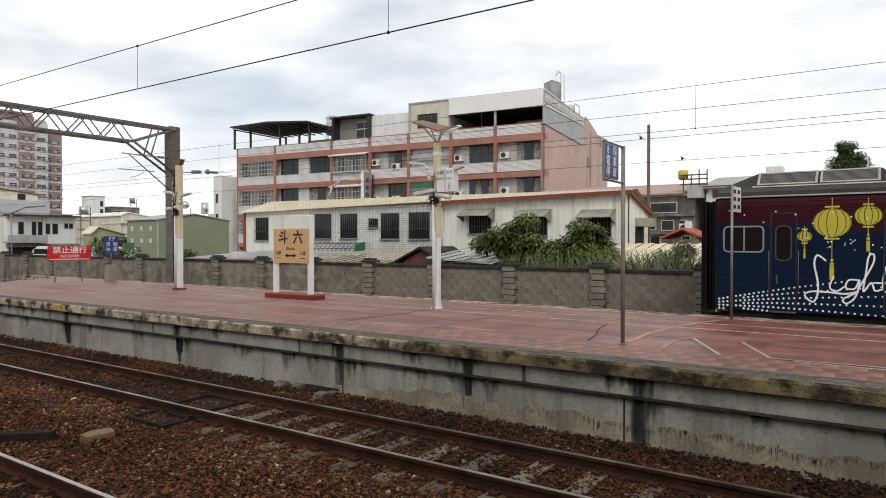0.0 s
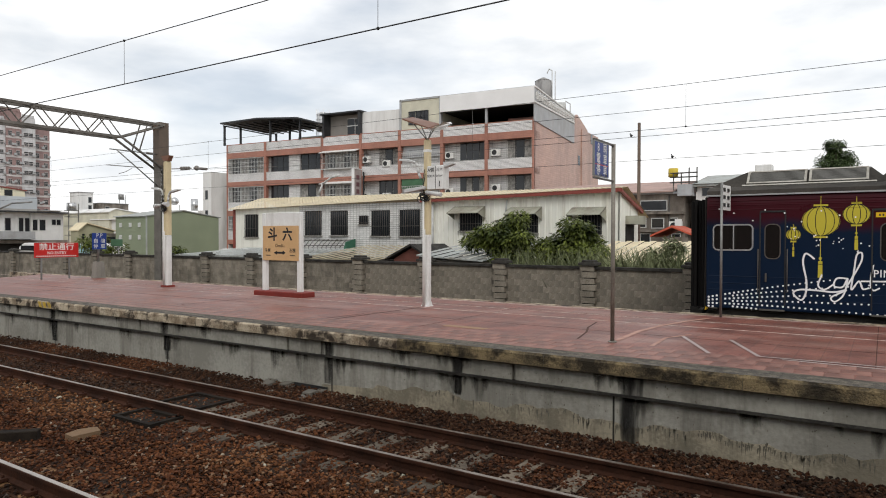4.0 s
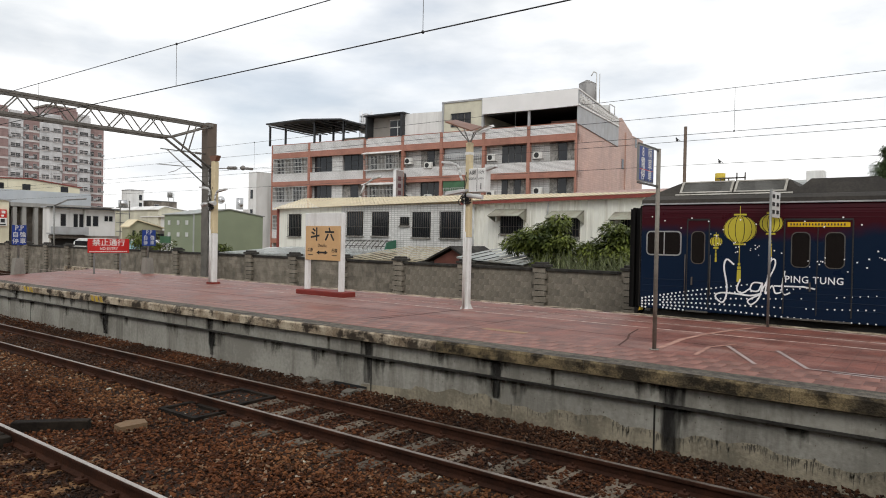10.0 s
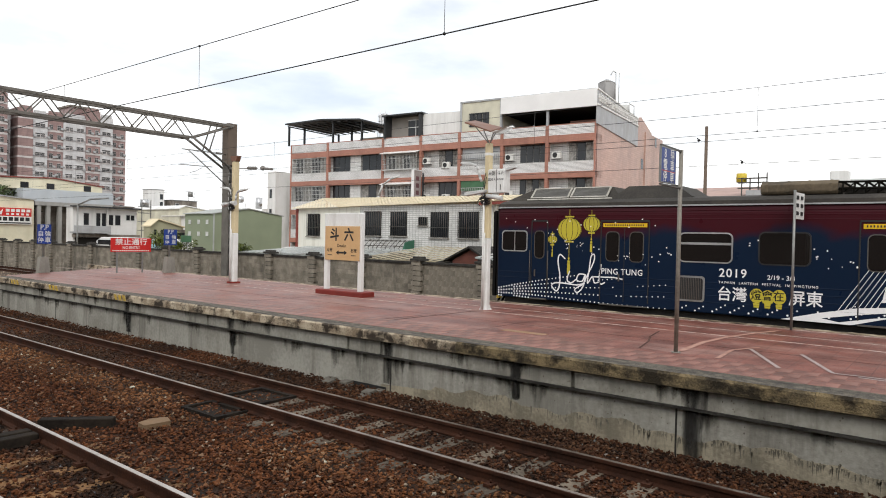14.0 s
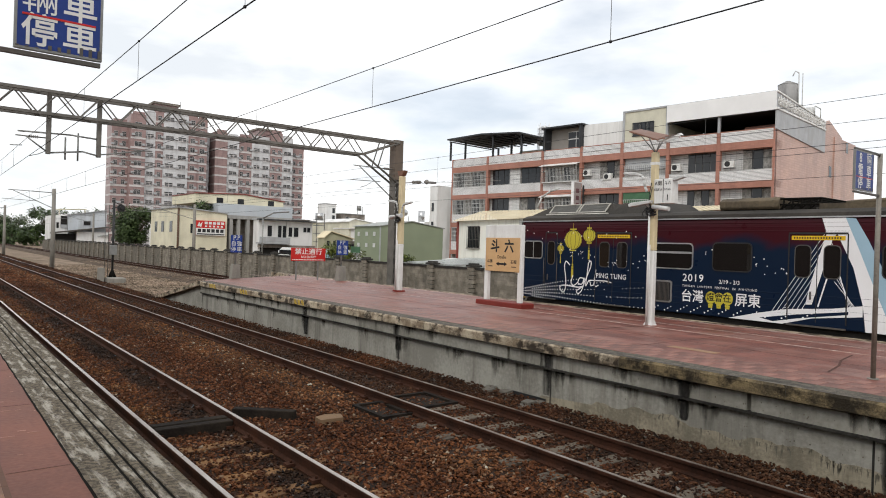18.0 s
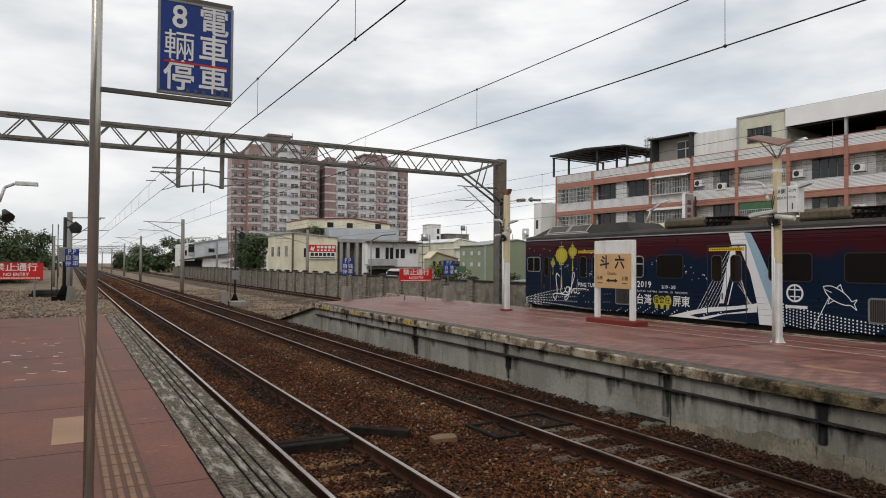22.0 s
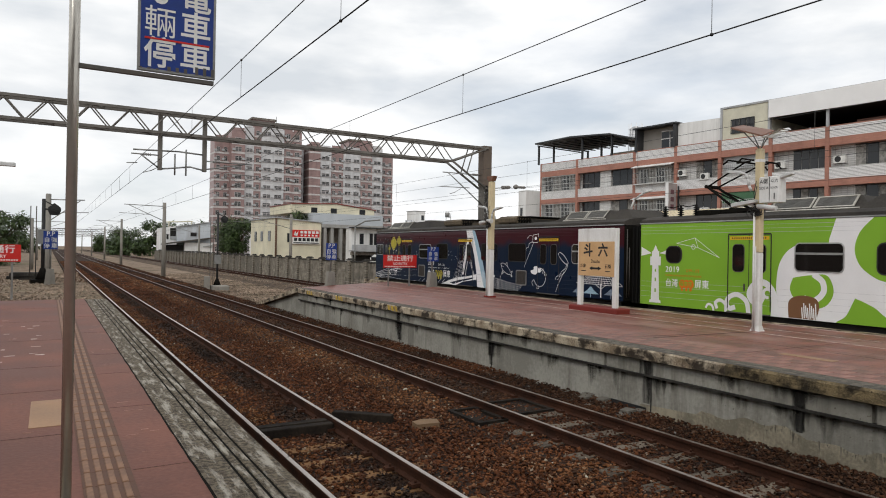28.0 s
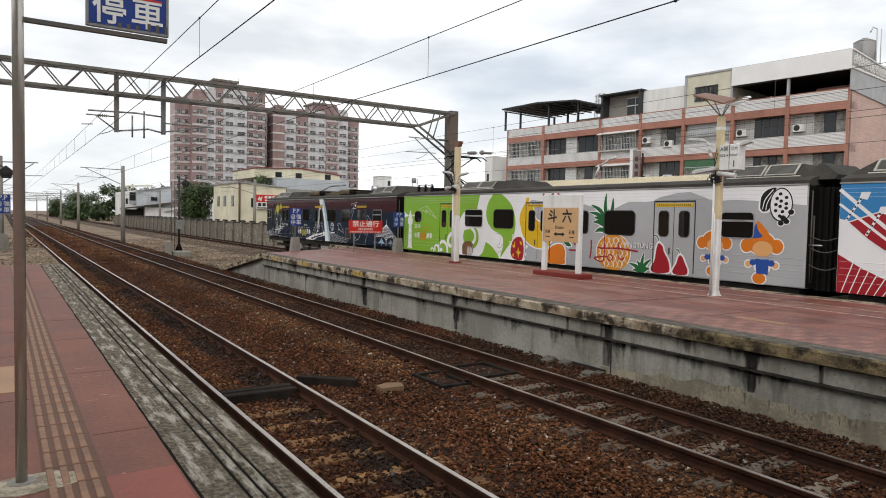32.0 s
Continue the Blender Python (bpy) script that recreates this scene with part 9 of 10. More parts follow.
for y0, y1, z0, z1 in ((26.8, 28.06, 2.54, 3.88), (24.91, 26.14, 2.55, 3.84), (23.49, 24.1, 3.12, 3.56), (22.08, 23.29, 2.51, 3.81), (20.19, 21.46, 2.5, 3.81), (31.88, 33.01, 2.45, 3.77)):
    barred(ho, 26.98, y0, y1, z0, z1)
for y0, y1, z1 in ((16.6, 18.05, 3.90), (13.75, 15.05, 3.80), (10.85, 12.1, 3.72)):
    barred(ho, 26.97, y0 + 0.1, y1 - 0.15, z1 - 1.15, z1 - 0.2)
    aw = part("awning", Shape().prism([(26.96, z1), (26.25, z1 - 0.33), (26.25, z1 - 0.36), (26.96, z1 - 0.04)], 'y', y0 - 0.1, y1 + 0.15), M_AWN, ho, "weathered tin window awning")
    for y in (y0 - 0.1, y1 + 0.13):
        part("awning_cheek", Shape().prism([(26.96, z1), (26.25, z1 - 0.33), (26.96, z1 - 0.62)], 'y', y, y + 0.02), M_AWN, aw)
part("gable_awning", Shape().prism([(27.6, 3.35), (28.6, 3.35), (28.6, 3.0), (27.6, 3.0)], 'y', 9.6, 10.15), M_AWN, ho)
part("gable_window", Shape().box(27.6, 28.6, 10.1, 10.16, 2.1, 3.0), M_DARK, ho)

# sheds and roofs between wall and house
def tin_roof(name, x0, x1, y0, y1, z0, z1, m, label, cat="shed", zy=0.0):
    t = thing(name, x0, y0, -0.42, label, cat)
    part("shed_wall", Shape().box(x0 + 0.2, x1 - 0.1, y0 + 0.1, y1 - 0.1, -0.42, min(z0, z1) - 0.05), M_GREYW, t)
    s = Shape()
    n = max(4, int((y1 - y0) / 0.22))
    for i in range(n):
        a, b = y0 + (y1 - y0) * i / n, y0 + (y1 - y0) * (i + 1) / n
        up = 0.03 * (i % 2)
        k = len(s.v)
        da, db = zy * i / n, zy * (i + 1) / n
        s.v += [(x0, a, z0 + up + da), (x0, b, z0 + up + db), (x1, b, z1 + up + db), (x1, a, z1 + up + da), (x0, a, z0 - 0.03 + da), (x0, b, z0 - 0.03 + db)]
        s.face([k, k + 1, k + 2, k + 3])
        s.face([k, k + 1, k + 5, k + 4])
    part("roof_sheet", s, m, t, kind="stuff")
    return t


tin_roof("tin_shed", 20.2, 24.5, 17.4, 21.6, 1.55, 2.05, M_TANR, "low shed with a tan tin roof behind the wall")
tin_roof("tin_shed", 20.0, 25.5, 12.6, 15.4, 1.62, 2.25, M_PALER, "low shed with a pale tin roof behind the wall", zy=0.15)
tin_roof("tin_shed", 20.4, 25.0, 21.9, 30.5, 1.55, 1.85, M_PALER, "low shed with a long grey tin roof behind the wall")
tin_roof("cream_shed", 21.5, 26.0, 6.3, 10.0, 1.55, 2.28, M_CREAMR, "low shed with a pale cream tin roof behind the wall")
t = thing("brick_hut", 21.0, 15.6, -0.42, "small dark brick hut with a gabled roof", "hut")
part("hut_wall", Shape().prism([(15.5, -0.42), (17.2, -0.42), (17.2, 1.6), (16.3, 2.05), (15.5, 1.6)], 'x', 21.0, 23), mat("dark_red_brick", (0.16, 0.06, 0.045), 0.9, scale=4), t)
part("hut_roof", Shape().prism([(15.3, 1.58), (16.3, 2.1), (17.5, 1.55), (17.5, 1.62), (16.3, 2.18), (15.3, 1.65)], 'x', 20.8, 23.2), M_CAP, t)
t = thing("window_cage", 26.6, 25.6, 2.0, "rusty cage with a green side panel on the house wall", "cage")
s = Shape()
for i in range(10):
    y = 24.6 + i * 0.32
    s.tube([(26.9, y, 2.3), (26.3, y - 0.1, 2.25), (26.0, y, 1.9), (26.1, y, 1.7)], 0.02, 5)
for z, x in ((2.28, 26.5), (2.0, 26.08), (1.72, 26.1)):
    s.cyl((x, 24.4, z), (x, 27.8, z), 0.02, 5)
part("cage_grille", s, M_STEELD, t)
part("side_panel", Shape().prism([(26.0, 1.7), (26.9, 1.7), (26.9, 2.35), (26.2, 2.2)], 'y', 24.3, 24.38), mat("green_mesh", (0.05, 0.16, 0.10), 0.7, scale=4), t)
part("cage_floor", Shape().box(26.0, 26.95, 24.3, 27.9, 1.6, 1.68), M_STEELD, t)

# ---- tower blocks ----
M_TWIN = mat("dim_tower_window", (0.085, 0.082, 0.08), 0.25, col2=(0.03, 0.03, 0.03), scale=0.2, amount=0.9, per_object=0.7, spec=0.5)
M_TBAND = mat("pale_tower_band", (0.64, 0.60, 0.585), 0.6, scale=0.3)
ME_TWIN = mesh_of("window", Shape().box(-0.5, 0.5, -0.05, 0.0, -0.5, 0.5).box(-0.53, 0.53, -0.09, 0.0, -0.56, -0.5, 1).box(-0.53, 0.53, -0.09, 0.0, 0.5, 0.55, 1).box(-0.53, -0.5, -0.09, 0.0, -0.5, 0.5, 1).box(0.5, 0.53, -0.09, 0.0, -0.5, 0.5, 1).box(-0.015, 0.015, -0.08, 0.0, -0.5, 0.5, 1).box(-0.5, 0.5, -0.08, 0.0, 0.14, 0.18, 1), [M_TWIN, M_TBAND])
ME_TGRID = mesh_of("window_grille", Shape().box(-0.5, 0.5, -0.3, -0.25, -0.62, -0.5).box(-0.5, -0.46, -0.3, 0.0, -0.6, 0.1).box(0.46, 0.5, -0.3, 0.0, -0.6, 0.1).box(-0.5, 0.5, -0.3, -0.25, 0.04, 0.1).box(-0.02, 0.02, -0.3, -0.25, -0.5, 0.1), M_TBAND)
M_TLEDGE = mat("grey_tower_ledge", (0.33, 0.32, 0.325), 0.8, scale=0.4)
ME_TAC = mesh_of("air_conditioner", Shape().cham(-0.38, 0.38, -0.5, -0.02, -0.3, 0.3, 0.04), M_GREYM)
FL = 2.66


def tower(y, label, bays, depth):
    """Bays of a tower: edges, pink or pale, set-back, top, windows on each storey."""
    x0 = bays[0][0]
    t = thing("tower_block", x0, y, -0.42, label, "building", "tower blocks")
    rt = random.Random(int(x0))
    for xa, xb, kind, back, top, nwin in bays:
        m = T_TPINK if kind == 'p' else T_TGREY
        deep = back + 6.0 if (xa == x0 and x0 < 60) else depth
        part("bay", Shape().box(xa, xb, y + back, y + deep, -0.42, top), m, t)
        part("parapet", Shape().box(xa + 0.4, xb - 0.4, y + back - 0.1, y + back + 0.4, top, top + 0.7), m, t)
        w_ = (xb - xa) / nwin if nwin else 0
        f = 0
        while 12.6 + FL * (f - 4) + 1.5 < top:
            zc = 12.6 + FL * (f - 4)
            if kind == 'p':
                part("band", Shape().box(xa - 0.04, xb + 0.04, y + back - 0.08, y + back, zc - 1.3, zc - 0.8), M_TBAND, t)
            else:
                part("ledge", Shape().box(xa - 0.04, xb + 0.04, y + back - 0.22, y + back, zc - 0.40, zc - 0.26), M_TLEDGE, t)
            for i in range(nwin):
                fr = 0.62 if kind == 'g' else 0.45
                wp = piece("window", ME_TWIN, t, xa + (i + 0.5) * w_ - x0, back, zc + 0.42)
                wp.scale = (w_ * fr, 1, 1.15 if kind == 'g' else 1.3)
                if kind == 'g' and rt.random() < 0.45:
                    gp = piece("window_grille", ME_TGRID, t, xa + (i + 0.5) * w_ - x0, back, zc + 0.42)
                    gp.scale = (w_ * fr * 1.08, 1, 1.15)
                if kind == 'p' or rt.random() < 0.3:
                    ac = piece("air_conditioner", ME_TAC, t, xa + (i + rt.choice((0.15, 0.85))) * w_ - x0, back, zc + rt.uniform(0.0, 0.5))
            f += 1
    for f in range(13):
        zc = 12.6 + FL * (f - 4)
        if zc < bays[0][4] - 1.5:
            part("side_band", Shape().box(x0 - 0.06, x0, y + bays[0][3], y + bays[0][3] + 6.0, zc - 1.3, zc - 0.8), M_TBAND, t)
    return t


tw = tower(200, "pink and pale grey tiled apartment tower with banded storeys", [(41.2, 45.4, 'p', 3.0, 34.6, 2), (45.4, 49.3, 'p', 0.0, 36.8, 1), (49.3, 52.0, 'g', 0.5, 38.0, 1), (52.0, 54.1, 'p', 0.4, 38.4, 1), (54.1, 61.0, 'g', 0.2, 38.2, 2), (61.0, 63.7, 'p', 0.6, 38.9, 1), (63.7, 66.7, 'p', 0.9, 38.2, 1), (66.7, 69.1, 'g', 6.0, 34.6, 1)], 26)
part("roof_house", Shape().box(52.5, 59.0, 204, 212, 38, 41.2), T_TPINK, tw)
part("roof_slab", Shape().box(52.0, 59.5, 203.5, 212.5, 41.2, 41.8), M_GREYW, tw)
part("roof_mast", Shape().cyl((60.2, 206, 38), (60.2, 206, 43.2), 0.08, 6), M_STEEL, tw)
tw = tower(203, "second pink and pale grey tiled apartment tower", [(69.9, 73.6, 'p', 0.0, 35.4, 0), (73.6, 77.4, 'g', 0.4, 34.6, 1), (77.4, 81.6, 'p', 0.8, 35.0, 2), (81.6, 87.6, 'g', 0.5, 35.0, 2), (87.6, 91.6, 'p', 0.2, 37.4, 2), (91.6, 95.4, 'g', 0.5, 36.2, 1), (95.4, 100.0, 'p', 2.0, 34.0, 2)], 22)
part("roof_house", Shape().box(85, 92, 207, 215, 35, 38.4), T_TPINK, tw)
part("roof_slab", Shape().box(84.5, 92.5, 206.5, 215.5, 38.4, 38.9), M_GREYW, tw)

# ---- low buildings past the wall ----
mat_pillar = mat("pale_grey_pillar", (0.36, 0.35, 0.33), 0.8, scale=0.6, stain=(0.2, 0.19, 0.18), stain_amt=0.5)

def block(name, x0, x1, y0, y1, z1, m, label, wins=(), cat="building", roof=None, over=0.15):
    t = thing(name, x0, y0, -0.42, label, cat)
    part("wall", Shape().box(x0, x1, y0, y1, -0.42, z1), m, t)
    part("roof", Shape().box(x0 - over, x1 + over, y0 - over, y1 + over, z1, z1 + 0.14), roof or M_GREYM, t)
    for face, a, z, w_, h_ in wins:
        if face == 'y':
            wd = part("window_frame", Shape().box(a - 0.06, a + w_ + 0.06, y0 - 0.04, y0, z - 0.06, z + h_ + 0.06), M_LAMP, t)
            part("pane", Shape().box(a, a + w_, y0 - 0.06, y0 - 0.041, z, z + h_), M_GLASS, wd)
        else:
            wd = part("window_frame", Shape().box(x0 - 0.04, x0, a - 0.06, a + w_ + 0.06, z - 0.06, z + h_ + 0.06), M_LAMP, t)
            part("pane", Shape().box(x0 - 0.06, x0 - 0.041, a, a + w_, z, z + h_), M_GLASS, wd)
    return t


t = thing("green_shed", 30, 47.8, -0.42, "sage green gabled metal shed behind the wall", "shed")
part("wall", Shape().prism([(30, -0.42), (30, 4.0), (33.2, 4.5), (36.6, 4.05), (36.6, -0.42)], 'y', 47.8, 51.9), M_GREENB, t)
part("roof", Shape().prism([(29.85, 4.0), (33.2, 4.52), (36.75, 4.06), (36.75, 4.12), (33.2, 4.6), (29.85, 4.06)], 'y', 47.7, 52.0), M_PALER, t)
part("corner_trim", Shape().box(29.95, 30.06, 47.74, 47.8, -0.42, 4.0), M_PALER, t)
for y in (48.5, 49.7, 51.0):
    for z in (2.25, 3.2):
        part("window", Shape().box(29.95, 30.0, y, y + 0.32, z, z + 0.34), M_LAMP, t)
t = thing("cream_shed", 30.3, 58, -0.42, "cream shed with a pale yellow gabled roof", "shed")
part("wall", Shape().prism([(30.3, -0.42), (30.3, 3.0), (30.95, 3.55), (33.4, 2.95), (33.4, -0.42)], 'y', 58, 59.2), mat("olive_cream_wall", (0.42, 0.40, 0.27), 0.8, scale=0.6), t)
part("roof", Shape().prism([(30.2, 2.95), (30.95, 3.58), (33.6, 2.92), (33.6, 3.0), (30.95, 3.68), (30.2, 3.05)], 'y', 57.8, 59.4), M_CREAMR, t)
for x in (30.6, 31.25):
    part("window", Shape().box(x, x + 0.24, 57.94, 58.0, 2.2, 2.7), M_GLASS, t)
part("lean_to", Shape().box(31.7, 33.5, 57.3, 58.0, -0.42, 2.75), M_GREYW, t)
part("lean_to_window", Shape().box(32.4, 33.1, 57.24, 57.3, 1.95, 2.45), M_GLASS, t)
t = block("white_house", 31.3, 38.2, 76, 77.6, 5.0, M_WHITEW, "two-storey white house with dark windows and a balcony", [('y', 32.4, 3.1, 0.5, 1.25), ('y', 33.7, 2.8, 0.42, 1.6), ('y', 34.3, 2.8, 0.42, 1.6), ('y', 35.0, 3.15, 0.5, 1.1), ('y', 35.75, 3.15, 0.55, 1.1), ('y', 37.0, 3.75, 0.38, 0.55), ('y', 37.5, 3.75, 0.38, 0.55)])
part("pilaster", Shape().box(34.75, 34.95, 75.75, 76.0, 1.7, 5.0), M_WHITEW, t)
part("eave", Shape().box(31.0, 38.4, 75.2, 76.0, 4.98, 5.12), M_DKSTEEL, t)
bal = part("balcony", Shape().box(31.0, 34.8, 74.9, 76.0, 2.2, 2.36), M_GREYM, t)
part("balcony_front", Shape().box(31.0, 34.8, 74.9, 74.95, 2.36, 3.0), M_GREYM, bal)
# dark sheet on the front wall, painted as the shade of the open floor
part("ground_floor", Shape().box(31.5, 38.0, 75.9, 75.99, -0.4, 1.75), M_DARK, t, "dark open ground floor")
part("ledge", Shape().box(31.2, 38.3, 75.3, 75.99, 1.78, 2.1), M_GREYW, t)
fr = part("stair_frame", Shape().box(38.25, 38.33, 75.0, 75.08, -0.42, 6.1).box(39.3, 39.38, 75.0, 75.08, -0.42, 6.1), M_STEEL, t, "steel stair frame with a water tank")
for z in (1.6, 2.6, 3.6, 4.6, 5.3):
    part("landing", Shape().box(38.25, 39.4, 75.0, 75.9, z, z + 0.08), M_STEEL, fr)
part("water_tank", Shape().cyl((38.9, 75.6, 5.4), (38.9, 75.6, 6.2), 0.5, 12), M_STTANK, fr)
t = thing("pillared_building", 34.7, 95, -0.42, "grey pillared building under a white and cream upper storey", "building")
part("back_wall", Shape().box(34.0, 45, 96.5, 112, -0.42, 6.0), M_GREYW, t)
for x in (34.9, 36.0, 37.4, 38.6):
    part("pillar", Shape().box(x, x + 0.45, 95, 95.6, -0.42, 5.7), mat_pillar, t)
part("lintel", Shape().box(34.6, 44.4, 94.9, 96.5, 5.6, 6.1), mat_pillar, t)
part("white_band", Shape().prism([(33.2, 6.1), (44.5, 6.1), (44.5, 7.7), (33.2, 7.7)], 'y', 95, 108), mat("pale_blue_white_wall", (0.50, 0.535, 0.57), 0.6, scale=0.3, stain=(0.5, 0.5, 0.5), stain_amt=0.4), t, "pale white metal band")
up = part("cream_storey", Shape().prism([(30.6, 7.7), (30.6, 8.95), (37.6, 9.25), (43.9, 8.55), (43.9, 7.7)], 'y', 97, 108), M_YELB, t, "cream gabled upper storey")
part("roof_edge", Shape().prism([(30.5, 8.98), (37.6, 9.28), (44.1, 8.56), (44.1, 8.68), (37.6, 9.42), (30.5, 9.1)], 'y', 96.8, 108.2), M_FASCIA, t)
for x in (33.6, 36.7, 41.4):
    part("window", Shape().box(x, x + 0.95, 96.94, 97.0, 7.85, 8.6), M_GLASS, up)
part("rose_wall", Shape().box(31.6, 34.0, 94.5, 100, -0.42, 6.2), mat("rose_wall", (0.32, 0.20, 0.19), 0.8, scale=0.6), t)
t = thing("yellow_building", 24, 82.2, -0.42, "pale yellow building with a red and white advertising board", "building")
part("wall", Shape().prism([(24, -0.42), (24, 6.15), (29.8, 5.7), (29.8, -0.42)], 'y', 82.2, 94), M_YELB, t)
part("roof", Shape().prism([(23.8, 6.15), (30.0, 5.7), (30.0, 5.82), (23.8, 6.28)], 'y', 82.0, 94.2), M_GREYM, t)
part("drainpipe", Shape().cyl((23.97, 82.15, -0.4), (23.97, 82.15, 6.1), 0.12, 6), mat("brown_pipe", (0.14, 0.08, 0.05), 0.6, scale=2), t)
for y in (84.5, 88.0, 91.0):
    part("window", Shape().box(23.94, 24.0, y, y + 1.0, 3.3, 4.6), M_GLASS, t)
part("window", Shape().box(25.4, 26.3, 82.14, 82.2, 3.2, 4.3), M_GLASS, t)
bd = part("advert_board", Shape().box(26.0, 29.5, 82.0, 82.18, 3.0, 4.75), M_REDS, t, "red and white advertising board")
part("number_field", Shape().box(26.0, 29.5, 81.97, 82.0, 3.0, 3.85), M_WHITE, bd)
s = Shape()
for i in range(6):
    s.box(26.2 + 0.54 * i, 26.6 + 0.54 * i, 81.95, 81.97, 3.35, 3.75)
s.box(26.1, 29.4, 81.95, 81.97, 3.08, 3.2)
part("dark_bars", s, M_BLACK, bd)
s = Shape()
for i in range(5):
    s.box(27.0 + 0.5 * i, 27.36 + 0.5 * i, 81.97, 82.0, 4.32, 4.62).box(27.05 + 0.48 * i, 27.3 + 0.48 * i, 81.97, 82.0, 3.98, 4.18)
s.prism([(26.15, 4.1), (26.35, 4.6), (26.5, 4.3), (26.75, 4.62), (26.6, 3.98)], "y", 81.97, 82.0)
part("pale_bars", s, M_WHITE, bd)
block("white_tower", 79.3, 82.4, 150, 154, 12.4, M_WHITEW, "narrow white roof tower far behind the sheds", [('y', 81.3, 10.2, 0.7, 1.2), ('y', 81.3, 8.4, 0.7, 1.2)])
t = block("far_house", 84.3, 90.8, 150, 162, 10.2, M_GREYW, "far grey flat-roofed house with a tank frame", [('y', 85.2, 8.6, 0.9, 0.8)])
part("tank_frame", Shape().box(88.6, 88.7, 150, 150.1, 10.2, 12.3).box(90.0, 90.1, 150, 150.1, 10.2, 12.3).box(88.6, 90.1, 150, 150.1, 11.2, 11.3).cyl((89.3, 150.5, 11.3), (89.3, 150.5, 12.5), 0.6, 10), M_STEEL, t)
block("far_house", 62, 92, 146, 149, 7.9, M_GREYW, "row of low grey far houses", [('y', 66 + 3.1 * i, 5.5, 1.2, 1.0) for i in range(8)])
t = thing("white_gabled_shed", 45.7, 80, -0.42, "white shed with a broad pale gabled roof", "shed")
part("wall", Shape().prism([(45.7, -0.42), (45.7, 5.5), (46.5, 5.85), (52.6, 5.0), (52.6, -0.42)], 'y', 80, 92), M_CREAMB, t)
part("roof", Shape().prism([(45.5, 5.45), (46.5, 5.9), (52.8, 5.0), (52.8, 5.08), (46.5, 6.0), (45.5, 5.55)], 'y', 79.8, 92.2), M_WHITEW, t)
t = thing("white_gabled_shed", 52, 70, -0.42, "low white shed roof behind the green shed", "shed")
part("wall", Shape().box(46, 60, 70, 84, -0.42, 4.6), M_WHITEW, t)
part("roof", Shape().prism([(45.6, 4.55), (52, 5.1), (60.4, 4.6), (60.4, 4.7), (52, 5.22), (45.6, 4.65)], 'y', 69.8, 84.2), M_WHITEW, t)
t = thing("roof_tank", 62, 90, -0.42, "steel water tanks on roof frames", "tank")
part("frame", Shape().box(60, 72, 90, 96, -0.42, 6.3), M_WHITEW, t)
part("stand", Shape().cyl((61.5, 91, 6.3), (61.5, 91, 7.4), 0.06, 6).cyl((63.2, 91, 6.3), (63.2, 91, 7.4), 0.06, 6), M_STEEL, t)
part("tank", Shape().ball((62.3, 91, 7.9), 0.62, 12, 8), M_STTANK, t)
part("tank", Shape().cyl((65.8, 91, 6.6), (65.8, 91, 8.4), 0.55, 14), M_STTANK, t)
block("pale_house", 33, 60, 112, 130, 5.4, M_WHITEW, "pale low house behind the sheds", [])
M_CLADB = mat("pale_blue_grey_cladding", (0.56, 0.59, 0.62), 0.7, scale=0.4, col2=(0.44, 0.46, 0.48), stain=(0.28, 0.27, 0.25), stain_amt=0.5, stain_scale=(0.8, 0.8, 0.1))
t = thing("grey_house", 23.1, 150, -0.42, "far pale grey house with a lean-to roof over a dark yard", "house")
part("wall", Shape().prism([(23.1, -0.42), (23.1, 6.45), (29.9, 7.75), (29.9, -0.42)], 'y', 150, 158), M_CLADB, t)
part("roof", Shape().prism([(22.9, 6.45), (30.1, 7.82), (30.1, 7.95), (22.9, 6.58)], 'y', 149.7, 158.3), M_GREYM, t)
wd = part("window", Shape().box(25.7, 27.1, 149.9, 150, 4.6, 5.5), M_GREYM, t)
part("pane", Shape().box(25.8, 27.0, 149.86, 149.9, 4.68, 5.42), M_DARK, wd)
part("cream_wing", Shape().prism([(20.2, -0.42), (20.2, 6.3), (23.09, 6.7), (23.09, -0.42)], 'y', 151, 158), M_WHITEW, t, "cream wing with a recessed balcony")
# flat dark sheet: the balcony's shade is painted on, nothing is set back
part("balcony_recess", Shape().box(21.9, 23.05, 150.94, 151, 3.9, 6.3), M_DARK, t)
part("balcony_rail", Shape().box(21.9, 23.05, 150.8, 150.9, 3.9, 4.6), M_GREYM, t)
for x in (20.6, 21.2):
    part("window", Shape().box(x, x + 0.4, 150.94, 151, 3.9, 5.0), M_DARK, t)
part("roof_canopy", Shape().prism([(21.6, 7.6), (27.0, 7.9), (27.0, 8.05), (21.6, 7.75)], 'y', 154, 158).box(22.0, 22.2, 154.2, 154.4, 6.5, 7.65).box(26.6, 26.8, 154.2, 154.4, 7.1, 7.9), M_YELB, t)
part("lean_to_roof", Shape().prism([(20.0, 2.75), (29.9, 4.25), (29.9, 4.5), (20.0, 3.0)], 'y', 147, 150), mat("dark_tin_edge", (0.09, 0.08, 0.07), 0.8, scale=1), t)
part("lean_to_wall", Shape().box(24.3, 29.9, 148, 149.99, -0.42, 3.3), M_WHITEW, t)
# dark box whose colour stands for the shade under the lean-to
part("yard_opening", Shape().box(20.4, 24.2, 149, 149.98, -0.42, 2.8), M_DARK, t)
part("lean_to_patch", Shape().prism([(28.0, 2.4), (29.9, 2.5), (29.9, 2.9), (28.0, 2.6)], 'y', 147.7, 148), M_PALER, t)
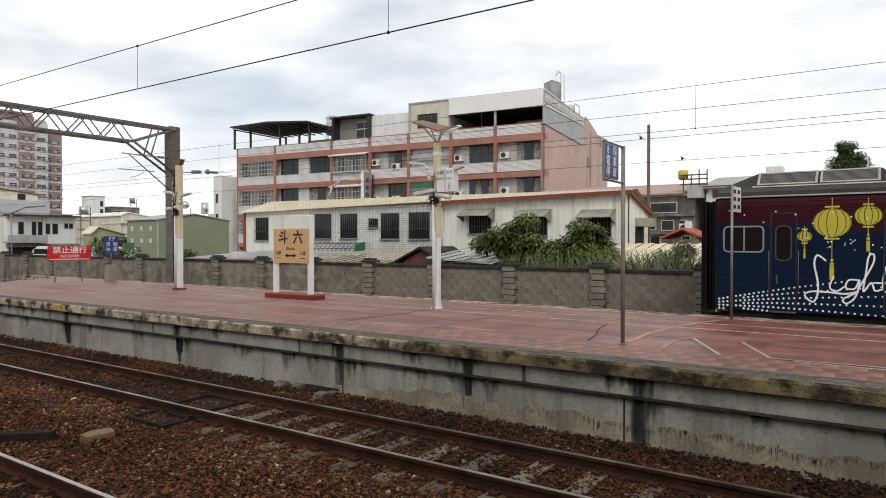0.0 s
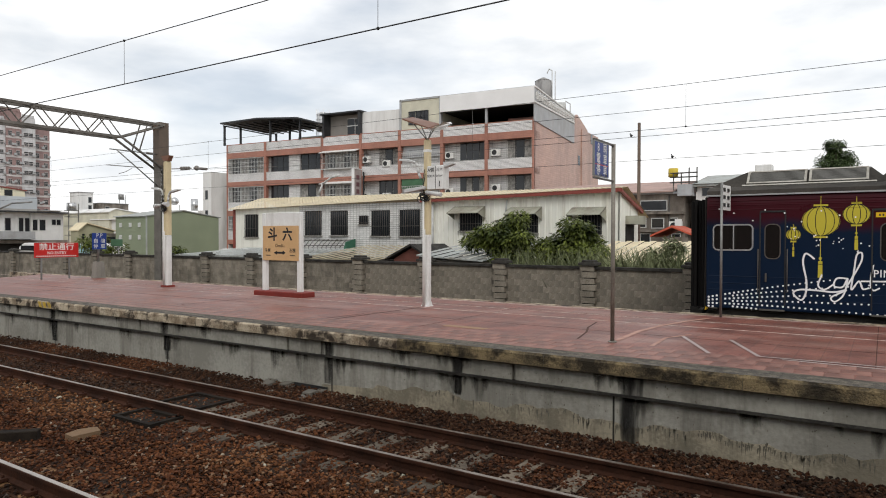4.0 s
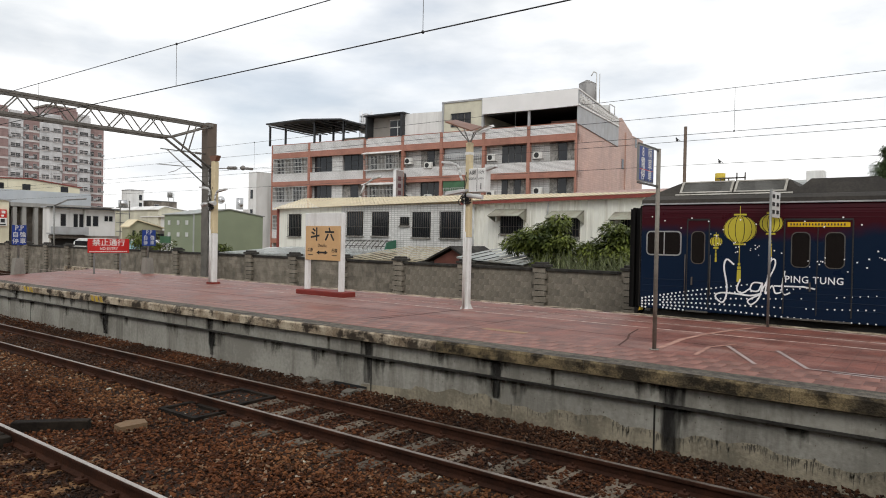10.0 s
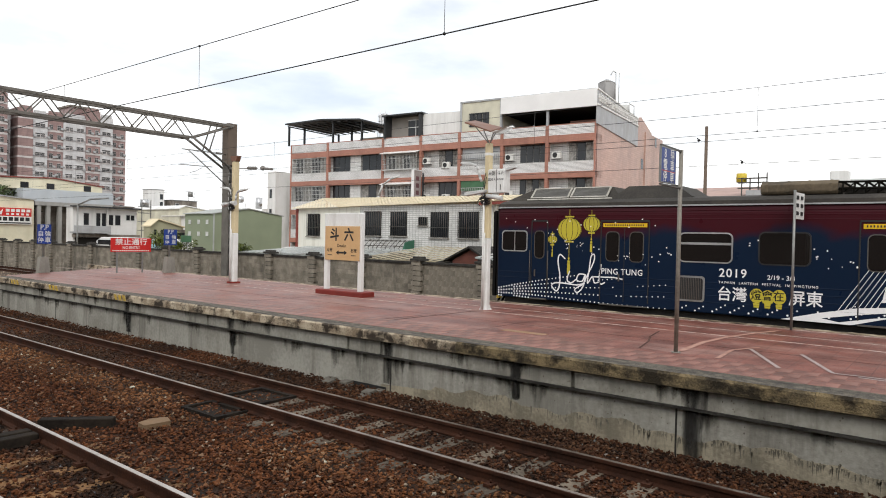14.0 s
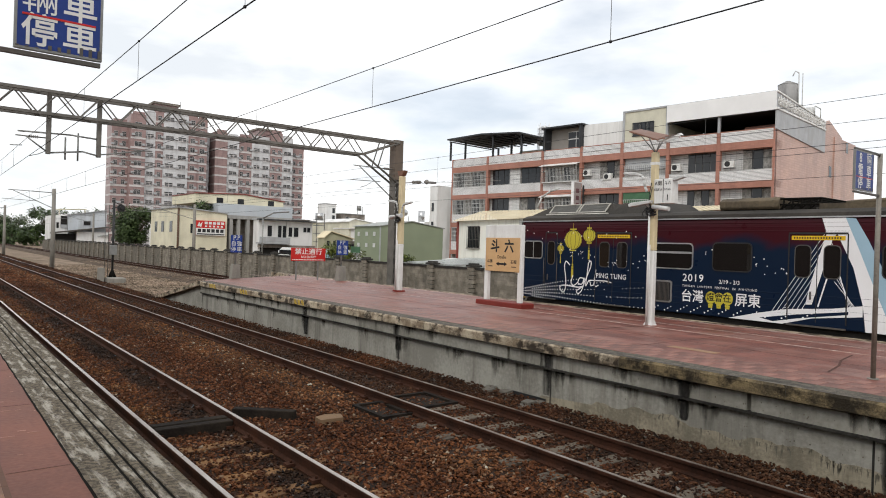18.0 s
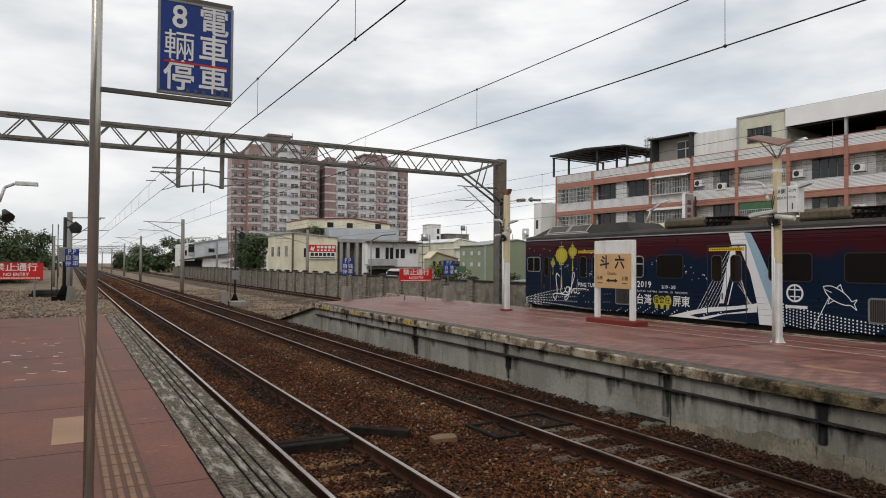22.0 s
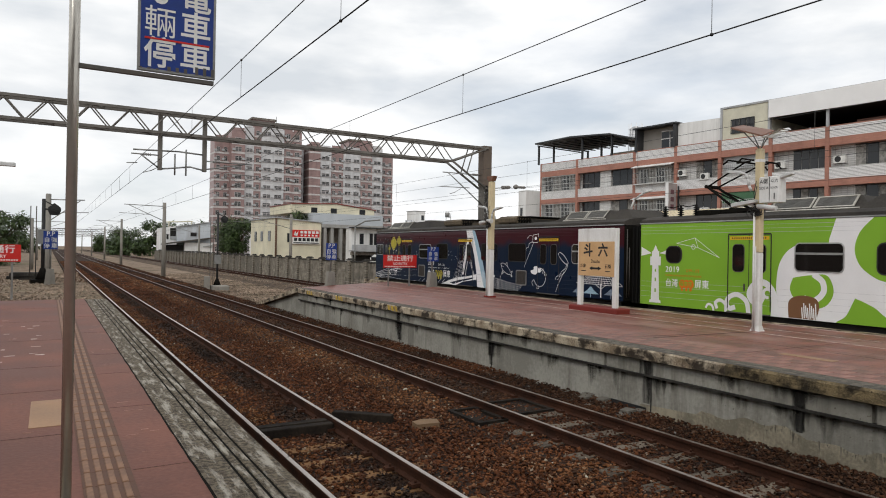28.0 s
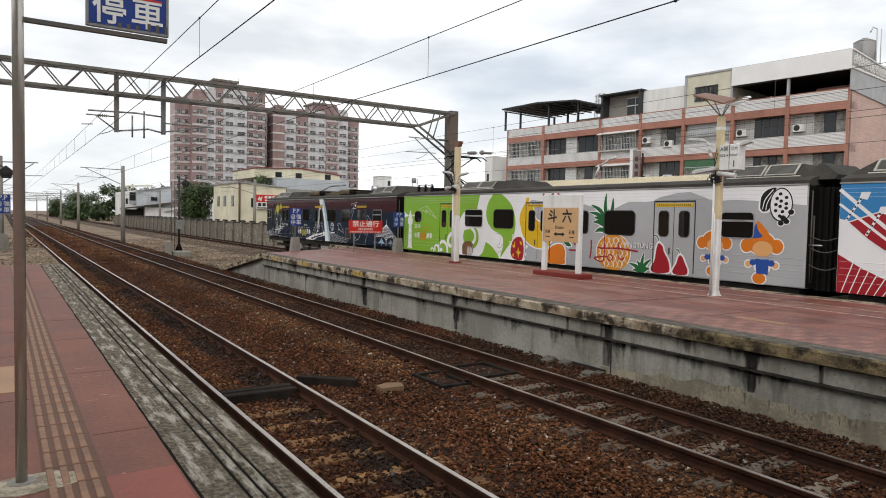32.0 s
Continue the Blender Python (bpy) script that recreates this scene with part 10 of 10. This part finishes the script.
# to the other side: old grey houses behind the rear wall
t = block("grey_house", 46, 60, 12.2, 25.5, 5.4, M_GREYW, "old grey rendered house with stained walls", [('x', 12.5, 1.9, 0.5, 0.8), ('x', 13.5, 1.9, 0.45, 0.9), ('x', 14.5, 1.8, 0.6, 0.9), ('x', 12.7, 3.2, 0.5, 0.55), ('x', 13.6, 3.15, 0.75, 0.6), ('x', 14.8, 3.2, 0.5, 0.7), ('x', 16.4, 3.2, 0.7, 0.7), ('x', 13.4, 4.35, 1.7, 0.6), ('x', 15.8, 4.3, 0.9, 0.7)])
part("floor_ledge", Shape().box(45.7, 46.0, 12.2, 25.5, 4.05, 4.2), M_GREYW, t)
part("floor_ledge", Shape().box(45.7, 46.0, 12.2, 25.5, 2.85, 2.97), M_GREYW, t)
ac_unit(t, 46.0, 12.75, 2.95)
ac_unit(t, 46.0, 15.6, 1.85)
part("drain_stain_pipe", Shape().cyl((45.93, 13.2, -0.4), (45.93, 13.2, 5.3), 0.05, 6).cyl((45.93, 15.4, -0.4), (45.93, 15.4, 5.3), 0.04, 6), M_STEELD, t)
part("laundry_sheet", Shape().box(45.6, 45.63, 12.3, 12.75, 3.0, 3.7), M_WHITEW, t)
part("upper_roof", Shape().prism([(45.6, 5.5), (52, 6.6), (60, 5.6), (60, 5.7), (52, 6.72), (45.6, 5.6)], 'y', 12.9, 25.6), mat("faded_rust_roof", (0.46, 0.32, 0.28), 0.8, scale=1), t)
for y in (11.45, 11.95, 12.45, 12.95):
    part("roof_frame", Shape().box(45.95, 46.05, y - 0.03, y + 0.03, 5.5, 7.1 if y < 12 else 6.8), M_STEELD, t)
for z in (6.15, 6.5, 6.78):
    part("roof_frame", Shape().box(45.95, 46.3, 11.45, 13.2, z - 0.03, z + 0.03), M_STEELD, t)
part("yellow_tank", Shape().cyl((46.3, 13.05, 6.55), (46.3, 13.05, 7.12), 0.32, 14).cyl((46.3, 13.05, 6.8), (46.3, 13.05, 6.84), 0.345, 14), mat("yellow_plastic", (0.62, 0.46, 0.05), 0.5, scale=3), t, "yellow plastic water tank")
part("white_shed", Shape().box(45.2, 46, 11.6, 12.5, 5.2, 5.95), M_GREYM, t)
t = block("white_house", 46, 56, 3.5, 11.5, 5.8, M_WHITEW, "pale house with a sheet metal roof", [('x', 6, 5.2, 1.0, 0.5), ('x', 10.2, 5.2, 0.9, 0.5)], roof=M_PALER, over=0.4)
part("roof_slope", Shape().prism([(45.5, 5.96), (50.5, 6.9), (56, 6.0)], "y", 3.3, 11.7), M_PALER, t)
part("roof_unit", Shape().cham(47.5, 48.5, 7.2, 8.2, 6.4, 7.2, 0.05), M_WHITEW, t)
block("grey_house", 44, 58, -14, 3.8, 5.6, M_GREYW, "long grey house with a sheet metal roof", [('x', -4, 3.4, 1.4, 1.0), ('x', 0, 3.4, 1.4, 1.0)], roof=M_PALER, over=0.4)
t = thing("red_roof_shed", 40, 11.0, -0.42, "small shed with a bright red roof", "shed")
part("wall", Shape().box(40.2, 43, 10.6, 12.5, -0.42, 2.5), M_GREYW, t)
part("roof", Shape().prism([(10.3, 2.55), (11.5, 3.05), (12.75, 2.5), (12.75, 2.6), (11.5, 3.17), (10.3, 2.65)], 'x', 40, 43.2), M_REDROOF, t)
t = thing("utility_pole", 31, 10.6, -0.42, "tall brown utility pole behind the low house", "pole")
part("pole", Shape().cyl((31, 10.65, -0.42), (31, 10.65, 7.75), 0.09, 10, 0.07), mat("brown_pole", (0.15, 0.11, 0.085), 0.8, scale=3, fine=30), t)
t = thing("white_van", 25, 32, -0.42, "white van roof behind the wall", "van")
part("body", Shape().prism([(29.0, 0.0), (29.0, 1.7), (29.6, 1.83), (31.4, 1.8), (32.0, 1.62), (32.6, 1.45), (33.0, 0.9), (33.0, 0.0)], 'x', 24, 25.7), M_WHITE, t, bevel=0.08)
part("windscreen", Shape().prism([(31.5, 1.70), (32.1, 1.52), (32.1, 1.35), (31.5, 1.35)], 'x', 23.97, 24.0), M_GLASS, t)
t = thing("parked_bus", 24, 49, -0.42, "white and pale blue bus parked behind the wall", "bus")
part("body", Shape().prism([(44.3, 0.0), (44.3, 1.9), (44.6, 2.0), (53.6, 2.0), (54.3, 1.75), (54.6, 1.2), (54.6, 0.0)], 'x', 24, 26.2), M_WHITE, t, bevel=0.08)
part("window_band", Shape().box(23.97, 24.0, 51.2, 54.0, 1.45, 1.8), M_GLASS, t)
part("blue_panel", Shape().box(23.965, 24.0, 44.5, 47.6, 0.6, 1.9), mat("pale_blue_body", (0.42, 0.66, 0.72), 0.35, scale=1), t)
t = thing("green_notice", 22, 38, -0.42, "small green notice board among the bushes", "sign")
part("post", Shape().cyl((22, 38.0, -0.42), (22, 38.0, 2.4), 0.04, 6), M_STEEL, t)
part("board", Shape().box(21.9, 21.95, 37.5, 38.6, 1.9, 2.3), M_SHUT, t)
t = thing("street_lamp", 25, 60, -0.42, "grey street lamp with a curved arm", "street lamp", "street lamps")
part("post", Shape().tube([(25, 60, -0.42), (25, 60, 4.6), (25.6, 59, 5.1), (26.4, 57.5, 5.2)], 0.07, 8), M_STEEL, t)
t = thing("street_lamp", 44, 43, -0.42, "pale street lamp with a curved arm", "street lamp", "street lamps")
part("post", Shape().tube([(44, 43.5, -0.42), (44, 43.5, 6.2), (44, 43.0, 7.2), (44, 42.0, 7.7), (44, 41.0, 7.9)], 0.09, 8), M_LAMP, t)

# ---- plants ----
def leaf_mat(name, a, b):
    m = mat(name, a, 0.55, col2=b, scale=0.9, amount=0.6, per_object=0.4, fine=6)
    m.node_tree.nodes["Principled BSDF"].inputs["Subsurface Weight"].default_value = 0.0
    return m


V_BUSH = leaf_mat("glossy_leaf_green", (0.165, 0.195, 0.032), (0.020, 0.034, 0.008))
V_TREE = leaf_mat("deep_tree_green", (0.085, 0.125, 0.04), (0.026, 0.042, 0.015))
V_GRASS = leaf_mat("tall_grass_green", (0.20, 0.215, 0.11), (0.09, 0.11, 0.045))
M_BARK = mat("grey_bark", (0.12, 0.095, 0.07), 0.9, scale=4, fine=30, bump=0.5)


def leaves(name, centres, n, spread, size, mt, parent, seed, droop=0.5):
    """Many small folded leaves strewn round clump centres."""
    r = np.random.default_rng(seed)
    c = np.asarray(centres, float)
    idx = r.integers(0, len(c), n)
    d = r.normal(0, 1, (n, 3))
    d /= np.linalg.norm(d, axis=1)[:, None]
    p = c[idx, :3] + d * (c[idx, 3] * r.random(n) ** 0.4)[:, None] * np.array([1, 1, spread])
    out = d * np.array([1, 1, 0.3]) + r.normal(0, 0.35, (n, 3))
    out[:, 2] -= droop
    out /= np.linalg.norm(out, axis=1)[:, None]
    side = np.cross(out, r.normal(0, 0.3, (n, 3)) + np.array([0, 0, 1.0]))
    side /= np.linalg.norm(side, axis=1)[:, None]
    s = (size * r.uniform(0.6, 1.3, n))[:, None]
    v = np.stack([p, p + out * s * 0.5 + side * s * 0.17, p + out * s, p + out * s * 0.5 - side * s * 0.17], 1).reshape(-1, 3)
    base = np.array(BASE[parent.name])
    f = np.arange(n * 4).reshape(-1, 4)
    me = bpy.data.meshes.new(name)
    me.from_pydata((v - base).tolist(), [], f.tolist())
    me.materials.append(mt)
    ob = new(name, me)
    ob.parent = parent
    return ob


def tree(name, x, y, zb, clumps, n, size, mt, label, seed, trunk=0.12, cat="tree", droop=0.5, group=""):
    t = thing(name, x, y, zb, label, cat, group)
    r = random.Random(seed)
    s = Shape()
    top = max(c[2] for c in clumps)
    s.cyl((x, y, zb), (x, y, zb + (top - zb) * 0.5), trunk, 8, trunk * 0.7)
    for c in clumps:
        s.cyl((x, y, zb + (top - zb) * r.uniform(0.25, 0.5)), (c[0], c[1], c[2]), trunk * 0.45, 6, trunk * 0.12)
    part("trunk", s, M_BARK, t)
    leaves("crown", clumps, n, 0.8, size, mt, t, seed, droop)
    return t


def cloud(cx, cy, cz, rx, ry, rz, k, rr, seed):
    r = random.Random(seed)
    return [(cx + r.uniform(-rx, rx), cy + r.uniform(-ry, ry), cz + r.uniform(-rz, rz), rr * r.uniform(0.6, 1.2)) for _ in range(k)]


tree("leafy_bush", 21.3, 11.9, -0.42, cloud(21.3, 12.4, 2.05, 0.7, 1.0, 0.6, 20, 0.42, 1) + [(21.3, 11.9, 3.1, 0.42), (21.2, 12.3, 2.9, 0.4), (21.2, 13.7, 2.3, 0.42)], 9500, 0.21, V_BUSH, "dense leafy bush with drooping leaves behind the wall", 1, 0.07, "bush", 0.6, "bushes behind the wall")
tree("leafy_bush", 21.4, 9.9, -0.42, cloud(21.4, 10.1, 2.0, 0.7, 0.85, 0.6, 18, 0.42, 2) + [(21.4, 10.0, 2.85, 0.42), (21.4, 9.6, 2.75, 0.38), (21.3, 9.0, 2.0, 0.35)], 9000, 0.21, V_BUSH, "dense leafy bush beside tall grass behind the wall", 2, 0.07, "bush", 0.6, "bushes behind the wall")
tree("leafy_bush", 20.6, 6.8, -0.42, cloud(20.6, 6.7, 1.9, 0.4, 0.5, 0.35, 7, 0.25, 3), 1600, 0.14, V_GRASS, "thin green shrub at the wall", 3, 0.04, "bush", 0.3, "bushes behind the wall")
tree("leafy_bush", 21.5, 40.5, -0.42, cloud(21.8, 40.2, 1.7, 0.8, 2.0, 0.6, 12, 0.5, 4), 3000, 0.2, V_BUSH, "low green bush in front of the sheds", 4, 0.06, "bush", 0.5, "bushes behind the wall")
tree("leafy_bush", 21.5, 32.6, -0.42, cloud(21.6, 32.6, 1.5, 0.5, 0.9, 0.35, 6, 0.4, 5), 1300, 0.2, V_BUSH, "small green bush in front of the sheds", 5, 0.05, "bush", 0.5, "bushes behind the wall")
tree("round_tree", 46, 3.2, -0.42, cloud(46, 3.5, 6.4, 0.8, 0.85, 0.4, 14, 0.55, 6) + cloud(46, 3.5, 7.2, 0.6, 0.65, 0.4, 12, 0.5, 61) + cloud(46, 3.6, 7.85, 0.3, 0.35, 0.2, 6, 0.42, 62), 11000, 0.17, V_TREE, "dark green tree above the rooftops", 6, 0.2)
tree("broad_tree", 24.8, 108, -0.42, cloud(25.2, 108, 4.4, 2.0, 3, 2.1, 28, 1.4, 7), 9000, 0.5, V_TREE, "dark green tree beside the yellow building", 7, 0.3, group="trees by the line")
tree("broad_tree", 33, 96, -0.42, cloud(33, 97, 6.0, 2.2, 2, 1.4, 14, 1.1, 8), 3000, 0.5, V_TREE, "tree behind the yellow building", 8, 0.25, group="trees by the line")
for i, (x, y, h, rr) in enumerate(((-16, 82, 6.5, 5), (-24, 95, 7.5, 6), (-12, 100, 5.0, 4), (-33, 90, 8, 7), (-14, 130, 6, 5), (-7.5, 104, 8.5, 4.5), (-11, 96, 9, 5), (-6.5, 124, 7.5, 4), (19, 205, 6.5, 5), (27.4, 205, 10.4, 5), (36, 212, 10.5, 5), (20, 285, 6.8, 6), (-18, 200, 8, 8), (-9, 260, 7, 7), (26, 300, 10, 8), (-22, 290, 9, 9))):
    tree("broad_tree", x, y, -0.42, cloud(x, y, h * 0.44, rr * 0.75, rr * 0.75, h * 0.42, 26, rr * 0.32, 20 + i), 4600, 0.6 if y < 150 else 1.0, V_TREE, "dark green tree beside the railway line", 20 + i, 0.3, group="trees by the line")
# tall grass above the wall
rg = np.random.default_rng(9)
n = 2600
gx, gy = rg.uniform(19.3, 21.4, n), np.concatenate([rg.uniform(5.6, 9.6, n - 700), rg.uniform(9.4, 12.0, 700)])
gh = rg.uniform(1.4, 2.55, n)
lean = rg.normal(0, 0.38, (n, 2))
b0 = np.stack([gx, gy, np.full(n, -0.42)], 1)
m0 = b0 + np.stack([lean[:, 0] * 0.3, lean[:, 1] * 0.3, gh * 0.8], 1)
t0 = b0 + np.stack([lean[:, 0] * 1.2, lean[:, 1] * 1.2, gh + 0.1], 1)
wv = np.stack([np.zeros(n), np.full(n, 0.016), np.zeros(n)], 1)
gv = np.stack([b0 - wv, b0 + wv, m0 + wv, m0 - wv, t0], 1).reshape(-1, 3)
gf = []
for i in range(n):
    gf += [[5 * i, 5 * i + 1, 5 * i + 2, 5 * i + 3], [5 * i + 3, 5 * i + 2, 5 * i + 4]]
me = bpy.data.meshes.new("tall_grass")
me.from_pydata(gv.tolist(), [], gf)
me.materials.append(V_GRASS)
tagged(new("tall_grass", me), "tall pale green grass growing behind the wall", "grass", "", "stuff")


# ---- motion ----
FRONT = [(0, 4.22), (5.5, 4.22), (6.3, 4.24), (7, 4.40), (7.5, 4.63), (8, 4.96), (8.5, 5.30), (9, 5.67), (9.5, 6.10), (10, 6.56), (11, 7.52), (12, 8.55), (12.5, 9.12), (13, 9.70),
         (13.5, 10.33), (14.5, 11.43), (15.5, 12.55), (16, 13.23), (17, 14.59), (18, 15.95), (19, 17.35), (20, 18.67), (21, 19.97), (22, 21.34), (23, 22.95), (24, 24.59), (24.5, 25.5), (25, 26.46),
         (25.5, 27.45), (26.5, 29.55), (27.5, 31.85), (28, 33.1), (28.8, 35.25), (30, 38.67), (30.5, 40.14), (31, 41.62), (31.5, 43.18), (32, 44.78)]


def front_at(t):
    return float(np.interp(t, [r[0] for r in FRONT], [r[1] for r in FRONT]))


def motions():
    for car, back in ((CAR1, 0), (CAR2, 18.13), (CAR3, 36.41)):
        walk(car, [(t, pose(XB, y - back, 0)) for t, y in FRONT])
    ts = [0, 5.5] + [6 + 0.2 * i for i in range(131)]
    for ws, y in WHEELSETS:
        walk(ws, [(t, pose(0, y, 0.43, -math.degrees((front_at(t) - 4.22) / 0.43), 0, 0)) for t in ts])


motions()
